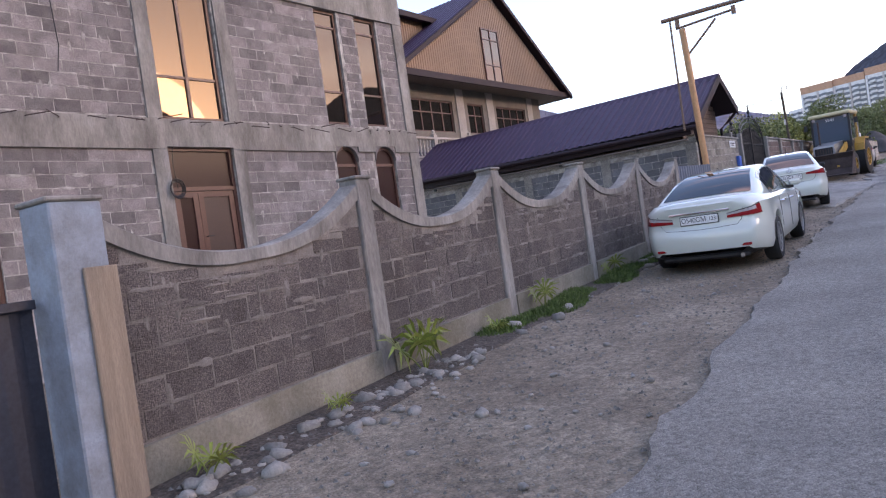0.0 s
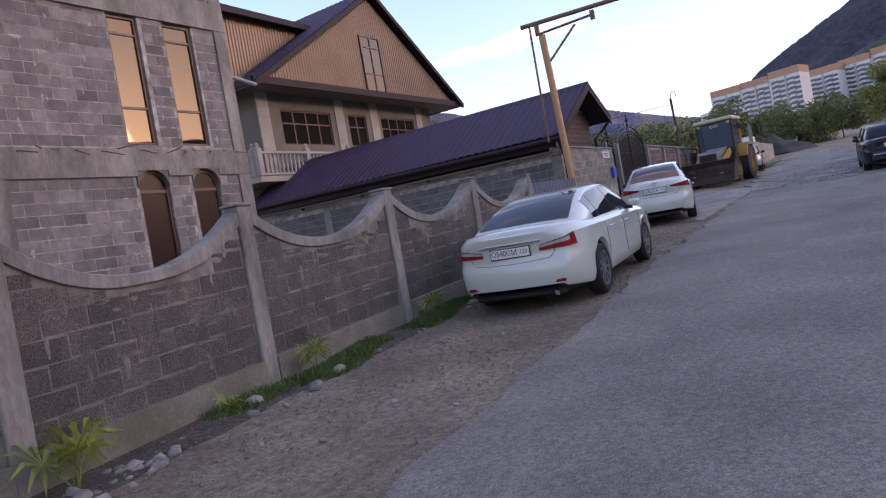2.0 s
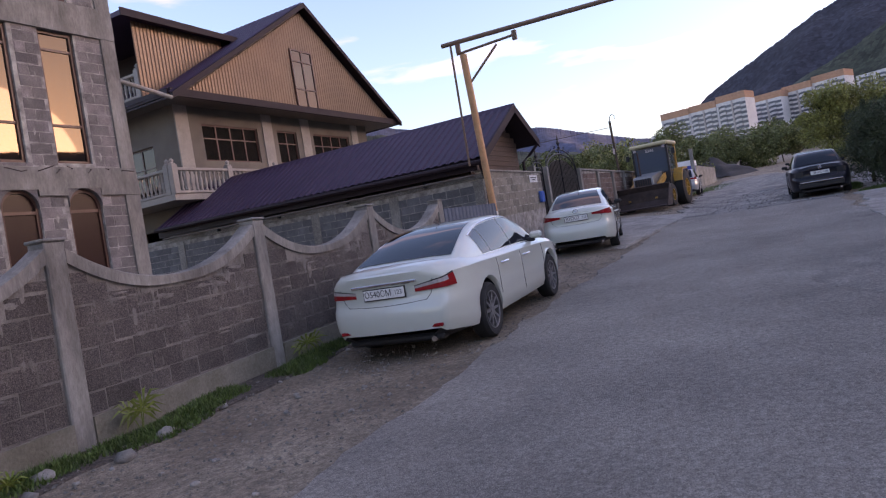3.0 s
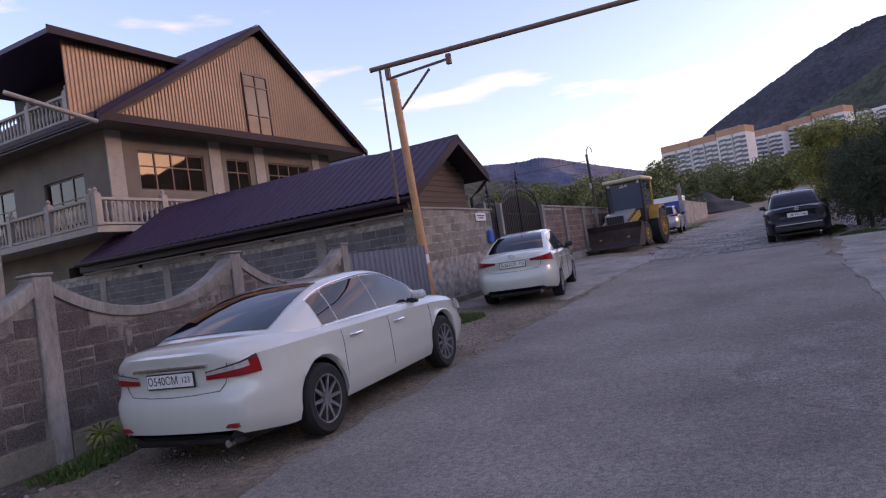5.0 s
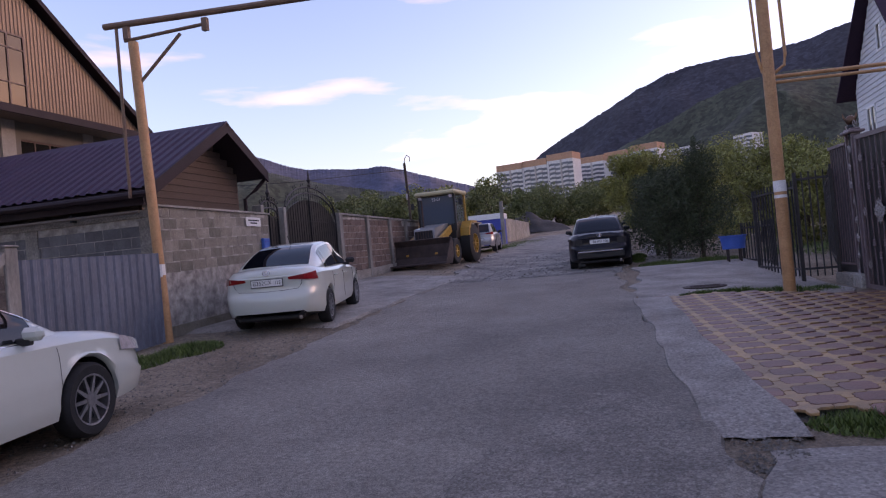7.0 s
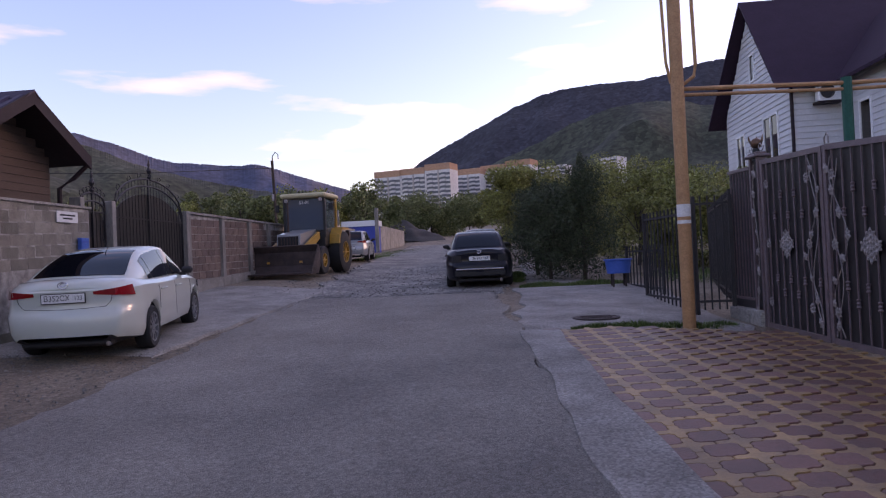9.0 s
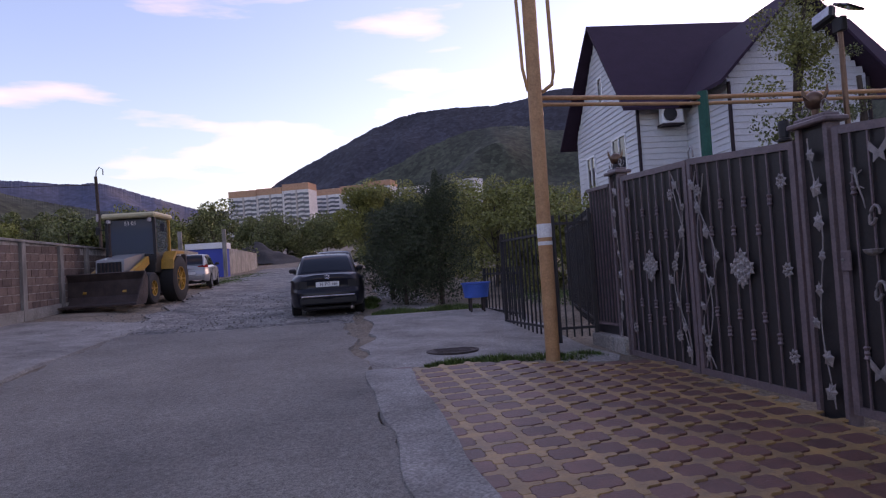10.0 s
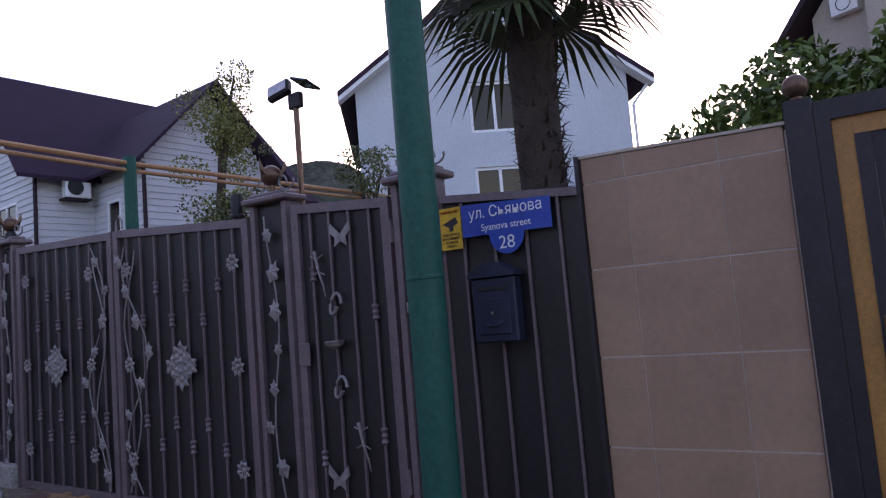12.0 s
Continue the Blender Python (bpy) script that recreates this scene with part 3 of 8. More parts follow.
for n, (a, b) in enumerate(((11.2, 11.84), (12.38, 13.06))):
    window(pose(HX - 0.12, (a + b) / 2, 4.05), b - a, 2.44, (), (0.29, 0.86), "window_%d" % (2 + n))
    window(pose(HX - 0.12, (a + b) / 2, 7.1), b - a, 2.4, (), (0.29, 0.86), "window_%d" % (4 + n))
    window(pose(HX - 0.12, (11.59, 12.78)[n], 1.6), 0.66, 1.98, (), (), "window_%d" % (6 + n), label="arched dark brown window", arch=True)
window(pose(HX - 0.12, 3.55, 3.98), 1.28, 2.5, (0.5,), (0.30, 0.93), "window_8")
window(pose(HX - 0.12, 8.045, 7.1), 1.27, 2.4, (0.5,), (0.30, 0.93), "window_9")


def house_door(name, yc, w, top):
    d = thing(name, "dark brown glazed double door with a transom", "door", pose(HX - 0.12, yc, 0.9), kind="structure")
    h = top - 0.9
    bm = bmesh.new()
    for a, b, c, e in rects(-w / 2, w / 2, 0, h, [(-w / 2 + 0.06, w / 2 - 0.06, 0.05, h - 0.75), (-w / 2 + 0.06, w / 2 - 0.06, h - 0.68, h - 0.06)]):
        bx(bm, -0.06, 0.05, a, b, c, e)
    part("door_frame", bm, "winframe", d)
    part("transom_pane", BX(-0.01, 0.0, -w / 2 + 0.06, w / 2 - 0.06, h - 0.68, h - 0.06), "pane_d", d)
    for a, b in ((-w / 2 + 0.065, -0.14), (-0.135, w / 2 - 0.065)):
        leaf = bmesh.new()
        for p, q, r, s in rects(a, b, 0.05, h - 0.76, [(a + 0.1, b - 0.1, 0.75, h - 0.86), (a + 0.1, b - 0.1, 0.17, 0.62)]):
            bx(leaf, -0.03, 0.03, p, q, r, s)
        lf = part("leaf", leaf, "winframe", d)
        part("pane", BX(-0.006, 0.004, a + 0.1, b - 0.1, 0.75, h - 0.86), "pane_d" if a < -0.3 else "door", lf)
        part("panel", BX(-0.01, 0.012, a + 0.1, b - 0.1, 0.17, 0.62), "door", lf)
    part("handle", TUBE([(0.03, -0.08, 1.05), (0.08, -0.08, 1.05), (0.08, 0.04, 1.05)], 0.01, 6), "plastic", d)
    return d


house_door("door_1", 8.07, 1.3, 3.5)
house_door("door_2", 4.01, 1.42, 3.4)
coil = thing("cable_coil", "coiled black cable hanging beside the door", "cable", pose(HX + 0.06, 7.47, 2.78))
bm = bmesh.new()
for k in range(5):
    r = 0.10 + 0.01 * k
    tube(bm, [(0.01 * k - 0.02, r * math.cos(a), r * 1.2 * math.sin(a)) for a in [2 * math.pi * j / 18 for j in range(19)]], 0.007, 5)
part("loops", bm, "plastic", coil)
hang = [(0.02, 0, 0.0), (0.03, -0.04, 0.4), (0.02, 0.0, 0.7)]
part("tail", TUBE(hang, 0.006, 5), "plastic", coil)
loose = thing("loose_cable", "thin black cable hanging down the wall", "cable", pose(HX + 0.03, 5.85, 0))
part("wire", TUBE([(0, 0.05, 6.4), (0.01, 0.0, 5.7), (0.02, 0.03, 5.0), (0.015, -0.03, 4.6)], 0.008, 5), "plastic", loose)
rnd = random.Random(4)
y = 4.6
while y < 13.8:
    r = thing("rebar", "rusty bent reinforcing rod sticking out of concrete", "rebar", pose(HX, y, 3.94 + rnd.uniform(-0.05, 0.02)), "rebar stubs along the floor band")
    out = rnd.uniform(0.25, 0.5)
    part("rod", TUBE([(-0.05, 0, 0), (0.06, 0.0, 0.0), (out * 0.7, rnd.choice((-1, 1, 1)) * out * 0.6, rnd.uniform(-0.12, 0.06))], 0.009, 5), "rust", r)
    y += rnd.uniform(0.22, 0.5)

# ---- gabled house behind ----
h2 = thing("gabled_house", "large house with purple metal roof and brown clad gable", "house", pose(-15.3, 0, 0), kind="structure")


def corrugated(poly_fn, u0, u1, pitch, depth):
    """Trapezoid profile over u; poly_fn(u) gives the low and high v. Returns vertices and faces (w, u, v)."""
    us, k, u = [], 0, u0
    while u < u1:
        us.append((u, depth if k % 4 in (1, 2) else 0.0))
        u += pitch * (0.16 if k % 4 in (0, 2) else 0.34)
        k += 1
    us.append((u1, 0.0))
    vs, fs = [], []
    for u, w in us:
        lo, hi = poly_fn(u)
        vs += [(w, u, lo), (w, u, hi)]
    for i in range(len(us) - 1):
        fs.append((2 * i, 2 * i + 2, 2 * i + 3, 2 * i + 1))
    return vs, fs


YL, YR, YA, ZE, ZA = 21.0, 34.5, 28.3, 7.95, 12.38
GW = (27.25, 28.6, 7.95, 10.4)


def roof_z(y):
    return ZA - (ZA - ZE) * abs(y - YA) / ((YA - YL) if y < YA else (YR - YA))


wide = 0.55
for a, b in ((YL + wide, GW[0]), (GW[0], GW[1]), (GW[1], YR - wide)):
    low = GW[3] if a == GW[0] else ZE + 0.06
    vs, fs = corrugated(lambda u: (low, max(low + 0.01, roof_z(u) - 0.30)), a, b, 0.15, 0.026)
    part_ob = raw("gable_cladding", vs, fs, "siding", h2, "ribbed copper-brown wall sheet")
window(pose(-15.3 + 0.04, (GW[0] + GW[1]) / 2, GW[2]), GW[1] - GW[0], GW[3] - GW[2], (0.5,), (0.33, 0.80), "window_10", label="tall brown gable window with one sash tilted open")
bm = bmesh.new()
prism(bm, [(YL, ZE), (YR, ZE), (YR, ZE + 0.05), (YA, ZA - 0.25), (YL, ZE + 0.05)], "x", -14, -0.1)
part("attic_core", bm, "soffit", h2)
for s, (ya, za, yb, zb) in enumerate(((YL - 0.3, roof_z(YL) - 0.19, YA, ZA), (YA, ZA, YR + 0.15, roof_z(YR) - 0.1))):
    d = Vector((0, yb - ya, zb - za)).normalized()
    up = Vector((0, -d.z, d.y))
    vs, fs, k, x = [], [], 0, -14.2
    while x < 0.30:
        w = 0.03 if k % 4 in (1, 2) else 0.0
        for yy, zz in ((ya, za), (yb, zb)):
            vs.append(tuple(Vector((x, yy, zz)) + up * (0.06 + w)))
        x += 0.05 if k % 2 == 0 else 0.08
        k += 1
    fs = [(2 * i, 2 * i + 2, 2 * i + 3, 2 * i + 1) for i in range(len(vs) // 2 - 1)]
    raw("roof", vs, fs, "purple", h2, "ribbed dark purple roof sheet")
    bm = bmesh.new()
    prism(bm, [(ya, za - 0.16), (yb, zb - 0.16), (yb, zb + 0.05), (ya, za + 0.05)], "x", 0.20, 0.34)
    part("barge_board", bm, "maroon", h2)
    bm = bmesh.new()
    prism(bm, [(ya, za - 0.10), (yb, zb - 0.10), (yb, zb - 0.04), (ya, za - 0.04)], "x", -14.2, 0.20)
    part("roof_deck", bm, "maroon", h2)
part("eave_slab", BX(-14.2, 0.10, YL - 0.2, YR + 0.05, ZE - 0.16, ZE - 0.005), "soffit", h2, "pale soffit slab under the gable")
part("fascia", BX(0.10, 0.18, YL - 0.25, YR + 0.1, ZE - 0.2, ZE + 0.06), "maroon", h2)
part("fascia", BX(-14.2, 0.10, YL - 0.32, YL - 0.205, ZE - 0.2, ZE + 0.04), "maroon", h2)
WX = -0.9
WIN = [(22.86, 25.67, 5.85, 7.2), (26.8, 28.0, 5.85, 7.2), (29.1, 31.7, 5.85, 7.2), (23.2, 25.2, 1.2, 3.4)]
bm = bmesh.new()
for a, b, c, d in rects(21.7, 33.2, 0.5, ZE - 0.16, WIN):
    bx(bm, WX - 0.3, WX, a, b, c, d)
SW = [(-4.4, -2.2, 4.75, 6.6), (-8.2, -6.2, 5.0, 6.8), (-3.6, -1.6, 1.4, 3.6)]
for a, b, c, d in rects(-14, WX - 0.3, 0.5, ZE - 0.16, SW):
    bx(bm, a, b, 21.7, 22.0, c, d)
bx(bm, -14, -13.7, 22.0, 33.2, 0.5, ZE - 0.16)
bx(bm, -13.7, WX - 0.3, 32.9, 33.2, 0.5, ZE - 0.16)
part("wall", bm, "render", h2, "rough grey-beige rendered wall")
for a, b in ((21.68, 22.25), (25.95, 26.5), (28.3, 28.85), (31.9, 32.4)):
    part("pilaster", BX(WX, WX + 0.05, a, b, 4.51, ZE - 0.17), "baluster", h2)
for n, (a, b, c, d) in enumerate(WIN[:3]):
    window(pose(-15.3 + WX - 0.1, (a + b) / 2, c), b - a, d - c, ((0.25, 0.5, 0.75), (0.5,), (0.25, 0.5, 0.75))[n], (0.62,), "window_%d" % (11 + n), label="wide brown window with glazing bars")
window(pose(-15.3 - 3.3, 21.82, 4.75, 0, 0, -90), 2.2, 1.85, (0.33, 0.66), (0.6,), "window_14", label="wide brown window in the side wall")
window(pose(-15.3 - 7.2, 21.82, 5.0, 0, 0, -90), 2.0, 1.8, (0.5,), (0.6,), "window_15", label="wide brown window in the side wall")
# balcony round the corner
part("balcony_slab", BX(WX + 0.001, 0.15, 20.9, 28.0, 4.3, 4.5), "baluster", h2)
part("balcony_slab", BX(-13.5, 0.15, 20.3, 20.9, 4.3, 4.5), "baluster", h2)
part("balcony_slab", BX(-13.5, WX, 20.9, 21.69, 4.3, 4.498), "baluster", h2)


def baluster_mesh():
    bm = bmesh.new()
    lathe(bm, [(0.05, 0), (0.05, 0.06), (0.03, 0.09), (0.055, 0.22), (0.05, 0.32), (0.028, 0.5), (0.03, 0.56), (0.05, 0.6), (0.05, 0.66)], (0, 0, 0), 8)
    me = bpy.data.meshes.new("baluster")
    bm.to_mesh(me)
    bm.free()
    me.materials.append(M["baluster"])
    me.polygons.foreach_set("use_smooth", [True] * len(me.polygons))
    return me


BAL = baluster_mesh()


def balustrade(a, b, z, group):
    a, b = Vector((*a, z)), Vector((*b, z))
    L = (b - a).length
    t = thing("balustrade", "pale concrete balustrade with turned balusters", "balustrade", pose(*a, 0, 0, math.degrees(math.atan2(b.y - a.y, b.x - a.x))), group)
    part("bottom_rail", BX(0, L, -0.08, 0.08, 0.02, 0.10, 0.01), "baluster", t)
    part("top_rail", BX(0, L, -0.09, 0.09, 0.765, 0.86, 0.015), "baluster", t)
    for x in [0.0] + [L * k / max(1, round(L / 2.2)) for k in range(1, round(L / 2.2) + 1)]:
        bm = BX(x - 0.11, x + 0.11, -0.11, 0.11, 0.0, 0.95, 0.01)
        lathe(bm, [(0.10, 0.95), (0.12, 0.99), (0.05, 1.02), (0.075, 1.1), (0.01, 1.17)], (x, 0, 0), 8)
        part("pier", bm, "baluster", t)
    n = int(L / 0.2)
    for k in range(n):
        o = new("baluster", BAL)
        o.parent = t
        o.location = (L * (k + 0.5) / n, 0, 0.10)


balustrade((-15.2, 20.4), (-15.2, 27.6), 4.5, "balcony balustrades")
balustrade((-15.44, 20.4), (-28.0, 20.4), 4.5, "balcony balustrades")
# dormer with its own balcony
DX = -1.3
vs, fs = corrugated(lambda u: (roof_z(u) - 0.2 if u > YL else ZE, 10.65), 20.85, 24.9, 0.15, 0.026)
raw("dormer_cladding", [(DX + w, u, v) for w, u, v in vs], fs, "siding", h2, "ribbed brown dormer cheek")
part("dormer_roof", PRISM([(20.3, 10.67), (25.6, 10.62), (25.6, 10.75), (20.3, 10.83)], "x", -8.0, DX + 0.35), "purple", h2)
part("dormer_fascia", PRISM([(20.2, 10.60), (25.5, 10.55), (25.5, 10.77), (20.2, 10.86)], "x", DX + 0.36, DX + 0.42), "maroon", h2)
# the dark maroon of this back wall stands in for the dormer's inner shade
part("dormer_back", BX(-8.0, DX - 0.05, 23.2, 23.4, ZE, 10.66), "maroon", h2, "back wall of the dormer balcony, shade painted as dark maroon")
part("dormer_floor", BX(-8.0, DX, 20.85, 23.2, ZE + 0.05, ZE + 0.12), "soffit", h2)
balustrade((-15.3 + DX - 0.15, 20.95), (-15.3 - 7.6, 20.95), ZE + 0.12, "dormer balustrade")
pipe = thing("drain_pipe", "pale metal flue pipe sticking out from the eave", "pipe", pose(-15.0, 20.2, 7.55))
part("tube", TUBE([(-0.6, -1.9, 0.75), (0.2, 0.3, 0.0)], 0.07, 10), "baluster", pipe)

# ---- long shed with purple roof ----
sh = thing("shed", "long low shed with ribbed purple metal roof", "shed", pose(0, 0, 0), kind="structure")
XE, XW = -4.25, -16.2
for s, (ya, za, yb, zb) in enumerate(((20.25, 3.46, 22.75, 4.95), (22.75, 4.95, 24.3, 4.05))):
    d = Vector((0, yb - ya, zb - za)).normalized()
    up = Vector((0, -d.z, d.y))
    vs, k, x = [], 0, XW
    while x < XE:
        w = 0.032 if k % 4 in (1, 2) else 0.0
        for yy, zz in ((ya, za), (yb, zb)):
            vs.append(tuple(Vector((x, yy, zz)) + up * (0.03 + w)))
        x += 0.035 if k % 2 == 0 else 0.085
        k += 1
    raw("roof", vs, [(2 * i, 2 * i + 2, 2 * i + 3, 2 * i + 1) for i in range(len(vs) // 2 - 1)], "purple", sh, "ribbed dark purple roof sheet")
    part("roof_deck", PRISM([(ya, za - 0.07), (yb, zb - 0.07), (yb, zb), (ya, za)], "x", XW, XE - 0.02), "maroon", sh)
    part("barge_board", PRISM([(ya, za - 0.15), (yb, zb - 0.15), (yb, zb + 0.085), (ya, za + 0.085)], "x", XE - 0.01, XE + 0.03), "maroon", sh)
part("ridge_cap", PRISM([(22.55, 4.88), (22.75, 5.05), (22.95, 4.88), (22.75, 5.01)], "x", XW, XE + 0.04), "purple", sh)
gx = -4.85
bm = bmesh.new()
for k in range(14):
    z0 = 3.0 + 0.14 * k
    a = 20.7 if z0 < 3.6 else 20.25 + (z0 + 0.2 - 3.46) * 2.5 / 1.49
    b = 23.95 if z0 < 4.0 else 24.3 - (z0 + 0.2 - 4.05) * 1.55 / 0.9
    if b > a:
        bx(bm, gx - 0.05, gx + (0.02 if k % 2 else 0.016), a, b, z0, z0 + 0.132)
part("gable_boards", bm, "gable_brown", sh, "horizontal dark brown boards")
part("wall", BX(XW, gx - 0.055, 20.75, 23.95, 0.6, 3.45), "render", sh)
part("gutter", TUBE([(XW, 20.16, 3.44), (XE, 20.16, 3.36)], 0.065, 8), "maroon", sh)
part("downpipe", TUBE([(-4.3, 20.16, 3.36), (-4.29, 20.25, 3.15), (-4.28, 20.35, 2.9), (-4.28, 20.35, 0.9)], 0.055, 8), "maroon", sh)
part("eave_board", BX(XW, XE - 0.2, 20.28, 20.34, 3.2, 3.42), "maroon", sh)
part("downpipe", TUBE([(-4.32, 24.33, 4.0), (-4.55, 24.25, 3.75), (-4.75, 24.1, 3.55), (-4.75, 24.1, 1.5)], 0.045, 8), "maroon", sh)
wp = thing("wall_pipe", "thin pale pipe along the shed wall", "pipe", pose(0, 0, 0))
part("tube", TUBE([(-16.0, 20.26, 3.14), (-4.55, 20.26, 3.08)], 0.03, 8), "soffit", wp)
for x in (-6, -8.5, -11, -13.5):
    part("clip", BX(x - 0.02, x + 0.02, 20.24, 20.36, 3.03, 3.16), "plastic", wp)

# ---- boundary wall and light street wall ----
bw = thing("boundary_wall", "dark grey block boundary wall with concrete columns", "wall", pose(0, 20.52, 0), kind="structure")
part("core", BX(-19, -4.4, -0.085, 0.09, 0.3, 3.06), "mortar", bw)
part("top_beam", BX(-19, -4.35, -0.11, 0.1, 2.98, 3.12, 0.01), "slab", bw)
for x in (-4.55, -7.1, -9.8, -12.6, -15.4):
    part("column", BX(x - 0.14, x + 0.14, -0.115, 0.1, 0.3, 2.975), "slab", bw)
sw = thing("street_wall", "light grey-beige block wall with a thin cap", "wall", pose(-4.5, 0, 0), kind="structure")
part("core", BX(-0.1, 0.08, 20.45, 24.45, 0.5, 3.16), "mortar", sw)
part("cap", BX(-0.13, 0.12, 20.45, 24.5, 3.162, 3.21, 0.008), "slab", sw)
part("footing", PRISM([(20.45, 0.5), (24.45, 0.5), (24.45, 1.17), (20.45, 0.98)], "x", 0.081, 0.16), "footing", sw)
sg = thing("wall_sign", "small white address sign with illegible lines", "sign", pose(-4.39, 23.75, 2.98))
part("plate", BX(0, 0.01, -0.3, 0.3, -0.1, 0.1), "plate", sg)
for z, w in ((0.03, 0.22), (-0.03, 0.14)):
    part("line", BX(0.011, 0.013, -w, w, z - 0.015, z + 0.015), "ink", sg)
bxs = thing("letter_box", "small blue letter box on the block wall", "letter box", pose(-4.40, 24.15, 2.45))
part("body", BX(0, 0.09, -0.12, 0.12, -0.16, 0.16, 0.012), "bluetub", bxs)
part("flap", BX(0.092, 0.10, -0.09, 0.09, 0.07, 0.10), "bluesign", bxs)

# ---- sheet gate between fence and wall ----
sgt = thing("sheet_gate", "blue-grey corrugated sheet gate, closed", "gate", pose(-3.98, 0, 0, 0, 0, 0))
vs, fs = corrugated(lambda u: (G(-3.9, u) + 0.04, 2.24 + 0.02 * (u - 17)), 17.0, 19.95, 0.17, 0.025)
vs += [(-0.004 + w, u, v) for w, u, v in vs]
fs += [tuple(i + len(vs) // 2 for i in f[::-1]) for f in fs]
raw("sheet", vs, fs, "bluesheet", sgt)
for z in (0.95, 2.0):
    part("rail", BX(-0.06, -0.015, 17.0, 19.95, z, z + 0.05), "darksteel", sgt)

# ---- wrought gates and brown wall further on ----
bg = thing("brown_wall", "brown block wall with pale concrete pilasters and cap", "wall", pose(-4.75, 0, 0), kind="structure")
part("core", BX(-0.12, 0.05, 29.0, 46, 0.9, 3.36), "mortar", bg)
part("cap", BX(-0.15, 0.11, 29.0, 46, 3.362, 3.43, 0.008), "concrete", bg)
part("footing", PRISM([(29.0, 0.9), (46, 0.9), (46, 2.3), (29.0, 1.62)], "x", 0.051, 0.12), "slab", bg)
for y in (29.06, 31.2, 33.3, 35.05, 37.1, 39.2, 41.3, 43.4, 45.5):
    part("pilaster", BX(0.051, 0.135, y - 0.1, y + 0.1, 1.0, 3.36), "concrete", bg)


def iron_gate(name, y0, y1, base, crest, spring, label):
    t = thing(name, label, "gate", pose(-4.72, 0, 0))
    yc, w = (y0 + y1) / 2, y1 - y0
    def top(y):
        return spring + (crest - spring) * math.sqrt(max(0.0, 1 - (2 * (y - yc) / w) ** 2))
    part("back_sheet", PRISM([(y0, base), (y1, base)] + [(y1 - w * k / 16, top(y1 - w * k / 16) - 0.35) for k in range(17)], "x", -0.02, -0.005), "gatesheet", t)
    n = int(w / 0.13)
    for k in range(n + 1):
        y = y0 + w * k / n
        thick = 0.035 if k in (0, n, n // 2) else 0.011
        part("bar", BX(0, thick, y - thick / 2, y + thick / 2, base, top(y)), "iron", t)
    for z in (base + 0.1, (base + spring) / 2, spring - 0.2):
        part("rail", BX(-0.003, 0.018, y0, y1, z, z + 0.04), "iron", t)
    for off in (0.0, 0.16):
        part("arch_rail", TUBE([(0.02, y0 + w * k / 20, top(y0 + w * k / 20) - off) for k in range(21)], 0.02, 6), "iron", t)
    for k in range(7):
        y = y0 + w * (k + 0.5) / 7
        z = top(y) + 0.06
        part("scroll", TUBE([(0.02, y + 0.09 * math.cos(a) * (1 - a / 9), z + 0.09 * math.sin(a) * (1 - a / 9)) for a in [0.5 * j for j in range(14)]], 0.009, 5), "iron", t)
    part("finial", lathe(bmesh.new(), [(0.03, 0), (0.05, 0.06), (0.015, 0.1), (0.06, 0.2), (0.02, 0.3), (0.03, 0.34), (0.002, 0.5)], (0.02, yc, crest), 8), "iron", t)
    return t


iron_gate("iron_gate", 25.75, 28.85, 1.05, 4.05, 3.3, "tall black wrought iron double gate with arched top")
iron_gate("iron_wicket", 24.62, 25.45, 0.98, 3.55, 3.35, "narrow black wrought iron wicket gate")
for y in (24.53, 25.6, 28.93):
    p = thing("gate_pillar", "pale concrete gate pillar", "pillar", pose(-4.7, y, 0), "wrought gate pillars")
    part("shaft", BX(-0.12, 0.12, -0.07, 0.07, 0.7, 3.42, 0.01), "concrete", p)

# ---- gas pipe gantry over the street ----
gp = thing("gas_gantry", "ochre gas pipe gantry spanning the street on tall poles", "gas pipe", pose(0, 0, 0))
P1, P2 = Vector((-4.25, 20.1, 0)), Vector((6.08, 22.25, 0))
part("pole", TUBE([(P1.x + 0.22, P1.y, 0.5), (P1.x, P1.y, 5.98)], 0.085, 12), "gas", gp, smooth=True)
part("pole", TUBE([(P2.x, P2.y, 0.5), (P2.x, P2.y, 6.45)], 0.095, 14), "gas", gp, smooth=True)
part("collar", lathe(bmesh.new(), [(0.098, 2.35), (0.1, 2.36), (0.1, 2.52), (0.098, 2.53)], (P2.x, P2.y, 0), 14), "plate", gp, "torn white paper notice round the pole")
part("collar", lathe(bmesh.new(), [(0.097, 2.25), (0.099, 2.26), (0.099, 2.29), (0.097, 2.3)], (P2.x, P2.y, 0), 14), "plate", gp, "torn white paper notice round the pole")
d = (P2 - P1).normalized()
A = P1 - d * 0.5 + Vector((0, 0, 6.30))
B = P2 + d * 0.6 + Vector((0, 0, 6.62))
part("span_pipe", TUBE([A, A.lerp(B, 0.5), B], 0.055, 10), "gas_dark", gp, smooth=True)
part("bracket", TUBE([P1 - d * 0.15 + Vector((0, 0, 6.02)), P1 + d * 1.33 + Vector((0, 0, 6.16))], 0.032, 8), "gas_dark", gp)
part("brace", TUBE([P1 + Vector((0, 0, 5.2)), P1 + d * 0.85 + Vector((0, 0, 6.04))], 0.03, 8), "gas_dark", gp)
for k in (-0.1, 1.3):
    part("saddle", BX(-0.05, 0.05, -0.04, 0.04, 6.04, 6.26, m=Matrix.Translation(P1 + d * k)), "gas_dark", gp)
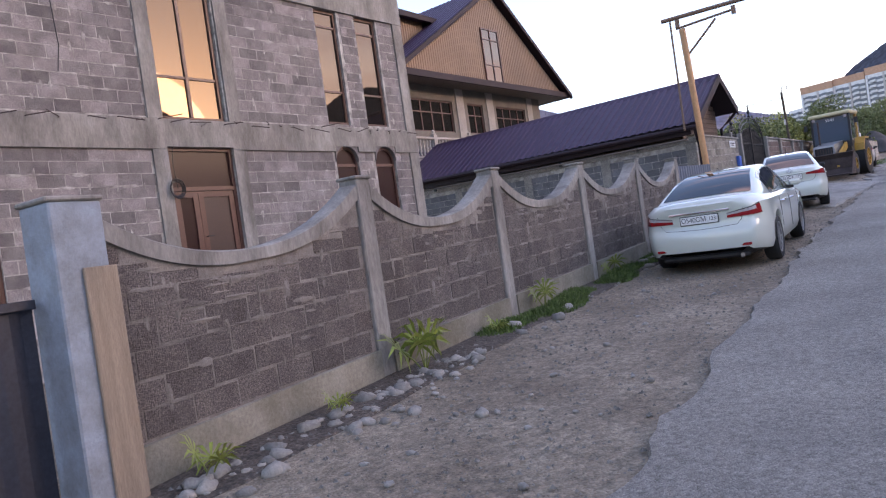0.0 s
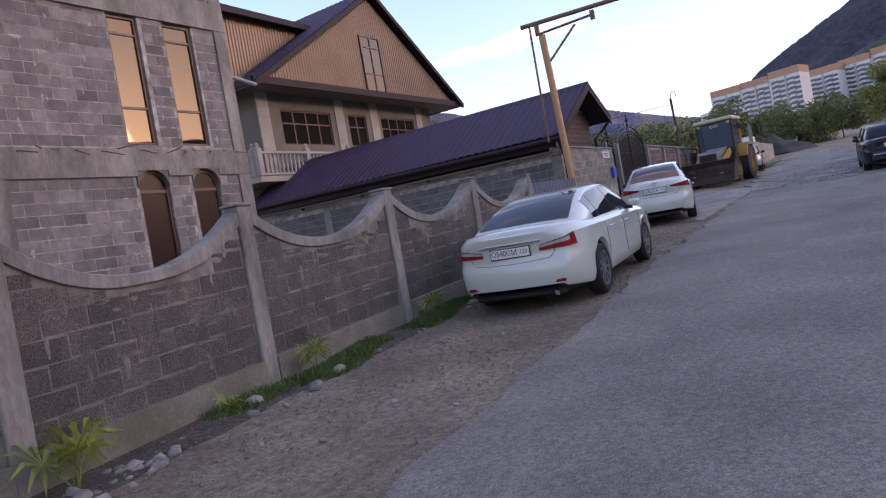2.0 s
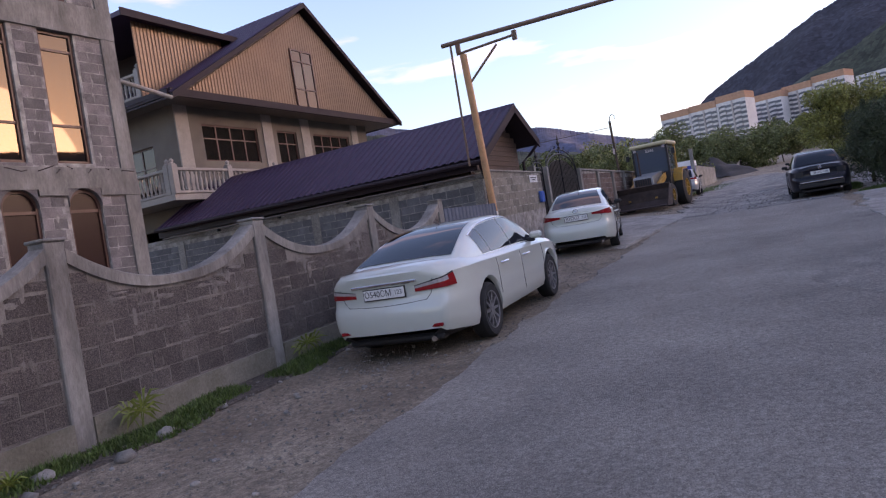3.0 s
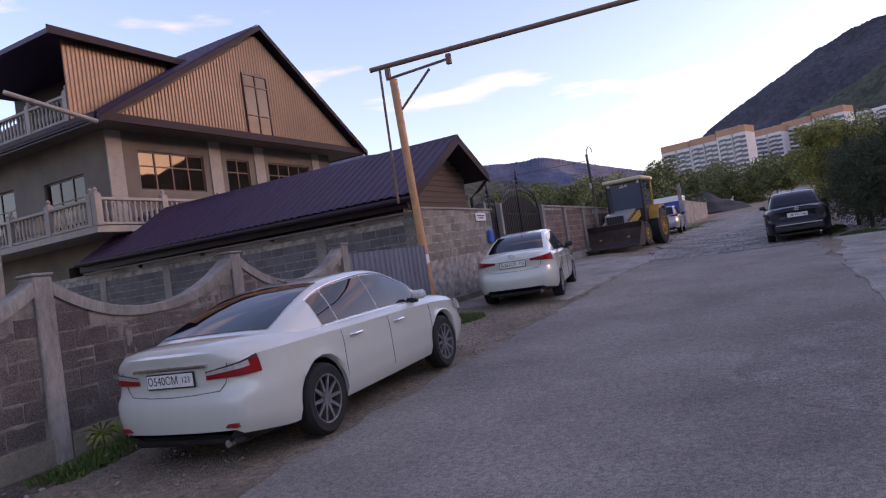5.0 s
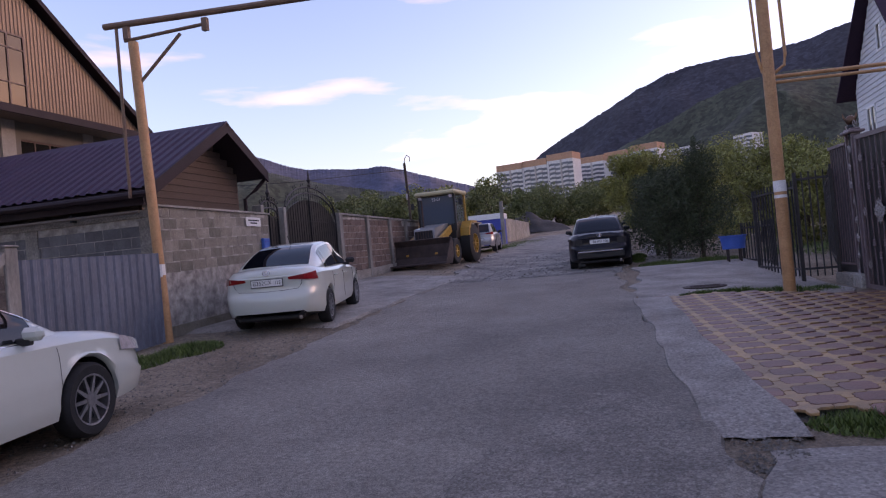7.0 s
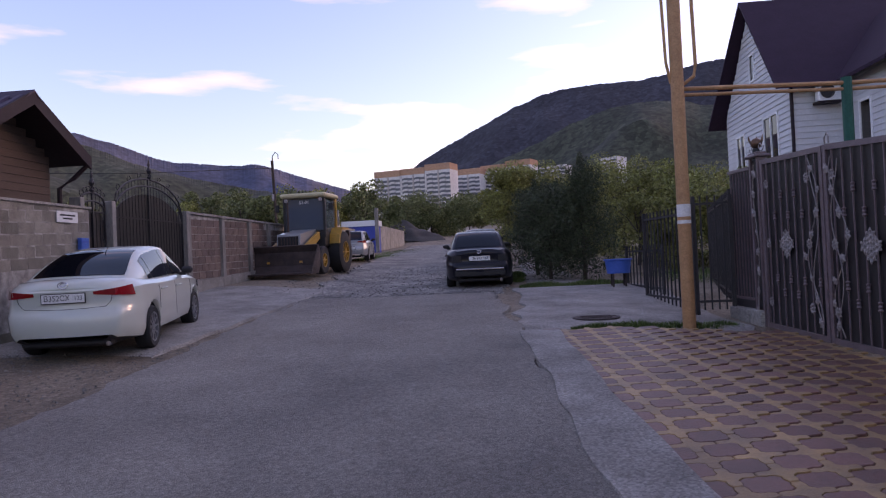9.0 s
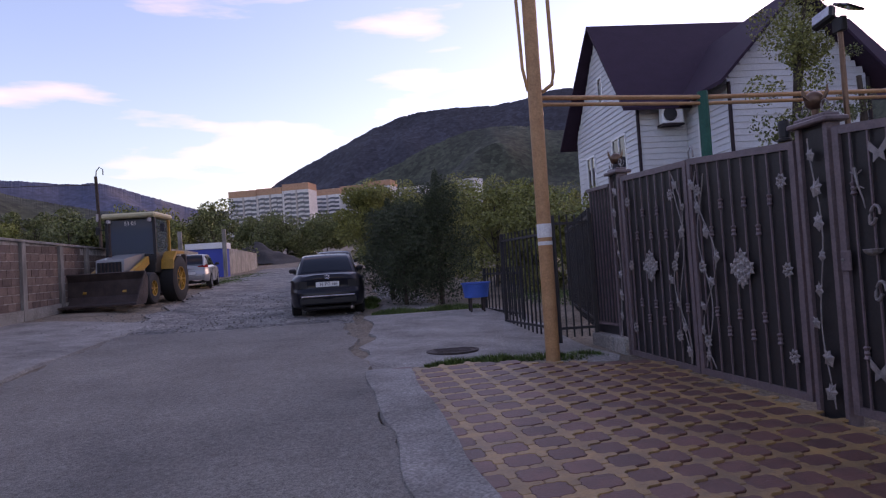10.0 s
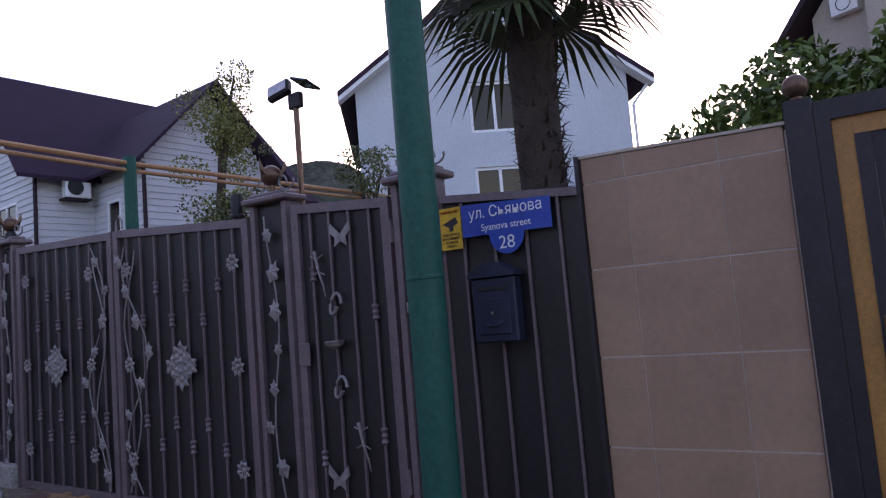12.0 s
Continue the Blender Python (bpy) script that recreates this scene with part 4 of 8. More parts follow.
part("drop_pipe", TUBE([P1 - d * 0.28 + Vector((0, 0, 6.3)), P1 - d * 0.28 + Vector((0, 0, 3.3))], 0.028, 8), "gas_dark", gp)
part("drop_pipe", TUBE([P2 + Vector((-0.20, 0, 6.6)), P2 + Vector((-0.15, -0.02, 4.6)), P2 + Vector((-0.09, 0, 4.3))], 0.022, 8), "gas", gp)
part("drop_pipe", TUBE([P2 + Vector((0.24, 0, 6.6)), P2 + Vector((0.27, 0, 4.55)), P2 + Vector((0.24, 0, 4.38)), P2 + Vector((0.1, 0.02, 4.28))], 0.026, 8), "gas", gp, smooth=True)
for z, r in ((4.22, 0.032), (4.13, 0.026)):
    part("house_pipe", TUBE([P2 + Vector((0.05, 0.06, z)), (8.6, 22.65, z), (14.5, 22.8, z)], r, 8), "gas", gp)
part("support", TUBE([(8.6, 22.66, 0.6), (8.6, 22.66, 4.3)], 0.075, 10), "green", gp, "green painted support post")
st = thing("pole_sticker", "torn printed stickers on the pole", "sticker", pose(P1.x + 0.16, P1.y, 0))
part("paper", lathe(bmesh.new(), [(0.087, 1.85), (0.088, 1.86), (0.088, 2.1), (0.087, 2.11)], (0, 0, 0), 12), "plate", st)

# green post in front of the gate
gr = thing("green_post", "thick green painted steel post by the gate", "post", pose(7.30, 17.1, 0))
part("shaft", TUBE([(0, 0, 0.2), (0, 0, 5.6)], 0.108, 20), "green", gr, smooth=True)
part("weld_band", lathe(bmesh.new(), [(0.1085, 2.28), (0.112, 2.285), (0.112, 2.30), (0.1085, 2.305)], (0, 0, 0), 20), "green", gr)

# ---- forged gate and fence of number 28 ----
TURN = math.degrees(math.atan2(0.1, 1.0))


def on_gate(y, off=0.0):
    """A pose on the gate line whose x looks to the street and whose y runs along the gate, away from the walker."""
    return pose(8.0 - 0.1 * (y - 16.4) + off, y, 0, 0, 0, TURN) @ Matrix.Diagonal((-1, 1, 1, 1))


def P(y, off=0.0):
    return pose(8.0 - 0.1 * (y - 16.4) - off, y, 0, 0, 0, TURN + 180)


# in P()'s frame: x towards the street, y back towards the walker


def flower(r, petals=8):
    bm = bmesh.new()
    lathe(bm, [(r * 0.28, 0), (r * 0.24, 0.012), (r * 0.1, 0.02)], (0, 0, 0), 8)
    for k in range(petals):
        a = 2 * math.pi * k / petals
        c, s = math.cos(a), math.sin(a)
        pts = [(0.2, 0, 0.004), (0.62, 0.26, 0.012), (1.0, 0, 0.006), (0.62, -0.26, 0.012)]
        vs = [bm.verts.new(((u * c - w * s) * r, (u * s + w * c) * r, z)) for u, w, z in pts]
        top = bm.verts.new((0.6 * c * r, 0.6 * s * r, 0.02))
        for i in range(4):
            bm.faces.new((vs[i], vs[(i + 1) % 4], top))
    bmesh.ops.rotate(bm, cent=(0, 0, 0), matrix=Matrix.Rotation(radians(90), 3, "Y"), verts=bm.verts)
    return bm


def leaf_bm(r):
    bm = bmesh.new()
    pts = [(0, -1), (0.35, -0.6), (0.75, -0.3), (0.45, 0.05), (0.6, 0.45), (0.2, 0.5), (0, 1), (-0.2, 0.5), (-0.6, 0.45), (-0.45, 0.05), (-0.75, -0.3), (-0.35, -0.6)]
    rim = [bm.verts.new((0.004, a * r, b * r)) for a, b in pts]
    mid = bm.verts.new((0.022, 0, 0))
    for i in range(len(rim)):
        bm.faces.new((rim[i], rim[(i + 1) % len(rim)], mid))
    return bm


def share(bm, name, material):
    me = bpy.data.meshes.new(name)
    bmesh.ops.recalc_face_normals(bm, faces=bm.faces)
    bm.to_mesh(me)
    bm.free()
    me.materials.append(M[material])
    return me


FLOWER = share(flower(0.085), "flower", "silver")
LEAF = share(leaf_bm(0.078), "leaf", "silver")
bm = bmesh.new()
lathe(bm, [(0.012, -0.06), (0.03, -0.045), (0.018, -0.02), (0.026, 0), (0.018, 0.02), (0.03, 0.045), (0.012, 0.06)], (0, 0, 0), 8)
COLLAR = share(bm, "collar", "gate")
bm = bmesh.new()
for k in range(4):
    f = flower(0.11, 6)
    off = [(0, 0.11, 0), (0, -0.11, 0), (0, 0, 0.11), (0, 0, -0.11)][k]
    bmesh.ops.translate(f, vec=off, verts=f.verts)
    tmp = bpy.data.meshes.new("t")
    f.to_mesh(tmp)
    f.free()
    bm.from_mesh(tmp)
    bpy.data.meshes.remove(tmp)
prism(bm, [(0.0, -0.19), (0.19, 0.0), (0.0, 0.19), (-0.19, 0.0)], "x", -0.004, 0.008)
ROSETTE = share(bm, "rosette", "silver")


def put(name, me, parent, x, y, z, turn=0.0, s=1.0):
    o = new(name, me)
    o.parent = parent
    o.matrix_basis = pose(x, y, z, turn, 0, 0) @ Matrix.Scale(s, 4)
    return o


def vine(parent, y, z0, z1, amp, seed, first=1):
    r = random.Random(seed)
    pts = [(0.035, y + amp * math.sin(k * 0.55 + seed), z0 + (z1 - z0) * k / 16) for k in range(17)]
    part("vine", TUBE(pts, 0.007, 5), "silver", parent, "thin forged vine stem")
    for k in range(first, 16, 2):
        p = pts[k]
        put("leaf", LEAF, parent, p[0] + 0.01, p[1] + r.uniform(-0.05, 0.05), p[2], r.uniform(-60, 60), r.uniform(0.8, 1.3))


def leaf_gate(name, ya, yb, z0a, z0b, z1a, z1b, bars, label, rosette_at=None, flowers=(), nocollar=()):
    """A gate leaf from ya (far) to yb (near); heights at either end."""
    t = thing(name, label, "gate", P(ya), "")
    L = math.hypot(yb - ya, 0.1 * (yb - ya))
    lo = lambda u: z0a + (z0b - z0a) * u / L
    hi = lambda u: z1a + (z1b - z1a) * u / L
    part("sheet", PRISM([(0.03, lo(0) + 0.03), (L - 0.03, lo(L) + 0.03), (L - 0.03, hi(L) - 0.03), (0.03, hi(0) - 0.03)], "x", -0.012, -0.004), "gatesheet", t, "glossy black steel sheet")
    part("stile", PRISM([(0, lo(0)), (0.07, lo(0)), (0.07, hi(0)), (0, hi(0))], "x", -0.03, 0.03), "gate", t)
    part("stile", PRISM([(L - 0.07, lo(L)), (L, lo(L)), (L, hi(L)), (L - 0.07, hi(L))], "x", -0.03, 0.03), "gate", t)
    part("rail", PRISM([(0.071, lo(0)), (L - 0.071, lo(L)), (L - 0.071, lo(L) + 0.07), (0.071, lo(0) + 0.07)], "x", -0.028, 0.028), "gate", t)
    part("rail", PRISM([(0.071, hi(0) - 0.07), (L - 0.071, hi(L) - 0.07), (L - 0.071, hi(L)), (0.071, hi(0))], "x", -0.028, 0.028), "gate", t)
    for k in range(bars):
        u = 0.07 + (L - 0.14) * (k + 0.6) / (bars + 0.2)
        part("bar", BX(0.008, 0.024, u - 0.009, u + 0.009, lo(u) + 0.06, hi(u) - 0.06), "gate", t)
        if k in flowers:
            for q in (0.16, 0.5, 0.85):
                put("flower", FLOWER, t, 0.026, u, lo(u) + (hi(u) - lo(u)) * q, 15)
        elif k not in nocollar:
            for q in ((0.3, 0.66) if k % 2 else (0.22, 0.78)):
                put("collar", COLLAR, t, 0.016, u, lo(u) + (hi(u) - lo(u)) * q)
    if rosette_at is not None:
        put("rosette", ROSETTE, t, 0.03, rosette_at, lo(rosette_at) + (hi(rosette_at) - lo(rosette_at)) * 0.5)
    return t, L


t1, L1 = leaf_gate("gate_leaf", 22.75, 21.05, 0.66, 0.62, 3.16, 3.11, 8, "brown steel gate leaf with forged flowers, closed", 0.72, (0, 6))
vine(t1, L1 - 0.27, 0.72, 3.0, 0.15, 1)
vine(t1, L1 - 0.22, 0.72, 2.9, 0.09, 2, 99)
t2, L2 = leaf_gate("gate_leaf", 21.02, 19.22, 0.62, 0.60, 3.11, 2.98, 8, "brown steel gate leaf with forged rosette, closed", 0.92, (0, 7))
vine(t2, 0.30, 0.72, 2.95, 0.17, 3)
vine(t2, 0.24, 0.72, 2.9, 0.10, 5, 99)
part("hook", TUBE([(0, 0.02, 3.1), (0, 0.02, 3.2), (0, 0.07, 3.25), (0, 0.11, 3.2), (0, 0.11, 3.12)], 0.011, 6), "silver", t2)
t3, L3 = leaf_gate("wicket_gate", 18.74, 17.82, 0.58, 0.56, 3.0, 2.93, 4, "brown steel wicket gate with forged ornaments, closed", None, (), (1, 2))
part("lock_plate", BX(0.031, 0.05, 0.01, 0.12, 1.78, 1.95, 0.006), "gate", t3)
part("lock_cylinder", PRISM([(0.045 + 0.016 * math.cos(a), 1.875 + 0.016 * math.sin(a)) for a in [k * math.pi / 5 for k in range(10)]], "x", 0.05, 0.058), "chrome", t3)
for z, s in ((2.06, 1), (1.78, -1)):
    part("scroll", TUBE([(0.04, 0.40 + 0.055 * math.cos(a), z + s * 0.16 + 0.075 * math.sin(a * 1.2)) for a in [0.45 * j for j in range(12)]], 0.014, 6), "silver", t3)
part("bowl", lathe(bmesh.new(), [(0.02, 1.9), (0.06, 1.92), (0.075, 1.95), (0.07, 1.955)], (0.08, 0.40, 0), 10), "silver", t3)
for u, z, a in ((0.24, 2.5, 25), (0.55, 1.25, -20)):
    bm = bmesh.new()
    tube(bm, [(0.035, u - 0.02, z + 0.12), (0.04, u, z + 0.05), (0.04, u + 0.015, z - 0.03), (0.035, u + 0.05, z - 0.14), (0.03, u + 0.06, z - 0.22)], 0.016, 6, 0.004)
    for s in (-1, 1):
        tube(bm, [(0.035, u, z + 0.06), (0.035, u + s * 0.06, z + 0.09)], 0.006, 4)
        tube(bm, [(0.035, u + 0.01, z - 0.03), (0.035, u + 0.01 + s * 0.06, z - 0.06)], 0.006, 4)
    part("forged_lizard", bm, "silver", t3)
for u, z in ((0.48, 2.72), (0.32, 0.98)):
    bm = bmesh.new()
    for s in (-1, 1):
        prism(bm, [(u, z), (u + s * 0.09, z + 0.09), (u + s * 0.1, z + 0.02), (u + s * 0.05, z - 0.02), (u + s * 0.06, z - 0.09), (u, z - 0.05)], "x", 0.03, 0.038)
    part("forged_butterfly", bm, "silver", t3)
for z in (0.9, 2.6):
    part("hinge", TUBE([(0.035, L3 + 0.012, z), (0.035, L3 + 0.012, z + 0.16)], 0.016, 8), "gate", t3)


def gate_post(ya, yb, top, label, vined=True, ball=True, ball_s=1.0):
    L = abs(yb - ya) * 1.005
    z0 = G(7.6, ya) - 0.1
    t = thing("gate_post", label, "gate post", P(ya), "gate posts of number 28")
    for u in (0.0, L - 0.05):
        part("tube", BX(-0.1, 0.04, u, u + 0.05, z0, top, 0.004), "gate", t)
    part("panel", BX(-0.09, 0.0, 0.051, L - 0.051, z0, top), "gatesheet", t)
    part("cap", BX(-0.16, 0.09, -0.05, L + 0.05, top + 0.002, top + 0.05, 0.012), "gate", t)
    part("cap_top", BX(-0.11, 0.05, 0.0, L, top + 0.051, top + 0.085, 0.01), "gate", t)
    if vined:
        vine(t, L / 2, z0 + 0.2, top - 0.1, 0.05, int(ya * 7))
    if ball:
        c = (-0.03, L / 2, top + 0.085)
        prof = [(0.03, 0), (0.03, 0.06)] + [(max(0.005, 0.085 * math.sin(a)), 0.14 - 0.085 * math.cos(a)) for a in [0.3 + k * 0.28 for k in range(10)]]
        part("ball", lathe(bmesh.new(), prof, c, 14), "bronze", t, "bronze painted ball", smooth=True)
        for k in range(3):
            a = 2.1 * k
            bm = bmesh.new()
            base = Vector(c) + Vector((0.07 * math.cos(a), 0.07 * math.sin(a), 0.12))
            tipv = Vector(c) + Vector((0.12 * math.cos(a), 0.12 * math.sin(a), 0.27))
            side = Vector((-math.sin(a), math.cos(a), 0)) * 0.035
            v = [bm.verts.new(base - side), bm.verts.new(base + side), bm.verts.new(tipv), bm.verts.new(base.lerp(tipv, 0.5) + Vector((0.03 * math.cos(a), 0.03 * math.sin(a), 0)))]
            bm.faces.new((v[0], v[1], v[3]))
            bm.faces.new((v[1], v[2], v[3]))
            bm.faces.new((v[2], v[0], v[3]))
            part("bud_leaf", bm, "bronze", t)
        for s in (-1, 1):
            part("scroll", TUBE([(-0.03, L / 2 + s * (0.08 + 0.16 * k / 20 + 0.08 * math.cos(k * 0.42) * (1 - k / 26)), top + 0.14 + 0.08 * math.sin(k * 0.42) * (1 - k / 26)) for k in range(21)], 0.009, 5), "silver", t)
    return t


gate_post(23.1, 22.8, 3.22, "brown steel gate post with a ball finial")
gate_post(19.17, 18.78, 3.06, "brown steel gate post with forged vine")
gate_post(17.78, 17.42, 3.0, "brown steel gate post with forged scrolls")
for y in (22.9, 19.35):
    m = thing("gate_beacon", "small black cylindrical signal lamp", "lamp", P(y) @ Matrix.Translation((0, 0, 3.17 if y > 20 else 3.0)))
    part("body", lathe(bmesh.new(), [(0.065, 0), (0.065, 0.02), (0.05, 0.03), (0.055, 0.16), (0.045, 0.19), (0.02, 0.195)], (0, 0, 0), 12), "plastic", m, smooth=True)


def steel_panel(ya, yb, z0, za, zb, bars, label):
    t = thing("steel_fence", label, "fence", P(ya))
    L = abs(yb - ya) * 1.005
    part("sheet", PRISM([(0, z0), (L, z0), (L, zb - 0.02), (0, za - 0.02)], "x", -0.02, -0.01), "gatesheet", t, "glossy black steel sheet")
    part("top_rail", PRISM([(0, za - 0.05), (L, zb - 0.05), (L, zb), (0, za)], "x", -0.04, 0.03), "gate", t)
    part("bottom_rail", BX(-0.035, 0.026, 0, L, z0 + 0.13, z0 + 0.17), "gate", t)
    for k in range(bars):
        u = L * (k + 0.7) / (bars + 0.4)
        part("bar", BX(0.001, 0.018, u - 0.009, u + 0.009, z0 + 0.17, za + (zb - za) * u / L - 0.05), "gate", t)
    return t


steel_panel(17.40, 16.42, 0.66, 2.86, 2.76, 4, "black steel fence panel with thin bars")
steel_panel(23.95, 23.15, 0.9, 3.13, 3.12, 7, "black steel fence panel with thin bars")
for ya, yb in ((17.45, 16.4), (23.95, 22.8)):
    pl = thing("plinth", "rough pale stone plinth under the fence", "plinth", P(ya))
    L = abs(yb - ya)
    n = max(2, round(L / 0.38))
    for k in range(n):
        part("stone", BX(-0.12, 0.10 + 0.015 * (k % 2), L * k / n + 0.004, L * (k + 1) / n - 0.004, 0.3, (0.66 if ya < 20 else 0.9) - 0.005, 0.014), "slab", pl)

# house number and warning signs, letter box
def words(text, size, parent, place, material, name="writing", spacing=1.0, align="CENTER", narrow=1.0):
    cu = bpy.data.curves.new("words", "FONT")
    cu.body, cu.size, cu.align_x, cu.align_y, cu.extrude, cu.space_character = text, size, align, "CENTER", 0.0008, spacing
    ob = bpy.data.objects.new("words", cu)
    scene.collection.objects.link(ob)
    bpy.context.view_layer.update()
    me = bpy.data.meshes.new_from_object(ob.evaluated_get(bpy.context.evaluated_depsgraph_get()))
    bpy.data.objects.remove(ob)
    me.materials.clear()
    me.materials.append(M[material])
    o = new(name, me)
    o.parent = parent
    o.matrix_basis = place @ Matrix.Diagonal((narrow, 1, 1, 1))
    return o


FACE = Matrix(((0, 0, 1, 0), (1, 0, 0, 0), (0, 1, 0, 0), (0, 0, 0, 1)))  # text's x along +y, its y up, it looks along +x
s1 = thing("street_sign", "blue street sign reading ул. Сьянова, Syanova street, 28", "sign", P(17.22, 0.045))
part("plate", PRISM([(0.0, 2.555), (0.19, 2.555)] + [(0.31 - 0.12 * math.cos(a), 2.545 - 0.125 * math.sin(a)) for a in [k * math.pi / 12 for k in range(13)]] + [(0.43, 2.55), (0.62, 2.545), (0.62, 2.735), (0.0, 2.765)], "x", 0, 0.006), "bluesign", s1)
words("ул. Сьянова", 0.098, s1, pose(0.008, 0.31, 2.695) @ FACE, "whiteink", narrow=0.92)
words("Syanova street", 0.062, s1, pose(0.008, 0.31, 2.60) @ FACE, "whiteink", narrow=0.95)
words("28", 0.115, s1, pose(0.008, 0.31, 2.49) @ FACE, "whiteink")
s2 = thing("warning_sign", "yellow hidden camera warning sign", "sign", P(17.39, 0.043))
part("plate", BX(0, 0.005, 0, 0.16, 2.49, 2.765, 0.002), "yellowsign", s2)
words("ВНИМАНИЕ!", 0.026, s2, pose(0.007, 0.08, 2.735) @ FACE, "redlens", narrow=0.9)
part("camera_symbol", PRISM([(0.02, 2.66), (0.12, 2.70), (0.14, 2.66), (0.10, 2.64), (0.10, 2.61), (0.07, 2.61), (0.07, 2.635)], "x", 0.0055, 0.0075), "ink", s2)
for k, w in enumerate(("УЛЫБНИТЕСЬ", "ВАС СНИМАЕТ", "СКРЫТАЯ", "КАМЕРА")):
    words(w, 0.021, s2, pose(0.007, 0.08, 2.587 - 0.025 * k) @ FACE, "ink", narrow=0.9)
mb = thing("mail_box", "dark blue cast letter box with a domed top", "letter box", P(17.15, 0.03))
part("body", BX(0, 0.10, 0.0, 0.30, 1.88, 2.28, 0.01), "navy", mb)
part("dome", PRISM([(-0.02, 2.282), (0.32, 2.282), (0.31, 2.31), (0.25, 2.335), (0.20, 2.37), (0.10, 2.37), (0.05, 2.335), (-0.01, 2.31)], "x", 0.0, 0.12), "navy", mb)
part("slot", BX(0.101, 0.108, 0.05, 0.25, 2.2, 2.225), "plastic", mb)
part("door", BX(0.101, 0.112, 0.04, 0.26, 1.93, 2.15, 0.004), "navy", mb)
part("lock", PRISM([(0.15 + 0.014 * math.cos(a), 2.06 + 0.014 * math.sin(a)) for a in [k * math.pi / 5 for k in range(10)]], "x", 0.112, 0.12), "chrome", mb)
part("pull", TUBE([(0.112, 0.1, 2.0), (0.13, 0.12, 1.985), (0.13, 0.18, 1.985), (0.112, 0.2, 2.0)], 0.007, 6), "navy", mb)

# tiled wall
tw = thing("tiled_wall", "beige stone tiled wall with pale joints", "wall", P(16.4, 0.03), kind="structure")
part("core", PRISM([(0.01, 0.2), (1.085, 0.2), (1.085, 2.885), (0.01, 2.915)], "x", -0.2, 0.0), "grout", tw)
part("coping", PRISM([(-0.01, 2.917), (1.10, 2.888), (1.10, 2.905), (-0.01, 2.934)], "x", -0.22, 0.012), "grout", tw)
US = [0.0, 0.255, 0.765, 1.09]
ZS = [0.24, 0.745, 1.25, 1.755, 2.26, 2.765]
for a, b in zip(US, US[1:]):
    for k, z in enumerate(ZS):
        h0, h1 = z + 0.005, (min(z + 0.5, 2.765) if k < 5 else 0)
        if k == 5:
            bm = PRISM([(a + 0.004, 2.77), (b - 0.004, 2.77), (b - 0.004, 2.912 - 0.027 * b), (a + 0.004, 2.912 - 0.027 * a)], "x", 0.0, 0.003)
        else:
            bm = BX(0.0, 0.003, a + 0.003, b - 0.003, h0, h1)
        part("tile", bm, "walltile", tw)
tp = thing("corner_post", "thin black steel edge post", "post", P(16.415, 0.04))
part("tube", BX(-0.05, 0.03, -0.01, 0.012, 0.4, 2.93), "iron", tp)
# black door with gold frame
dp = thing("door_post", "black square steel door post with a bronze ball", "post", P(15.31, 0.02))
part("tube", BX(-0.08, 0.04, 0.005, 0.135, 0.3, 3.0, 0.006), "iron", dp)
part("ball", lathe(bmesh.new(), [(0.03, 3.0), (0.03, 3.02)] + [(max(0.004, 0.064 * math.sin(a)), 3.075 - 0.064 * math.cos(a)) for a in [0.35 + k * 0.27 for k in range(11)]], (-0.02, 0.07, 0), 16), "bronze", dp, smooth=True)
d3 = thing("door_3", "black steel gate door with golden wooden frame, closed", "door", P(15.165, 0.02), kind="structure")
part("stile", BX(-0.03, 0.03, -0.008, 0.06, 0.42, 2.97), "iron", d3)
part("head", BX(-0.03, 0.03, 0.0601, 1.0, 2.87, 2.97), "iron", d3)
part("gold_frame", BX(-0.02, 0.012, 0.061, 0.15, 0.45, 2.869), "gold", d3, "golden brown frame board")
part("gold_head", BX(-0.02, 0.010, 0.1501, 1.0, 2.78, 2.869), "gold", d3)
part("inner_frame", BX(-0.015, 0.02, 0.151, 0.22, 0.45, 2.779), "iron", d3)
part("panel", BX(-0.015, 0.0, 0.221, 1.0, 0.45, 2.779), "iron", d3)
part("handle_plate", BX(0.02, 0.03, 0.165, 0.205, 1.65, 1.9, 0.004), "bronze", d3)
part("handle", TUBE([(0.03, 0.185, 1.82), (0.075, 0.185, 1.82), (0.08, 0.24, 1.83), (0.075, 0.29, 1.82)], 0.012, 8), "bronze", d3)
# out of view: wall added for the windows across the street to reflect
near = thing("near_wall", "unseen plain beige wall added beyond the door for window reflections", "wall", P(14.1, 0.02), kind="structure")
part("core", BX(-0.2, 0.0, 0.0, 9.0, -0.4, 2.8), "walltile", near)

# solar lamp behind the gate
sl = thing("solar_lamp", "twin black solar floodlight on a rusty pole", "lamp", pose(8.05, 18.95, 0))
part("pole", TUBE([(0, 0, 0.6), (0, 0, 4.0)], 0.024, 8), "bronze", sl)
part("bracket", BX(-0.03, 0.03, -0.07, 0.07, 3.88, 4.01, 0.01), "plastic", sl)
part("solar_panel", BX(-0.08, 0.08, -0.12, 0.12, -0.01, 0.01, 0.003, m=pose(0.0, -0.13, 4.06, 22, 18, 0)), "carpane", sl)
hd = part("floodlight", BX(-0.035, 0.035, -0.11, 0.11, -0.075, 0.075, 0.015, m=pose(-0.04, 0.15, 4.06, -18, 25, 10)), "plastic", sl)
part("lens", BX(-0.042, -0.037, -0.09, 0.09, -0.055, 0.055, m=pose(-0.04, 0.15, 4.06, -18, 25, 10)), "clearlens", hd)

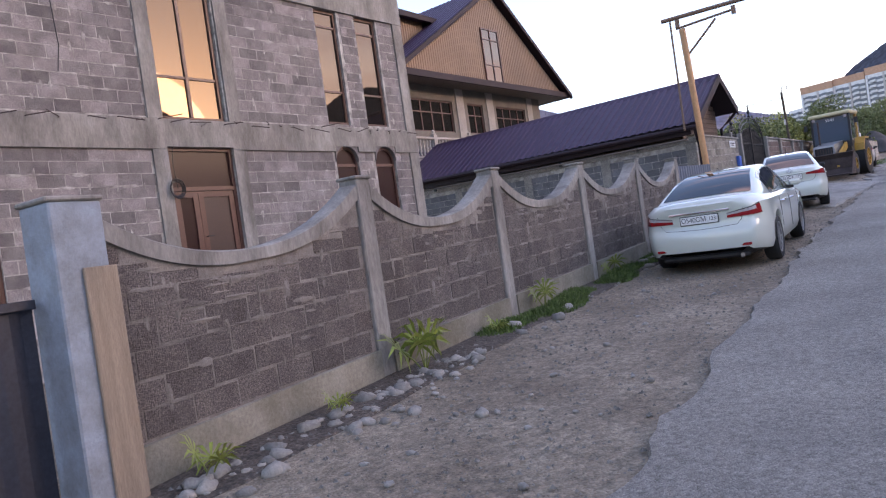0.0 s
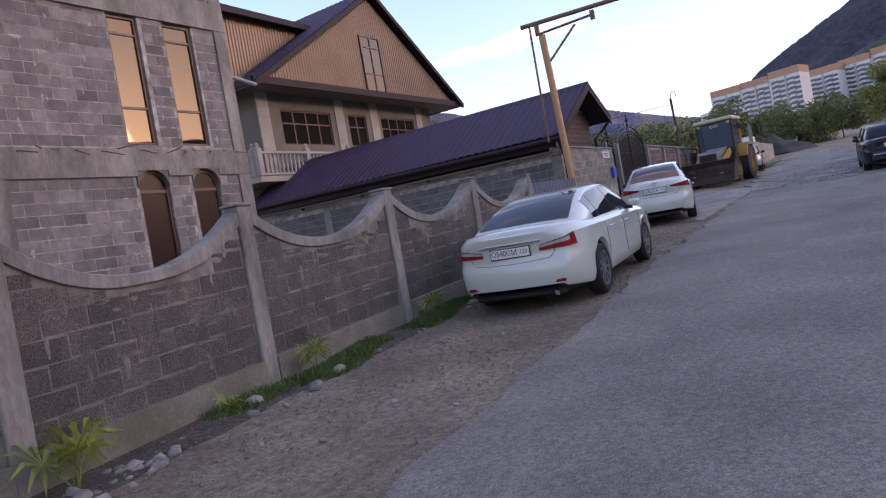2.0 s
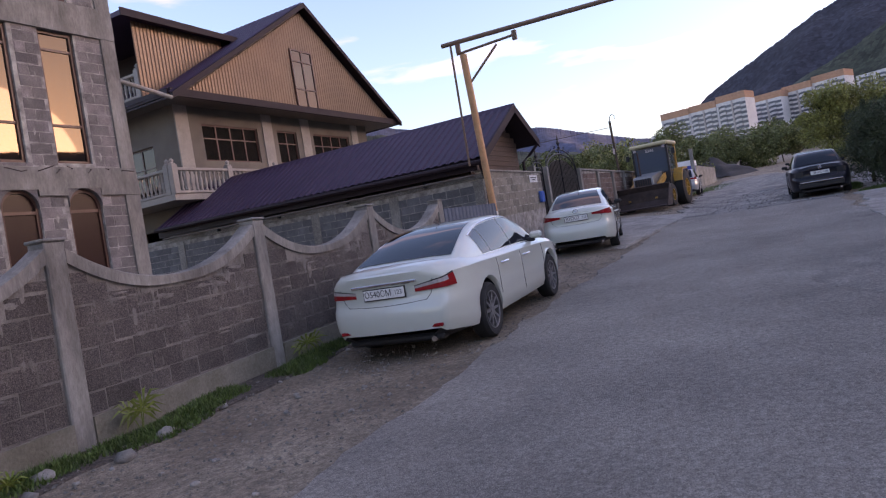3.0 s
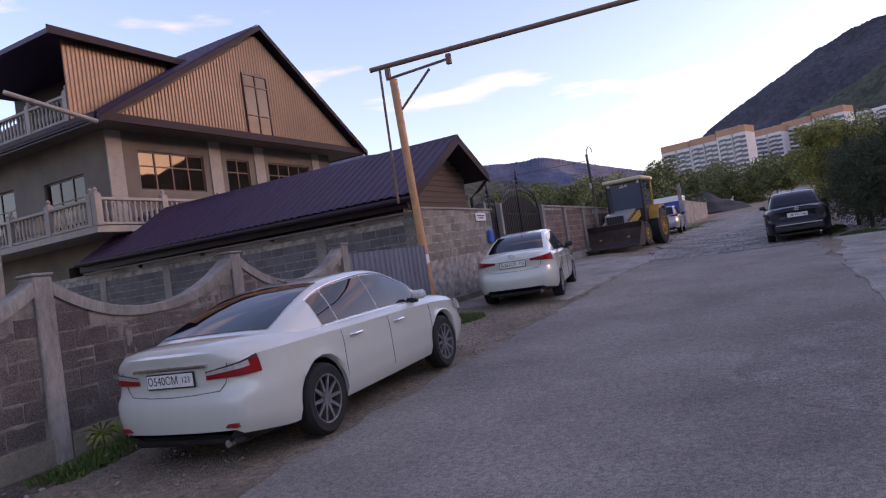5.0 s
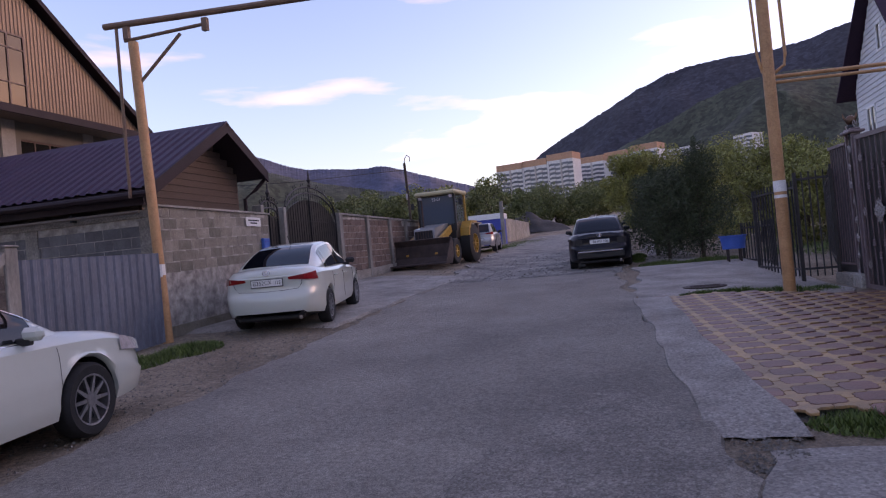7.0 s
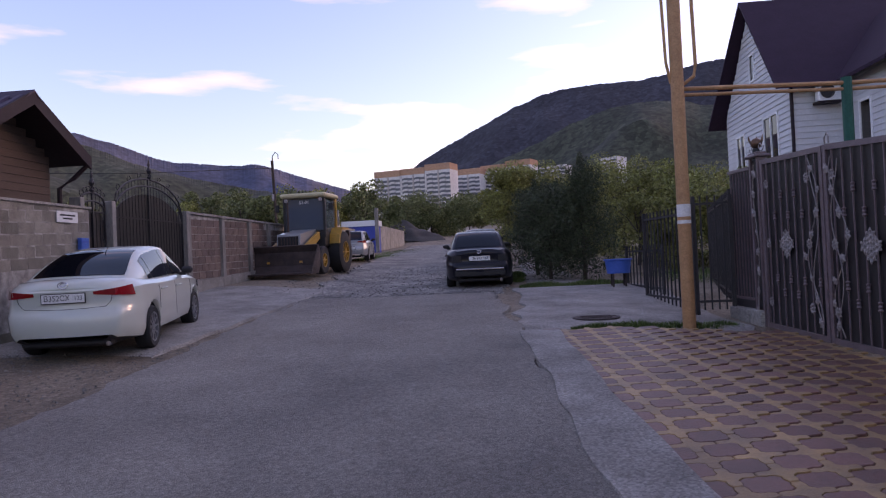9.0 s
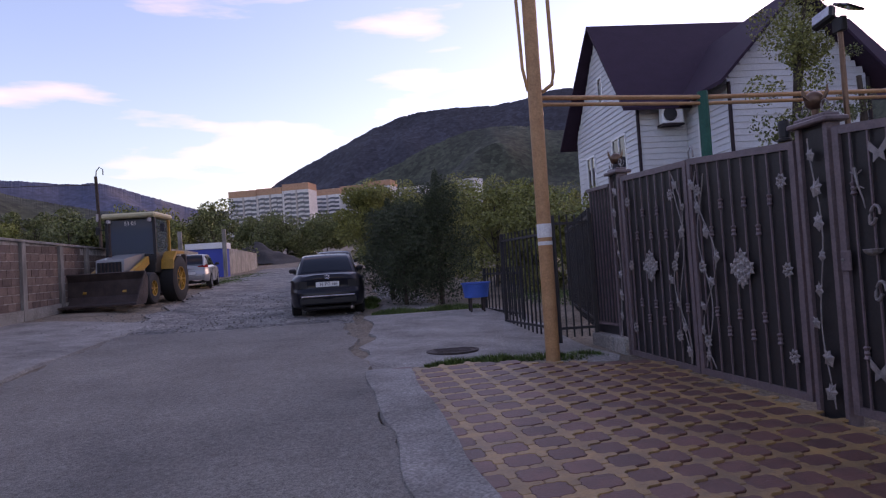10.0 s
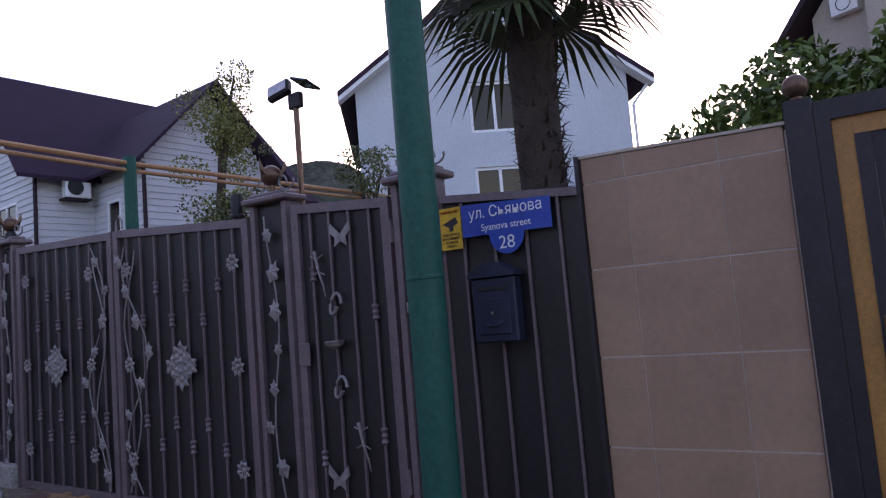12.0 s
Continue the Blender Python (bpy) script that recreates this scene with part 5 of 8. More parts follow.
# open barred fence towards the neighbour's yard
def bar_fence(name, a, b, z0, z1, n, label, solid=False):
    a, b = Vector((*a, 0)), Vector((*b, 0))
    L = (b - a).length
    t = thing(name, label, "fence", pose(a.x, a.y, 0, 0, 0, math.degrees(math.atan2(b.y - a.y, b.x - a.x))))
    for z in (z0 + 0.12, z1 - 0.15):
        part("rail", BX(0, L, -0.02, 0.02, z, z + 0.04), "iron", t)
    for k in range(n + 1):
        x = L * k / n
        r = 0.03 if k in (0, n) else 0.012
        part("bar", BX(x - r, x + r, -r, r, z0 - (0.1 if k in (0, n) else 0), z1), "iron", t)
    return t


bar_fence("bar_gate", (6.25, 26.3), (6.62, 23.9), 0.85, 2.62, 13, "black iron barred gate standing open")
bar_fence("bar_fence", (6.62, 23.9), (7.2, 23.85), 0.85, 2.75, 5, "black iron barred fence")
bar_fence("bar_fence", (7.25, 24.0), (8.4, 29.5), 0.95, 2.85, 36, "black iron barred fence")
bar_fence("bar_fence", (6.6, 26.4), (6.3, 29.0), 0.95, 2.0, 10, "low black iron fence")

# ---- parked cars ----
def curve(pts):
    """A smooth curve through (s, value) points."""
    def at(s):
        if s <= pts[0][0]:
            return pts[0][1]
        for i in range(len(pts) - 1):
            (a, u), (b, v) = pts[i], pts[i + 1]
            if s <= b:
                m0 = (v - pts[i - 1][1]) / (b - pts[i - 1][0]) if i else (v - u) / (b - a)
                m1 = (pts[i + 2][1] - u) / (pts[i + 2][0] - a) if i + 2 < len(pts) else (v - u) / (b - a)
                k, h = (s - a) / (b - a), b - a
                return (2 * k**3 - 3 * k**2 + 1) * u + (k**3 - 2 * k**2 + k) * h * m0 + (3 * k**2 - 2 * k**3) * v + (k**3 - k**2) * h * m1
        return pts[-1][1]
    return at


def wheel_parts(parent, x, y, r, side, spokes, width=0.215, rim_m="rim", rim_r=0.68):
    t = bmesh.new()
    n = 32
    prof = [(r * rim_r, -width / 2 + 0.01), (r * 0.9, -width / 2), (r * 0.985, -width / 2 + 0.03), (r, -width * 0.25), (r, width * 0.25), (r * 0.985, width / 2 - 0.03), (r * 0.9, width / 2), (r * rim_r, width / 2 - 0.01)]
    rings = [[t.verts.new((w, q * math.cos(2 * math.pi * k / n), q * math.sin(2 * math.pi * k / n))) for k in range(n)] for q, w in prof]
    for a, b in zip(rings, rings[1:]):
        for k in range(n):
            t.faces.new((a[k], a[(k + 1) % n], b[(k + 1) % n], b[k]))
    w = new("wheel")
    w.parent = parent
    w.location = (x, y, r)
    part("tyre", t, "rubber", w, smooth=True)
    bm = bmesh.new()
    o = side * (width / 2 - 0.035)
    lip = [(rim_r * r, side * (width / 2 - 0.008)), (rim_r * r * 0.93, side * (width / 2 - 0.012)), (rim_r * r * 0.9, o - side * 0.07)]
    rr = [[bm.verts.new((d, q * math.cos(2 * math.pi * k / n), q * math.sin(2 * math.pi * k / n))) for k in range(n)] for q, d in lip]
    for a, b in zip(rr, rr[1:]):
        for k in range(n):
            bm.faces.new((a[k], a[(k + 1) % n], b[(k + 1) % n], b[k]))
    for k in range(spokes):
        a = 2 * math.pi * k / spokes
        c, s = math.cos(a), math.sin(a)
        pts = [(0.05, 0.02), (rim_r * r * 0.92, 0.010 + 0.06 * r / spokes)]
        vs = []
        for q, hw in pts:
            for dx in (o, o - side * 0.02):
                for e in (-hw, hw):
                    vs.append(bm.verts.new((dx + side * (0.012 if q < 0.1 else 0.018), q * c - e * s, q * s + e * c)))
        for f in ((0, 1, 5, 4), (2, 6, 7, 3), (0, 4, 6, 2), (1, 3, 7, 5)):
            bm.faces.new([vs[i] for i in f])
    hub = [bm.verts.new((o + side * 0.02, 0.06 * math.cos(2 * math.pi * k / 12), 0.06 * math.sin(2 * math.pi * k / 12))) for k in range(12)]
    bm.faces.new(hub)
    part("rim", bm, rim_m, w, "alloy rim with thin spokes")
    bm = bmesh.new()
    bm.faces.new([bm.verts.new((o - side * 0.075, rim_r * r * 0.95 * math.cos(2 * math.pi * k / 24), rim_r * r * 0.95 * math.sin(2 * math.pi * k / 24))) for k in range(24)])
    part("brake_disc", bm, "plastic", w)
    return w


def car(name, label, m, paint, c):
    t = thing(name, label, "car", m, "cars parked in the street")
    R, F, wb, W = c["rear"], c["front"], c["wb"], c["w"] / 2
    r = c["r"]
    deck, belt, top = curve(c["deck"]), curve(c["belt"]), curve(c["top"])
    axles = (-wb / 2, wb / 2)

    def half(s):
        d, e = max(0.0, R + 0.6 - s), max(0.0, s - (F - 0.85))
        return W - 0.19 * (d / 0.6) ** 2.4 - 0.17 * (e / 0.85) ** 2.6 - 0.02 * abs(s) / 2.4

    def arch(s):
        z = 0.0
        for a in axles:
            if abs(s - a) < r + 0.055:
                z = max(z, r + math.sqrt((r + 0.055) ** 2 - (s - a) ** 2) - 0.005)
        return z

    bulge = curve([(0.18, 0.10), (0.30, 0.03), (0.42, 0.0), (0.56, 0.0), (0.63, 0.018), (0.68, 0.05), (0.78, 0.062), (0.9, 0.05), (1.0, 0.028), (1.1, 0.05)])

    def yr(z, s=R):
        """Where the rounded tail lies at a height."""
        return s + bulge(z) * max(0.0, 1 - (s - R) / 0.5)

    def crown(x):
        """How far tail and nose swell towards the middle."""
        return 0.055 * (1 - min(1.0, abs(x) / (half(R) - 0.035)) ** 2)

    st = sorted({R, R + 0.025, F - 0.02, F, *[R + 0.06 + (F - R - 0.1) * k / 40 for k in range(41)],
                 *[a + (r + 0.056) * q for a in axles for q in (-1, -0.98, -0.9, -0.7, -0.4, 0, 0.4, 0.7, 0.9, 0.98, 1)]})
    rows = []
    for s in st:
        w, zs, zt, za = half(s), belt(s), deck(s), arch(s)
        low = c["sill"] + (0.10 * max(0, (R + 0.5 - s) / 0.5) if s < R + 0.5 else 0.0) * 0.6
        end = 0.035 if s in (R, F) else 0.0
        w -= end
        zt -= end * 0.6
        zs = min(zs, zt - 0.015)
        sec = [(0, 0.2), (w - 0.28, 0.2), (w - 0.28, max(0.2, za)), (w - 0.06, max(low + end, za)), (w - 0.022, max(low + 0.10, za + 0.012)),
               (w, max(0.5 * (low + zs), za + 0.03)), (w - 0.022, max(zs - 0.16, za + 0.045)), (w - 0.034, max(zs - 0.045, za + 0.055)), (w - 0.085, zs + 0.005),
               (w - 0.16, 0.35 * zs + 0.65 * zt), (w * 0.45, zt - 0.006), (0, zt)]
        fine = []
        for k, (p, q) in enumerate(zip(sec, sec[1:])):
            fine += [p] + [(p[0] + (q[0] - p[0]) * f, p[1] + (q[1] - p[1]) * f) for f in ((0.25, 0.5, 0.75) if k in (4, 5) else (0.5,) if k == 6 else ())]
        fine.append(sec[-1])
        rows.append([(x, yr(z, s), z) for x, z in fine])
    n = len(rows[0])

    def grid(i0, i1):
        vs, fs = [], []
        for side in (1, -1):
            base = len(vs)
            for row in rows:
                vs += [(side * x, y, z) for x, y, z in row[i0:i1 + 1]]
            k = i1 - i0 + 1
            for j in range(len(rows) - 1):
                for i in range(k - 1):
                    a = base + j * k + i
                    q = (a, a + 1, a + 1 + k, a + k)
                    fs.append(q if side < 0 else q[::-1])
            for j, flip in ((0, 1), (len(rows) - 1, -1)):
                if i1 < n - 1:
                    continue
                cols, c0 = 6, len(vs)
                for x, y, z in rows[j][i0:i1 + 1]:
                    for e in range(1, cols + 1):
                        u = x * (1 - e / cols)
                        vs.append((side * u, y - flip * crown(u) * (1.0 if x > 0.5 else 0.0), z))
                for i in range(k - 1):
                    for e in range(cols):
                        a, b = (base + j * k + i, base + j * k + i + 1) if e == 0 else (c0 + i * cols + e - 1, c0 + (i + 1) * cols + e - 1)
                        c_, d_ = c0 + (i + 1) * cols + e, c0 + i * cols + e
                        q = (a, b, c_, d_)
                        fs.append(q if flip * side > 0 else q[::-1])
        return vs, fs

    vs, fs = grid(3, n - 1)
    raw("body", vs, fs, paint, t, "", True)
    vs, fs = grid(0, 3)
    raw("underbody", vs, fs, "plastic", t)
    # cabin
    s0, s1, rr, rf = c["cabin"]
    Wb, Wr = W - 0.115, c["roof_w"] / 2

    def roof_w(s):
        k = smooth01(s, s0, rr) * smooth01(-s, -s1, -rf)
        return (W - 0.2) + (Wr - W + 0.2) * k

    def base_w(s):
        return min(Wb, half(s) - 0.09) - 0.06 * (1 - smooth01(s, s0, s0 + 0.5)) - 0.05 * (1 - smooth01(-s, -s1, -s1 + 0.5))

    def side_pt(s, f, out=0.0):
        b = Vector((base_w(s), s, belt(s) - 0.005))
        e = Vector((roof_w(s), s, max(top(s) - 0.04, belt(s) + 0.01)))
        p = b.lerp(e, f)
        p.x += 0.035 * math.sin(math.pi * min(1, f)) * 0.6 + out
        return p

    N = 30
    vs, fs = [], []
    for side in (1, -1):
        base = len(vs)
        for j in range(N + 1):
            s = s0 + (s1 - s0) * j / N
            T = max(top(s), belt(s) + 0.012)
            sec = [side_pt(s, f) for f in (0, 0.25, 0.5, 0.75, 1.0)]
            w = roof_w(s)
            sec += [Vector((w * 0.9, s, T - 0.016)), Vector((w * 0.6, s, T - 0.004)), Vector((0, s, T))]
            vs += [(side * p.x, p.y, p.z) for p in sec]
        for j in range(N):
            for i in range(7):
                a = base + j * 8 + i
                q = (a, a + 1, a + 9, a + 8)
                fs.append(q if side < 0 else q[::-1])
    raw("cabin", vs, fs, paint, t, "", True)

    def screen(name_, a, b, inset):
        vs, fs = [], []
        for j in range(13):
            s = a + (b - a) * j / 12
            w = roof_w(s) - inset
            for i in range(9):
                x = w * (i - 4) / 4
                T = top(s)
                k = abs(x) / roof_w(s)
                z = T - 0.004 * (k / 0.6) ** 2 if k < 0.6 else T - 0.004 - 0.012 * (k - 0.6) / 0.3
                vs.append((x, s, z + 0.007))
        fs = [(j * 9 + i, j * 9 + i + 1, j * 9 + i + 10, j * 9 + i + 9) for j in range(12) for i in range(8)]
        raw(name_, vs, fs, "carpane_d", t, "dark tinted glass", True)

    gs = next(s0 + 0.01 * k for k in range(90) if top(s0 + 0.01 * k) > deck(s0 + 0.01 * k) + 0.022)
    screen("rear_window", gs, rr - 0.02, 0.07)
    screen("windscreen", rf + 0.02, s1 - 0.06, 0.06)
    for side in (1, -1):
        for a, b in c["glass"]:
            vs, fs = [], []
            for j in range(9):
                s = a + (b - a) * j / 8
                for f in (0.10, 0.4, 0.7, 0.93):
                    p = side_pt(s, f, 0.006)
                    vs.append((side * p.x, p.y, p.z))
            fs = [(j * 4 + i, j * 4 + i + 1, j * 4 + i + 5, j * 4 + i + 4) for j in range(8) for i in range(3)]
            raw("side_window", vs, fs, "carpane", t, "dark tinted glass", True)
        g0, g1 = c["glass"][-1][0] - 0.04, c["glass"][0][1] + 0.05
        if c["chrome"]:
            for f in (0.05, 0.97):
                part("window_trim", TUBE([(side * side_pt(g0 + (g1 - g0) * k / 16, f, 0.007).x, *side_pt(g0 + (g1 - g0) * k / 16, f, 0.007)[1:]) for k in range(17)], 0.008, 5), "chrome", t)
        for s in c["seams"]:
            pts = []
            for z in [c["sill"] + 0.12 + (belt(s) - 0.06 - c["sill"] - 0.12) * k / 6 for k in range(7)]:
                if z > arch(s) + 0.03:
                    pts.append((side * (half(s) + 0.0005 - 0.02 * max(0, (z - belt(s) + 0.16) / 0.12)), s, z))
            if len(pts) > 2:
                part("door_seam", TUBE(pts, 0.0028, 4), "plastic", t)
        for s in c["handles"]:
            x = side * (half(s) + 0.004)
            part("door_handle", TUBE([(x - side * 0.02, s - 0.1, belt(s) - 0.13), (x + side * 0.022, s - 0.07, belt(s) - 0.125), (x + side * 0.022, s + 0.07, belt(s) - 0.125), (x - side * 0.02, s + 0.1, belt(s) - 0.13)], 0.014, 6), "chrome" if c["chrome"] else paint, t)
        s = c["mirror"]
        mp = side_pt(s, 0.12)
        part("mirror", BX(-0.095, 0.095, -0.05, 0.05, -0.055, 0.055, 0.035, m=pose(side * (mp.x + 0.14), s, mp.z + 0.06)), paint if c["chrome"] else "plastic", t, "wing mirror", True)
        part("mirror_foot", BX(-0.07, 0.07, -0.03, 0.03, -0.03, 0.03, 0.01, m=pose(side * (mp.x + 0.05), s, mp.z + 0.0)), "plastic", t)
        # tail lamp wrapped round the corner
        path = []
        for k in range(7):
            u = c["lamp"][0] + (half(R) - 0.035 - c["lamp"][0]) * k / 6
            path.append((u, R - 0.010 - crown(u)))
        for k in range(1, 7):
            s = R + c["lamp_wrap"] * k / 6
            path.append((half(s) + 0.006, s))
        for nm, material, f0, f1, k0, k1 in c["lamp_bands"]:
            vs = []
            for k, (x, y) in enumerate(path):
                q = k / (len(path) - 1)
                lo = c["lamp"][1] + (c["lamp"][3] - c["lamp"][1]) * q
                hi = c["lamp"][2] + (c["lamp"][4] - c["lamp"][2]) * q
                if k0 <= q <= k1:
                    for f in (f0, f1):
                        z = lo + (hi - lo) * f
                        slip = 0.025 * max(0.0, (z - belt(y) + 0.16) / 0.12) if k > 6 else 0
                        vs.append((side * (x - slip), y + bulge(z) * max(0.0, 1 - (max(y, R) - R) / 0.5), z))
            fs = [(2 * i, 2 * i + 2, 2 * i + 3, 2 * i + 1) for i in range(len(vs) // 2 - 1)]
            o = raw(nm, vs, fs, material, t)
        if c.get("reflector"):
            part("reflector", BX(side * (half(R) - 0.20), side * (half(R) - 0.045), R - 0.012, R + 0.03, 0.365, 0.405, 0.006), "redlens", t)
        hl = [(half(F - q) - 0.03 if q > 0.05 else half(F) - 0.06, F - q) for q in (0.02, 0.1, 0.2, 0.35, 0.5)]
        vs = []
        for k, (x, y) in enumerate(hl):
            vs += [(side * (x + 0.045 - 0.02 * (k > 2)), y, 0.62 + 0.02 * k), (side * (x + 0.02), y, 0.70 + 0.035 * k)]
        raw("headlamp", vs, [(2 * i, 2 * i + 2, 2 * i + 3, 2 * i + 1) for i in range(4)], "clearlens", t)
        for a in axles:
            wheel_parts(t, side * (W - 0.125), a, r, side, c["spokes"], rim_m=c.get("rim", "rim"))
    z = c["plate_z"]
    R0, R = R, yr(c["plate_z"]) - 0.055
    pl = part("number_plate", BX(-0.26, 0.26, R - 0.026, R - 0.012, z - 0.056, z + 0.056, 0.003), "plate", t, "white number plate with black characters")
    part("plate_border", BX(-0.272, 0.272, R - 0.018, R - 0.004, z - 0.068, z + 0.068, 0.003), "plastic", t)
    back = Matrix(((1, 0, 0, 0), (0, 0, -1, 0), (0, 1, 0, 0), (0, 0, 0, 1)))
    for text, x, size in c["text"]:
        words(text, size, pl, pose(x, R - 0.027, z + 0.002) @ back, "ink", narrow=0.92)
    if c["chrome"]:
        part("boot_trim", BX(-0.42, 0.42, R - 0.022, R + 0.02, z + 0.085, z + 0.115, 0.006), "chrome", t, "chrome strip above the plate")
    part("badge", TUBE([(0.062 * math.cos(k * math.pi / 10), R - 0.008, z + 0.165 + 0.042 * math.sin(k * math.pi / 10)) for k in range(21)], 0.007, 5), "chrome", t, "oval chrome badge")
    part("badge_bar", TUBE([(0.032 * math.cos(k * math.pi / 8), R - 0.008, z + 0.172 + 0.02 * math.sin(k * math.pi / 8)) for k in range(17)], 0.007, 5), "chrome", t)
    part("rear_skirt", BX(-W + 0.3, W - 0.3, R0 + 0.06, R0 + 0.3, 0.20, 0.29, 0.03), "plastic", t, "black lower bumper")
    part("boot_seam", TUBE([*[(u, R0 + bulge(z + v) - 0.001 - crown(u), z + v) for u, v in ((-0.60, 0.10), (-0.56, -0.06), (-0.50, -0.125), (-0.25, -0.14), (0, -0.145), (0.25, -0.14), (0.50, -0.125), (0.56, -0.06), (0.60, 0.10))]], 0.004, 4), "plastic", t)
    if c.get("bumper"):
        part("bumper_strip", BX(-half(R0) + 0.06, half(R0) - 0.06, R0 - 0.062, R0 + 0.02, 0.50, 0.535, 0.008), "chrome", t, "thin chrome bumper strip")
        part("bumper", BX(-half(R0) + 0.02, half(R0) - 0.02, R0 - 0.056, R0 + 0.06, 0.33, 0.495, 0.03), "plastic", t, "dark plastic bumper")
    part("exhaust", TUBE([(0.52, R + 0.25, 0.24), (0.52, R - 0.01, 0.235)], 0.032, 10), "chrome", t)
    part("aerial", TUBE([(0, rr + 0.2, top(rr + 0.2) - 0.01), (0, rr + 0.02, top(rr + 0.2) + 0.05 + 0.12 * c["aerial"])], 0.007, 5), "plastic", t)
    return t


sedan_a = dict(rear=-2.37, front=2.36, wb=2.775, w=1.825, r=0.335, sill=0.25, roof_w=1.16,
               deck=[(-2.44, 0.985), (-2.37, 1.05), (-2.22, 1.08), (-1.8, 1.075), (-1.0, 1.0), (1.0, 1.0), (1.4, 0.98), (1.9, 0.89), (2.25, 0.77), (2.36, 0.66)],
               belt=[(-2.44, 0.93), (-2.3, 0.975), (-1.8, 0.985), (-0.8, 0.965), (0.8, 0.935), (1.5, 0.90), (2.0, 0.82), (2.36, 0.62)],
               top=[(-1.95, 1.03), (-1.75, 1.115), (-1.3, 1.275), (-0.9, 1.385), (-0.55, 1.43), (0.0, 1.452), (0.4, 1.42), (0.8, 1.26), (1.15, 1.06), (1.3, 0.985)],
               cabin=(-1.95, 1.3, -0.72, 0.42), glass=((-0.03, 0.93), (-0.86, -0.055), (-1.16, -0.885)), seams=(1.02, -0.055, -1.0), handles=(0.17, -0.75), mirror=0.74,
               lamp=(0.38, 0.775, 0.845, 0.785, 0.94), lamp_wrap=0.17, lamp_bands=(("tail_lamp", "redlens", 0.0, 0.52, 0, 1.0), ("reversing_lamp", "clearlens", 0.52, 0.88, 0, 0.78), ("side_lamp", "redlens", 0.52, 0.88, 0.74, 1.0), ("lamp_rim", "plastic", 0.88, 1.0, 0, 1.0)),
               reflector=True, spokes=10, plate_z=0.80, chrome=True, aerial=0.0,
               text=(("О540СМ", -0.075, 0.098), ("123", 0.185, 0.075)))
sedan_b = dict(sedan_a, rear=-2.25, front=2.155, wb=2.6, w=1.73, r=0.31, roof_w=1.10,
               deck=[(-2.25, 0.98), (-2.18, 1.05), (-2.0, 1.075), (-1.7, 1.07), (-1.0, 1.0), (1.0, 0.99), (1.35, 0.95), (1.8, 0.85), (2.05, 0.74), (2.155, 0.64)],
               belt=[(-2.25, 0.92), (-2.0, 0.97), (-1.6, 0.98), (-0.8, 0.95), (0.7, 0.92), (1.4, 0.87), (1.9, 0.78), (2.155, 0.6)],
               top=[(-1.85, 1.03), (-1.65, 1.115), (-1.2, 1.30), (-0.85, 1.40), (-0.5, 1.44), (-0.05, 1.465), (0.35, 1.43), (0.75, 1.25), (1.1, 1.04), (1.2, 0.97)],
               cabin=(-1.85, 1.2, -0.72, 0.38), glass=((-0.06, 0.84), (-0.92, -0.085), (-1.15, -0.945)), seams=(0.95, -0.085, -0.98), handles=(0.14, -0.75), mirror=0.68,
               lamp=(0.36, 0.875, 0.915, 0.83, 0.975), lamp_wrap=0.26, lamp_bands=(("tail_lamp", "redlens", 0, 1, 0, 1),), spokes=10, plate_z=0.84, chrome=False, reflector=False, aerial=1.0,
               text=(("В352СХ", -0.075, 0.098), ("123", 0.185, 0.075)))
sedan_c = dict(sedan_a, rear=-2.42, front=2.3, wb=2.8, w=1.74, r=0.315, roof_w=1.16,
               deck=[(-2.42, 0.93), (-2.36, 1.0), (-2.2, 1.02), (-1.7, 1.02), (-1.0, 0.98), (1.0, 0.98), (1.5, 0.95), (2.1, 0.88), (2.26, 0.84), (2.3, 0.76)],
               belt=[(-2.42, 0.88), (-2.2, 0.93), (-1.6, 0.935), (0.8, 0.92), (1.6, 0.89), (2.2, 0.82), (2.3, 0.72)],
               top=[(-1.7, 0.98), (-1.55, 1.085), (-1.2, 1.3), (-0.98, 1.395), (-0.7, 1.43), (0.0, 1.44), (0.35, 1.41), (0.7, 1.24), (1.05, 1.0), (1.15, 0.95)],
               cabin=(-1.7, 1.15, -0.9, 0.36), glass=((-0.03, 0.75), (-0.88, -0.1)), seams=(0.9, -0.06, -0.95), handles=(0.14, -0.75), mirror=0.62,
               lamp=(0.46, 0.70, 0.86, 0.70, 0.86), lamp_wrap=0.1, lamp_bands=(("tail_lamp", "plastic", 0, 1, 0, 1),), spokes=8, plate_z=0.78, chrome=False, reflector=False, aerial=0.0,
               bumper=True, text=(("36 РО 166", 0.02, 0.098),))
sedan_d = dict(sedan_b, plate_z=0.62, rear=-2.0, front=1.95, wb=2.46, w=1.62, spokes=8, text=(),
               deck=[(-2.0, 0.9), (-1.95, 0.94), (-1.0, 0.95), (1.0, 0.95), (1.7, 0.85), (1.95, 0.7)],
               belt=[(-2.0, 0.86), (-1.0, 0.9), (0.8, 0.88), (1.5, 0.82), (1.95, 0.62)],
               top=[(-1.95, 0.95), (-1.8, 1.05), (-1.55, 1.3), (-1.3, 1.38), (-0.3, 1.4), (0.3, 1.36), (0.7, 1.15), (1.0, 0.95), (1.1, 0.92)],
               cabin=(-1.95, 1.1, -1.35, 0.3), glass=((-0.05, 0.7), (-0.9, -0.12), (-1.4, -0.98)), aerial=0.0)


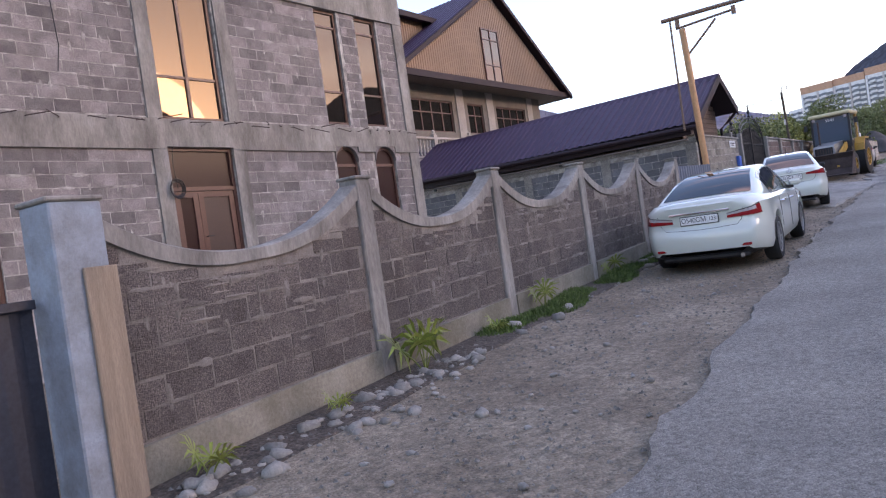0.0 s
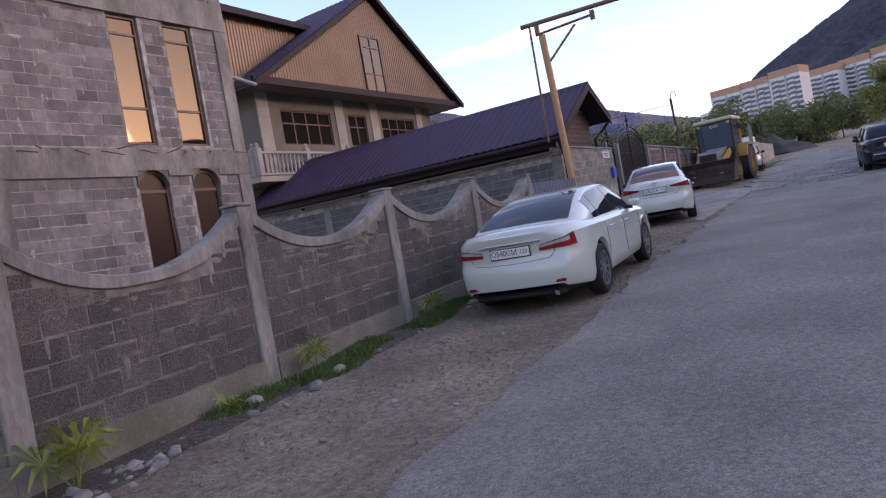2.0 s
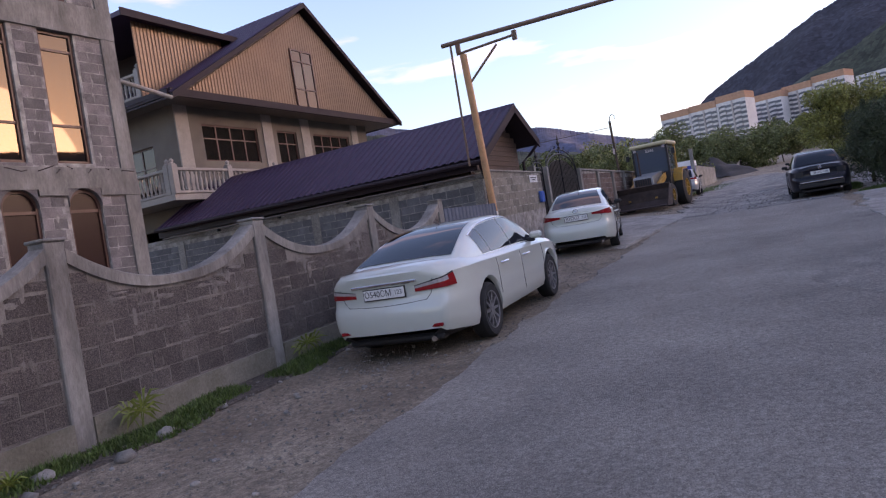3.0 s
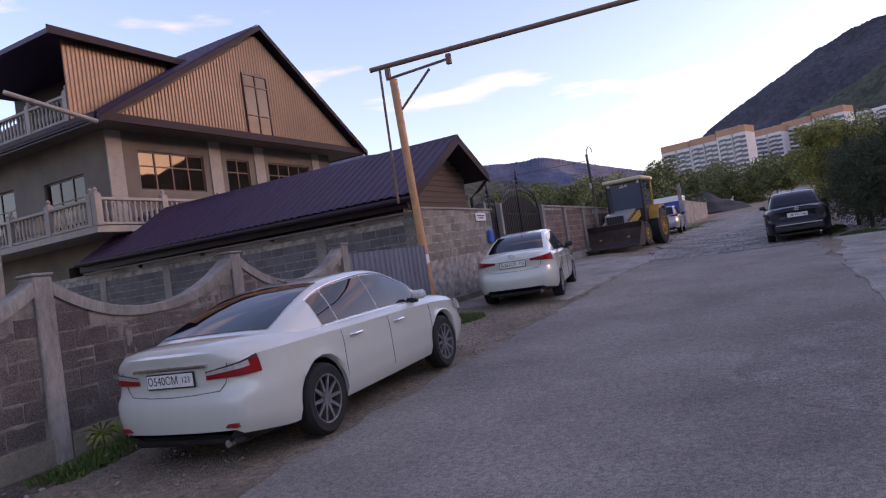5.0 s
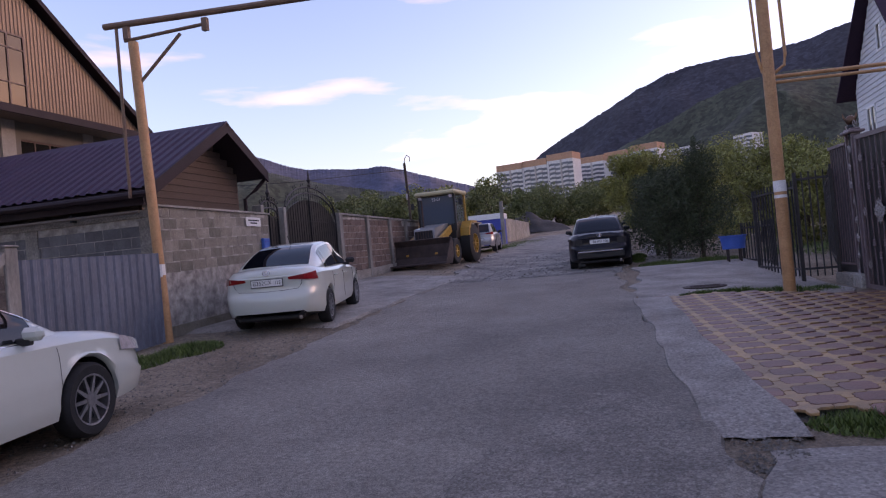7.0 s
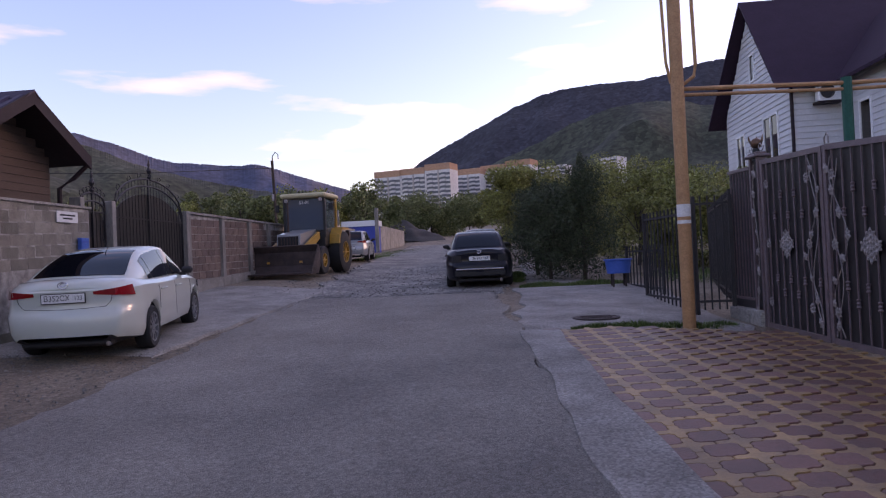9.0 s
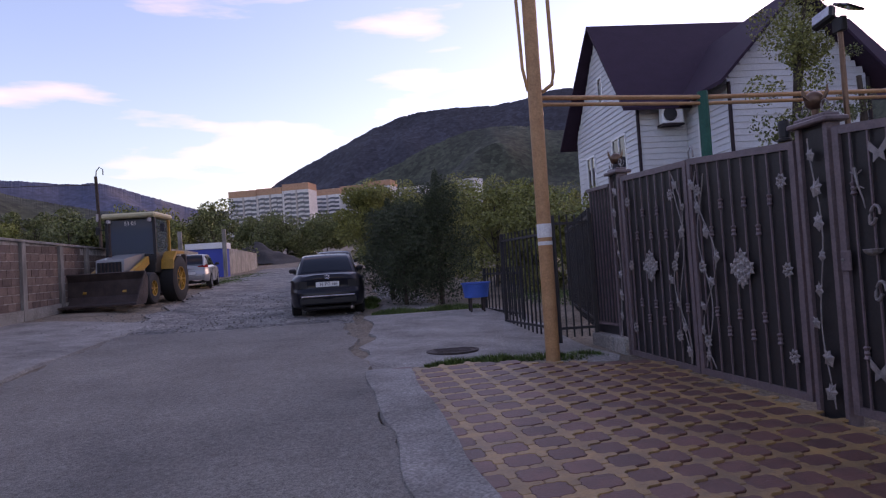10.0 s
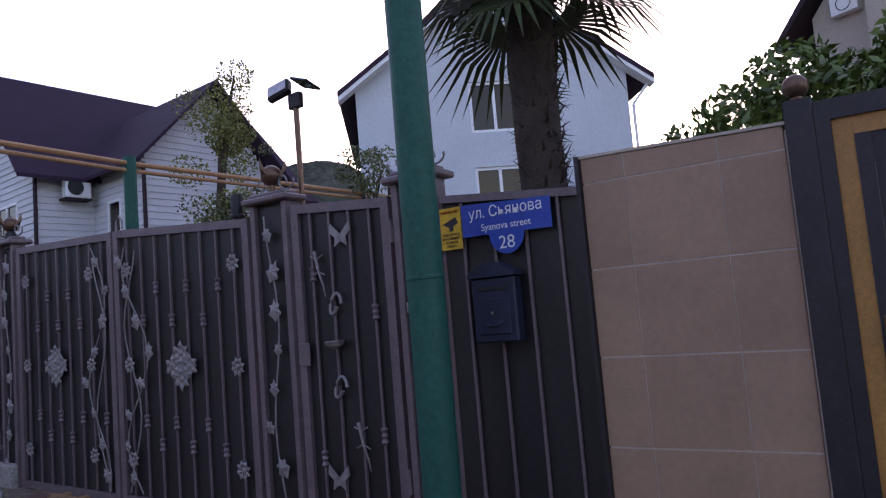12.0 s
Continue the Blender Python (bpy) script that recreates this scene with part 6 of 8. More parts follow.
def park(hub_r, hub_f, half_w, wb):
    """The pose of a car from its right wheel hubs, as seen from above."""
    a, b = Vector(hub_r), Vector(hub_f)
    d = (b - a).normalized()
    side = Vector((d.y, -d.x))
    c = (a + b) / 2 - side * half_w
    za, zb = G(*(c - d * wb / 2)), G(*(c + d * wb / 2))
    return pose(c.x, c.y, (za + zb) / 2 + 0.0, math.degrees(math.atan2(zb - za, wb)), 0, math.degrees(math.atan2(-d.x, d.y)))


car("white_sedan", "white saloon car with dark rear window, parked by the fence", park((-0.70, 12.25), (-0.94, 15.01), 0.895, 2.775), "white", sedan_a)
car("small_white_sedan", "small white saloon car with roof aerial, parked on the apron", park((-1.58, 21.4), (-2.16, 23.93), 0.82, 2.6), "white", sedan_b)
car("dark_sedan", "old dark blue saloon car parked at the roadside", park((3.50, 30.4), (3.30, 33.2), 0.82, 2.8), "darkpaint", sedan_c)
car("old_hatchback", "old silver hatchback parked behind the excavator", park((-3.0, 43.6), (-3.25, 46.0), 0.75, 2.46), "greypaint", sedan_d)
car("far_sedan", "dark car parked far up the street", park((3.2, 39.5), (3.0, 42.3), 0.82, 2.8), "darkpaint", dict(sedan_c, text=()))

# ---- backhoe loader ----
TR = pose(-3.55, 35.6, G(-3.0, 35.6) + 0.0, 0, 0, 176)
tr = thing("backhoe_loader", "yellow backhoe loader with muddy front bucket lowered", "excavator", TR)
bk = bmesh.new()
prof = [(2.75, 0.05), (2.05, 0.06), (1.85, 0.3), (1.82, 0.78), (1.95, 0.98), (2.0, 0.96), (1.89, 0.76), (1.92, 0.33), (2.1, 0.12), (2.75, 0.09)]
prism(bk, prof, "x", -1.14, 1.14)
bucket = part("bucket", bk, "rust", tr, "rusty muddy loader bucket")
for s in (-1, 1):
    part("bucket_side", PRISM([(2.75, 0.05), (2.05, 0.06), (1.85, 0.3), (1.82, 0.78), (1.97, 0.97)], "x", s * 1.145, s * 1.175), "rust", bucket)
    arm = bmesh.new()
    prism(arm, [(1.95, 0.42), (1.55, 0.95), (0.2, 1.45), (0.15, 1.22), (1.4, 0.72), (1.75, 0.30)], "x", s * 0.50, s * 0.60)
    part("loader_arm", arm, "yellow", tr)
    part("lift_ram", TUBE([(s * 0.66, 0.3, 0.75), (s * 0.66, 1.45, 0.9)], 0.045, 8), "chrome", tr)
    wheel_parts(tr, s * 0.86, 0.95, 0.47, s, 6, width=0.34, rim_m="yellow", rim_r=0.5)
    wheel_parts(tr, s * 0.86, -1.2, 0.74, s, 8, width=0.46, rim_m="yellow", rim_r=0.52)
    part("fender", PRISM([(-0.45, 1.05), (-0.5, 1.35), (-0.85, 1.62), (-1.6, 1.62), (-1.6, 1.55), (-0.9, 1.53), (-0.62, 1.3), (-0.55, 1.05)], "x", s * 0.62, s * 1.08), "yellow", tr)
    part("work_lamp", BX(s * 0.62 - 0.06, s * 0.62 + 0.06, 0.0, 0.1, 2.52, 2.64, 0.02), "clearlens", tr)
    part("mirror", BX(s * 0.98 - 0.07, s * 0.98 + 0.07, -0.05, 0.0, 2.2, 2.45, 0.015), "plastic", tr)
    part("mirror_arm", TUBE([(s * 0.7, -0.1, 2.35), (s * 0.95, -0.03, 2.35)], 0.015, 6), "plastic", tr)
    for y in (-0.05, -1.25):
        part("cab_post", BX(s * 0.72 - 0.04, s * 0.72 + 0.04, y - 0.05, y + 0.05, 1.25, 2.66), "yellow" if y < -1 else "plastic", tr)
    part("side_glass", BX(s * 0.70, s * 0.71, -1.2, -0.1, 1.5, 2.62), "cabglass", tr)
    part("stabiliser", BX(s * 0.9 - 0.07, s * 0.9 + 0.07, -2.15, -2.0, 0.35, 1.55, 0.01), "rust", tr)
hood = bmesh.new()
prism(hood, [(1.55, 0.75), (1.5, 1.35), (0.1, 1.55), (-0.02, 1.55), (-0.02, 0.7)], "x", -0.40, 0.40)
part("bonnet", hood, "greypaint", tr, "dull grey engine cover")
part("grille", BX(-0.34, 0.34, 1.53, 1.58, 0.78, 1.28, 0.01), "plastic", tr)
for k in range(6):
    part("grille_slat", BX(-0.3 + 0.1 * k, -0.26 + 0.1 * k, 1.581, 1.6, 0.8, 1.26), "rust", tr)
part("chassis", BX(-0.42, 0.42, -1.9, 1.5, 0.5, 0.95, 0.03), "rust", tr)
part("cab_base", BX(-0.72, 0.72, -1.3, 0.0, 0.95, 1.5, 0.02), "plastic", tr)
part("front_glass", BX(-0.68, 0.68, -0.06, -0.04, 1.52, 2.62), "cabglass", tr)
part("rear_glass", BX(-0.68, 0.68, -1.28, -1.26, 1.52, 2.62), "pane", tr)
part("cab_roof", BX(-0.82, 0.82, -1.4, 0.14, 2.66, 2.82, 0.05), "cream", tr, "cream painted cab roof")
part("seat", BX(-0.25, 0.25, -0.95, -0.45, 1.5, 1.75, 0.05), "plastic", tr)
part("seat_back", BX(-0.24, 0.24, -1.02, -0.93, 1.75, 2.25, 0.03), "plastic", tr)
part("exhaust", TUBE([(0.3, 0.75, 1.45), (0.3, 0.75, 2.45)], 0.04, 8), "rust", tr)
words("53-01", 0.16, tr, pose(0, 0.145 - 0.18, 2.5) @ Matrix(((-1, 0, 0, 0), (0, 0, 1, 0), (0, 1, 0, 0), (0, 0, 0, 1))), "whiteink")
boom = bmesh.new()
prism(boom, [(-2.1, 0.6), (-2.4, 0.7), (-2.75, 2.1), (-2.55, 2.3), (-2.35, 2.2), (-2.1, 1.0)], "x", -0.16, 0.16)
part("backhoe_boom", boom, "yellow", tr)
part("dipper", PRISM([(-2.62, 2.25), (-2.85, 2.15), (-2.95, 0.9), (-2.8, 0.85)], "x", -0.12, 0.12), "yellow", tr)
part("hoe_bucket", PRISM([(-2.8, 0.9), (-3.1, 0.95), (-3.25, 0.5), (-2.9, 0.2), (-2.75, 0.3), (-2.95, 0.55)], "x", -0.25, 0.25), "rust", tr)
part("slew_frame", BX(-0.95, 0.95, -2.14, -1.92, 0.4, 0.95, 0.02), "rust", tr)
part("hydraulic_ram", TUBE([(0.0, -2.15, 1.4), (0.0, -2.6, 2.2)], 0.05, 8), "chrome", tr)

# ---- houses beyond the gate ----
def siding_wall(parent, a, b, z0, zfun, holes, material, label):
    """Lapped boards from a to b (plan points); zfun(u) the top; holes (u0, u1, z0, z1)."""
    a, b = Vector((*a, 0)), Vector((*b, 0))
    L = (b - a).length
    ang = math.atan2(b.y - a.y, b.x - a.x)
    bm = bmesh.new()
    z, zmax = z0, max(zfun(L * k / 40) for k in range(41))
    while z < zmax:
        ok = [L * k / 60 for k in range(61) if zfun(L * k / 60) >= z + 0.1]
        if ok:
            for u0, u1, c, d in rects(min(ok), max(ok), z, z + 0.2, holes):
                q = [(u0, 0.0, d), (u1, 0.0, d), (u1, -0.03, c), (u0, -0.03, c), (u0, 0.25, c), (u1, 0.25, c), (u1, 0.25, d), (u0, 0.25, d)]
                v = [bm.verts.new(p) for p in q]
                for f in ((0, 1, 2, 3), (3, 2, 5, 4), (7, 6, 1, 0), (1, 6, 5, 2), (0, 3, 4, 7), (7, 4, 5, 6)):
                    bm.faces.new([v[i] for i in f])
        z += 0.2
    o = part("siding_wall", bm, material, parent, label)
    o.matrix_basis = Matrix.Translation(a) @ Matrix.Rotation(ang, 4, "Z")
    return o


def slope_roof(parent, p, q, r, s, material, thick=0.12):
    """A roof slab over the corners p q r s (counter-clockwise from above)."""
    bm = bmesh.new()
    up = [bm.verts.new(v) for v in (p, q, r, s)]
    dn = [bm.verts.new((v[0], v[1], v[2] - thick)) for v in (p, q, r, s)]
    bm.faces.new(up)
    bm.faces.new(dn[::-1])
    for i in range(4):
        bm.faces.new((up[i], dn[i], dn[(i + 1) % 4], up[(i + 1) % 4]))
    return part("roof", bm, material, parent, "dark maroon metal roof")


wh = thing("white_house", "white sided two-storey house with dark maroon roof", "house", None, kind="structure")
EV, RG = 7.45, 11.25
siding_wall(wh, (13.2, 43.7), (13.2, 36.7), 0.8, lambda u: EV + (RG - EV) * (1 - abs(u - 3.5) / 3.5), [(1.2, 2.3, 4.6, 6.4), (4.4, 5.9, 4.6, 6.6), (3.2, 3.8, 8.2, 9.3)], "whiteside", "white vinyl siding")
siding_wall(wh, (13.2, 36.7), (15.0, 36.7), 0.8, lambda u: EV, [], "whiteside", "white vinyl siding")
siding_wall(wh, (15.0, 36.7), (15.0, 33.8), 0.8, lambda u: EV, [(0.9, 1.7, 4.4, 6.4)], "whiteside", "white vinyl siding")
siding_wall(wh, (15.0, 33.8), (19.6, 33.8), 0.8, lambda u: EV + 2.5 * (1 - abs(u - 2.3) / 2.3), [], "whiteside", "white vinyl siding")
siding_wall(wh, (19.6, 33.8), (19.6, 43.7), 0.8, lambda u: EV, [], "whiteside", "white vinyl siding")
siding_wall(wh, (23, 43.7), (13.2, 43.7), 0.8, lambda u: EV, [], "whiteside", "white vinyl siding")
o = 0.65
slope_roof(wh, (13.2 - o, 36.7 - 0.55, EV - 0.3), (24, 36.7 - 0.55, EV - 0.3), (24, 40.2, RG + 0.1), (13.45 - o, 40.2, RG + 0.1), "roofdark")
slope_roof(wh, (13.45 - o, 40.2, RG + 0.1), (24, 40.2, RG + 0.1), (24, 44.3, EV - 0.3), (13.2 - o, 44.3, EV - 0.3), "roofdark")
slope_roof(wh, (15.0 - 0.5, 33.8 - o, EV - 0.25), (17.3, 33.8 - o, EV + 2.65), (17.3, 40, EV + 2.65), (15.0 - 0.5, 40, EV - 0.25), "roofdark")
slope_roof(wh, (17.3, 33.8 - o, EV + 2.65), (20.2, 33.8 - o, EV - 0.45), (20.2, 40, EV - 0.45), (17.3, 40, EV + 2.65), "roofdark")
for x, y in ((13.22, 36.64), (15.02, 33.72), (15.06, 36.6), (19.62, 33.72)):
    part("downpipe", TUBE([(x, y, 0.8), (x, y, EV - 0.2)], 0.06, 8), "maroon", wh)
for n, (u0, u1, z0, z1) in enumerate(((1.2, 2.3, 4.6, 6.4), (4.4, 5.9, 4.6, 6.6), (3.2, 3.8, 8.2, 9.3))):
    window(pose(13.2, 43.7 - (u0 + u1) / 2, z0, 0, 0, 180), u1 - u0, z1 - z0, (0.5,) if n < 2 else (), (), "window_%d" % (16 + n), frame_m="upvc", label="white framed window", depth=0.09, bar=0.08)
window(pose(15.0, 35.4, 4.4, 0, 0, 180), 0.8, 2.0, (), (), "window_19", frame_m="upvc", label="white framed window", depth=0.09, bar=0.08)
ac = thing("air_conditioner", "white outdoor air conditioner unit on the siding", "air conditioner", pose(14.3, 36.5, 6.55))
part("case", BX(-0.38, 0.38, -0.3, 0.0, 0, 0.55, 0.02), "upvc", ac)
part("fan_ring", TUBE([(-0.1 + 0.22 * math.cos(k * math.pi / 12), -0.33, 0.31 + 0.22 * math.sin(k * math.pi / 12)) for k in range(25)], 0.02, 5), "plastic", ac)
part("fan_grille", PRISM([(-0.1 + 0.2 * math.cos(k * math.pi / 12), 0.31 + 0.2 * math.sin(k * math.pi / 12)) for k in range(24)], "y", -0.328, -0.322), "plastic", ac)
part("bracket", BX(-0.4, 0.4, -0.3, 0.14, -0.06, -0.005), "maroon", ac)

rh = thing("rendered_house", "tall white rendered house with small overhanging eaves", "house", pose(18.9, 28.7, 0, 0, 0, -48), kind="structure")
LW = 8.2
hol = [(3.35, 4.85, 7.35, 8.9), (3.35, 4.85, 4.7, 6.3), (0.9, 1.9, 2.3, 4.1)]
bm = bmesh.new()
for a, b, c, d in rects(0, LW, 0.5, 9.0, hol):
    bx(bm, a, b, 0, 0.3, c, d)
prism(bm, [(0, 9.0), (LW, 9.0), (LW / 2, 11.9)], "y", 0, 0.3)
bx(bm, 0, 0.3, 0.3, 9, 0.5, 9.0)
bx(bm, LW - 0.3, LW, 0.3, 9, 0.5, 9.0)
bx(bm, 0.3, LW - 0.3, 8.7, 9, 0.5, 9.0)
part("wall", bm, "whitewall", rh, "smooth white render")
for n, (a, b, c, d) in enumerate(hol):
    w = window(rh.matrix_basis @ pose((a + b) / 2, 0.1, c, 0, 0, -90), b - a, d - c, (0.5,), (), "window_%d" % (20 + n), frame_m="upvc", label="white framed window with curtains", depth=0.1, bar=0.09)
for s in (0, 1):
    xa, xb = ((-0.5, LW / 2), (LW / 2, LW + 0.7))[s]
    za, zb = ((8.55, 12.05), (12.05, 8.55))[s]
    part("roof", PRISM([(xa, za), (xb, zb), (xb, zb + 0.16), (xa, za + 0.16)], "y", -0.45, 9.5), "roofdark", rh)
    part("eave_box", PRISM([(xa, za - 0.14), (xb, zb - 0.14), (xb, zb - 0.005), (xa, za - 0.005)], "y", -0.43, 0.0), "upvc", rh)
part("downpipe", TUBE([(LW + 0.6, -0.1, 8.5), (LW + 0.1, -0.1, 7.9), (LW + 0.1, -0.1, 0.6)], 0.05, 8), "upvc", rh)
bh = thing("beige_house", "beige rendered house corner with dark eaves", "house", pose(29.5, 18.2, 0, 0, 0, -20), kind="structure")
part("wall", PRISM([(0, 0.5), (0, 10.6), (-3.5, 14.4), (-7, 10.6), (-7, 0.5)], "x", 0, 9), "beigewall", bh)
part("wall_bay", BX(-1.2, -0.002, -7, -2.2, 0.5, 12.0), "beigewall", bh)
for s_ in (1, -1):
    part("roof", PRISM([(-3.5 + s_ * 4.45, 9.72), (-3.5, 14.55), (-3.5, 14.85), (-3.5 + s_ * 4.45, 10.0)], "x", -0.7, 9.4), "maroon", bh)
acb = thing("air_conditioner", "white outdoor air conditioner unit under the eave", "air conditioner", pose(29.1, 17.1, 10.3, 0, 0, 70))
part("case", BX(-0.42, 0.42, 0.0, 0.32, 0, 0.62, 0.02), "upvc", acb)
part("fan_guard", TUBE([(0.22 * math.cos(k * math.pi / 8), 0.33, 0.31 + 0.22 * math.sin(k * math.pi / 8)) for k in range(17)], 0.015, 5), "plastic", acb)
pg = thing("pergola_roof", "rusty slatted pergola roof on white posts", "pergola", pose(21.5, 19.6, 0, 0, 0, -65))
for k in range(9):
    part("slat", BX(-3, 3, 0.4 * k, 0.4 * k + 0.12, 5.6 + 0.03 * k, 5.66 + 0.03 * k), "rust", pg)
for x in (-2.8, 0, 2.8):
    part("post", BX(x - 0.07, x + 0.07, 0, 0.14, 0.6, 5.6), "upvc", pg)
    part("rafter", BX(x - 0.05, x + 0.05, 0, 3.3, 5.52, 5.595), "upvc", pg)

# ---- plants ----
def leaves(parent, name, blobs, per, size, material, seed, flat=0.5, aspect=0.55):
    """A crown of many small leaves or clumps scattered in uneven blobs (x, y, z, rx, ry, rz)."""
    r = random.Random(seed)
    vs, fs = [], []
    for cx, cy, cz, rx, ry, rz in blobs:
        for _ in range(per):
            while True:
                p = Vector((r.uniform(-1, 1), r.uniform(-1, 1), r.uniform(-1, 1)))
                if 0.25 < p.length < 1:
                    break
            if r.random() > 0.35 + 0.65 * p.length:
                continue
            c = Vector((cx + p.x * rx, cy + p.y * ry, cz + p.z * rz))
            a = Vector((r.gauss(0, 1), r.gauss(0, 1), r.gauss(0, 1))).normalized()
            b = a.orthogonal().normalized()
            b.rotate(Matrix.Rotation(r.uniform(0, 6.28), 3, a))
            k = size * r.uniform(0.6, 1.4)
            u, w = a * k, b * k * aspect
            i = len(vs)
            vs += [tuple(c - u), tuple(c + w), tuple(c + u), tuple(c - w)]
            fs.append((i, i + 1, i + 2, i + 3))
    return raw(name, vs, fs, material, parent)


def tree(name, x, y, h, spread, seed, material, label, leaf=0.12, blobs=14, per=260, low=0.25, group=""):
    r = random.Random(seed)
    t = thing(name, label, "tree", pose(x, y, G(x, y) - 0.1), group)
    bm = bmesh.new()
    tube(bm, [(0, 0, 0), (0.05 * h * r.uniform(-1, 1), 0.03 * h * r.uniform(-1, 1), h * 0.45), (0.06 * h * r.uniform(-1, 1), 0.05 * h * r.uniform(-1, 1), h * 0.85)], 0.035 * h * 0.6, 7, 0.01 * h)
    bl = []
    for k in range(blobs):
        a, q = r.uniform(0, 6.28), math.sqrt(r.random())
        z = h * r.uniform(low, 0.95)
        w = spread * q * (1.0 if z < h * 0.7 else 0.65)
        c = (w * math.cos(a), w * math.sin(a), z)
        if k < 8:
            limb = bmesh.new() if leaf < 0.1 else bm
            tube(limb, [(0, 0, z * 0.6), (c[0] * 0.5, c[1] * 0.5, z * 0.85), c], 0.008 * h, 5, 0.003 * h)
            if leaf < 0.1:
                part("limb", limb, "bark", t)
        s = spread * r.uniform(0.25, 0.5)
        bl.append((*c, s, s, s * r.uniform(0.7, 1.1)))
    part("trunk", bm, "bark", t)
    leaves(t, "crown", bl, per, leaf, material, seed)
    return t


def conifer(x, y, h, w, seed):
    """A ragged evergreen: rising limbs with small tufts and a thin leader."""
    r = random.Random(seed)
    t = thing("conifer", "dark ragged evergreen tree", "tree", pose(x, y, G(x, y) - 0.05), "evergreens by the side path")
    bm = bmesh.new()
    tube(bm, [(0, 0, 0), (0.04 * r.uniform(-1, 1), 0.04, h * 0.5), (0.05 * r.uniform(-1, 1), 0, h * 0.97)], 0.06, 7, 0.012)
    bl = []
    for k in range(46):
        z = h * (0.07 + 0.80 * (k / 45) ** 0.9)
        a = 2.399 * k + r.uniform(-0.5, 0.5)
        reach = w * (1 - 0.72 * (z / h) ** 1.3) * r.uniform(0.55, 1.2)
        rise = reach * r.uniform(0.25, 0.75)
        tube(bm, [(0, 0, z), (reach * 0.5 * math.cos(a), reach * 0.5 * math.sin(a), z + rise * 0.35), (reach * math.cos(a), reach * math.sin(a), z + rise)], 0.013, 4, 0.004)
        for q in (0.4, 0.68, 0.95):
            s_ = (0.17 + 0.13 * (1 - q)) * w * r.uniform(0.8, 1.5)
            bl.append((reach * q * math.cos(a), reach * q * math.sin(a), z + rise * q * q, s_, s_, s_ * 1.3))
    bl += [(0, 0, h * q, 0.09, 0.09, 0.16) for q in (0.86, 0.91, 0.96, 1.0)]
    part("trunk", bm, "bark", t)
    leaves(t, "crown", bl, 190, 0.034, "leaf_d", seed, aspect=0.3)
    return t


conifer(4.6, 31.2, 2.5, 1.15, 1)
conifer(4.3, 33.0, 2.8, 1.1, 2)
conifer(5.5, 31.0, 3.35, 1.0, 3)
conifer(5.1, 35.0, 2.9, 1.2, 4)
for k, (x, y, h, s) in enumerate(((7.8, 36, 3.2, 1.5), (9.5, 38, 3.4, 1.8), (10.6, 33, 2.8, 1.3), (8.6, 33, 2.6, 1.2), (12.0, 46, 4.2, 2.5), (6.5, 44, 3.8, 1.8), (9.0, 47, 4.4, 2.2))):
    tree("fruit_tree", x, y, h, s, 20 + k, "leaf_y", "fresh yellow-green spring tree", 0.05, 20, 600, 0.08, "spring trees in the yard")
for k, (x, y, h, s) in enumerate(((3.4, 58, 5.2, 2.3), (6.3, 60, 5.4, 2.6), (9.5, 63, 5.2, 2.6))):
    tree("willow", x, y, h, s, 40 + k, "leaf_y", "broad yellow-green willow tree by the road", 0.07, 28, 1000, 0.06, "willows up the street")
for k, (x, y, h, s) in enumerate(((-6.0, 96, 4.6, 3.4), (-1.5, 98, 3.6, 2.6), (-10.5, 100, 4.2, 2.6))):
    tree("bush", x, y, h, s, 50 + k, "leaf_g", "large dark green roadside bush", 0.12, 24, 800, 0.1, "bushes at the end of the street")
r = random.Random(8)
for k in range(44):
    x = -58 + 46 * k / 43 + r.uniform(-1, 1)
    y = r.uniform(70, 95)
    tree("far_tree", x, y, r.uniform(4.0, 5.6) + 0.06 * (y - 70), r.uniform(2.2, 3.2), 100 + k, r.choice(("leaf_y", "leaf_g", "leaf_g")), "spring-green tree in a dense row", 0.13, 14, 400, 0.1, "tree belt")
for k in range(16):
    x = 9 + 4.5 * k + r.uniform(-1.5, 1.5)
    y = r.uniform(62, 95)
    tree("far_tree", x, y, r.uniform(4.2, 5.6), r.uniform(2.6, 3.6), 200 + k, r.choice(("leaf_y", "leaf_y", "leaf_g")), "spring-green tree in a dense row", 0.13, 14, 400, 0.1, "tree belt")
for k in range(14):
    x = -30 + 4.4 * k + r.uniform(-1.5, 1.5)
    y = r.uniform(130, 190)
    tree("far_tree", x, y, r.uniform(5, 7), r.uniform(4, 5.5), 300 + k, r.choice(("leaf_y", "leaf_g")), "spring-green tree in a dense row", 0.22, 14, 330, 0.1, "tree belt")
# sapling trees and shrubs behind the forged gate
for k, (x, y, h, s, m) in enumerate(((11.6, 25.2, 6.2, 0.9, "leaf_y"), (10.3, 23.2, 3.6, 0.6, "leaf_g"), (14.5, 27.5, 5.6, 0.5, "leaf_g"), (12.6, 22.6, 4.6, 0.55, "leaf_g"), (13.8, 23.0, 4.9, 0.6, "leaf_g"))):
    tree("slender_tree", x, y, h, s, 400 + k, m, "slender young tree with sparse fresh leaves", 0.03, 34, 130 if k else 420, 0.08, "young trees behind the gate")
hedge = thing("laurel_hedge", "glossy green laurel hedge above the wall", "hedge", pose(10.2, 15.2, 0))
leaves(hedge, "foliage", [(0.3 * q - 0.2, 1.2 - 0.42 * k, 3.05 + 0.14 * (k % 3) + 0.09 * k, 0.55, 0.4, 0.4) for k in range(9) for q in range(2)], 1000, 0.045, "leaf_l", 9, aspect=0.42)
part("stems", TUBE([(0, 0, 0.4), (0, 0, 2.9)], 0.05, 6), "bark", hedge)

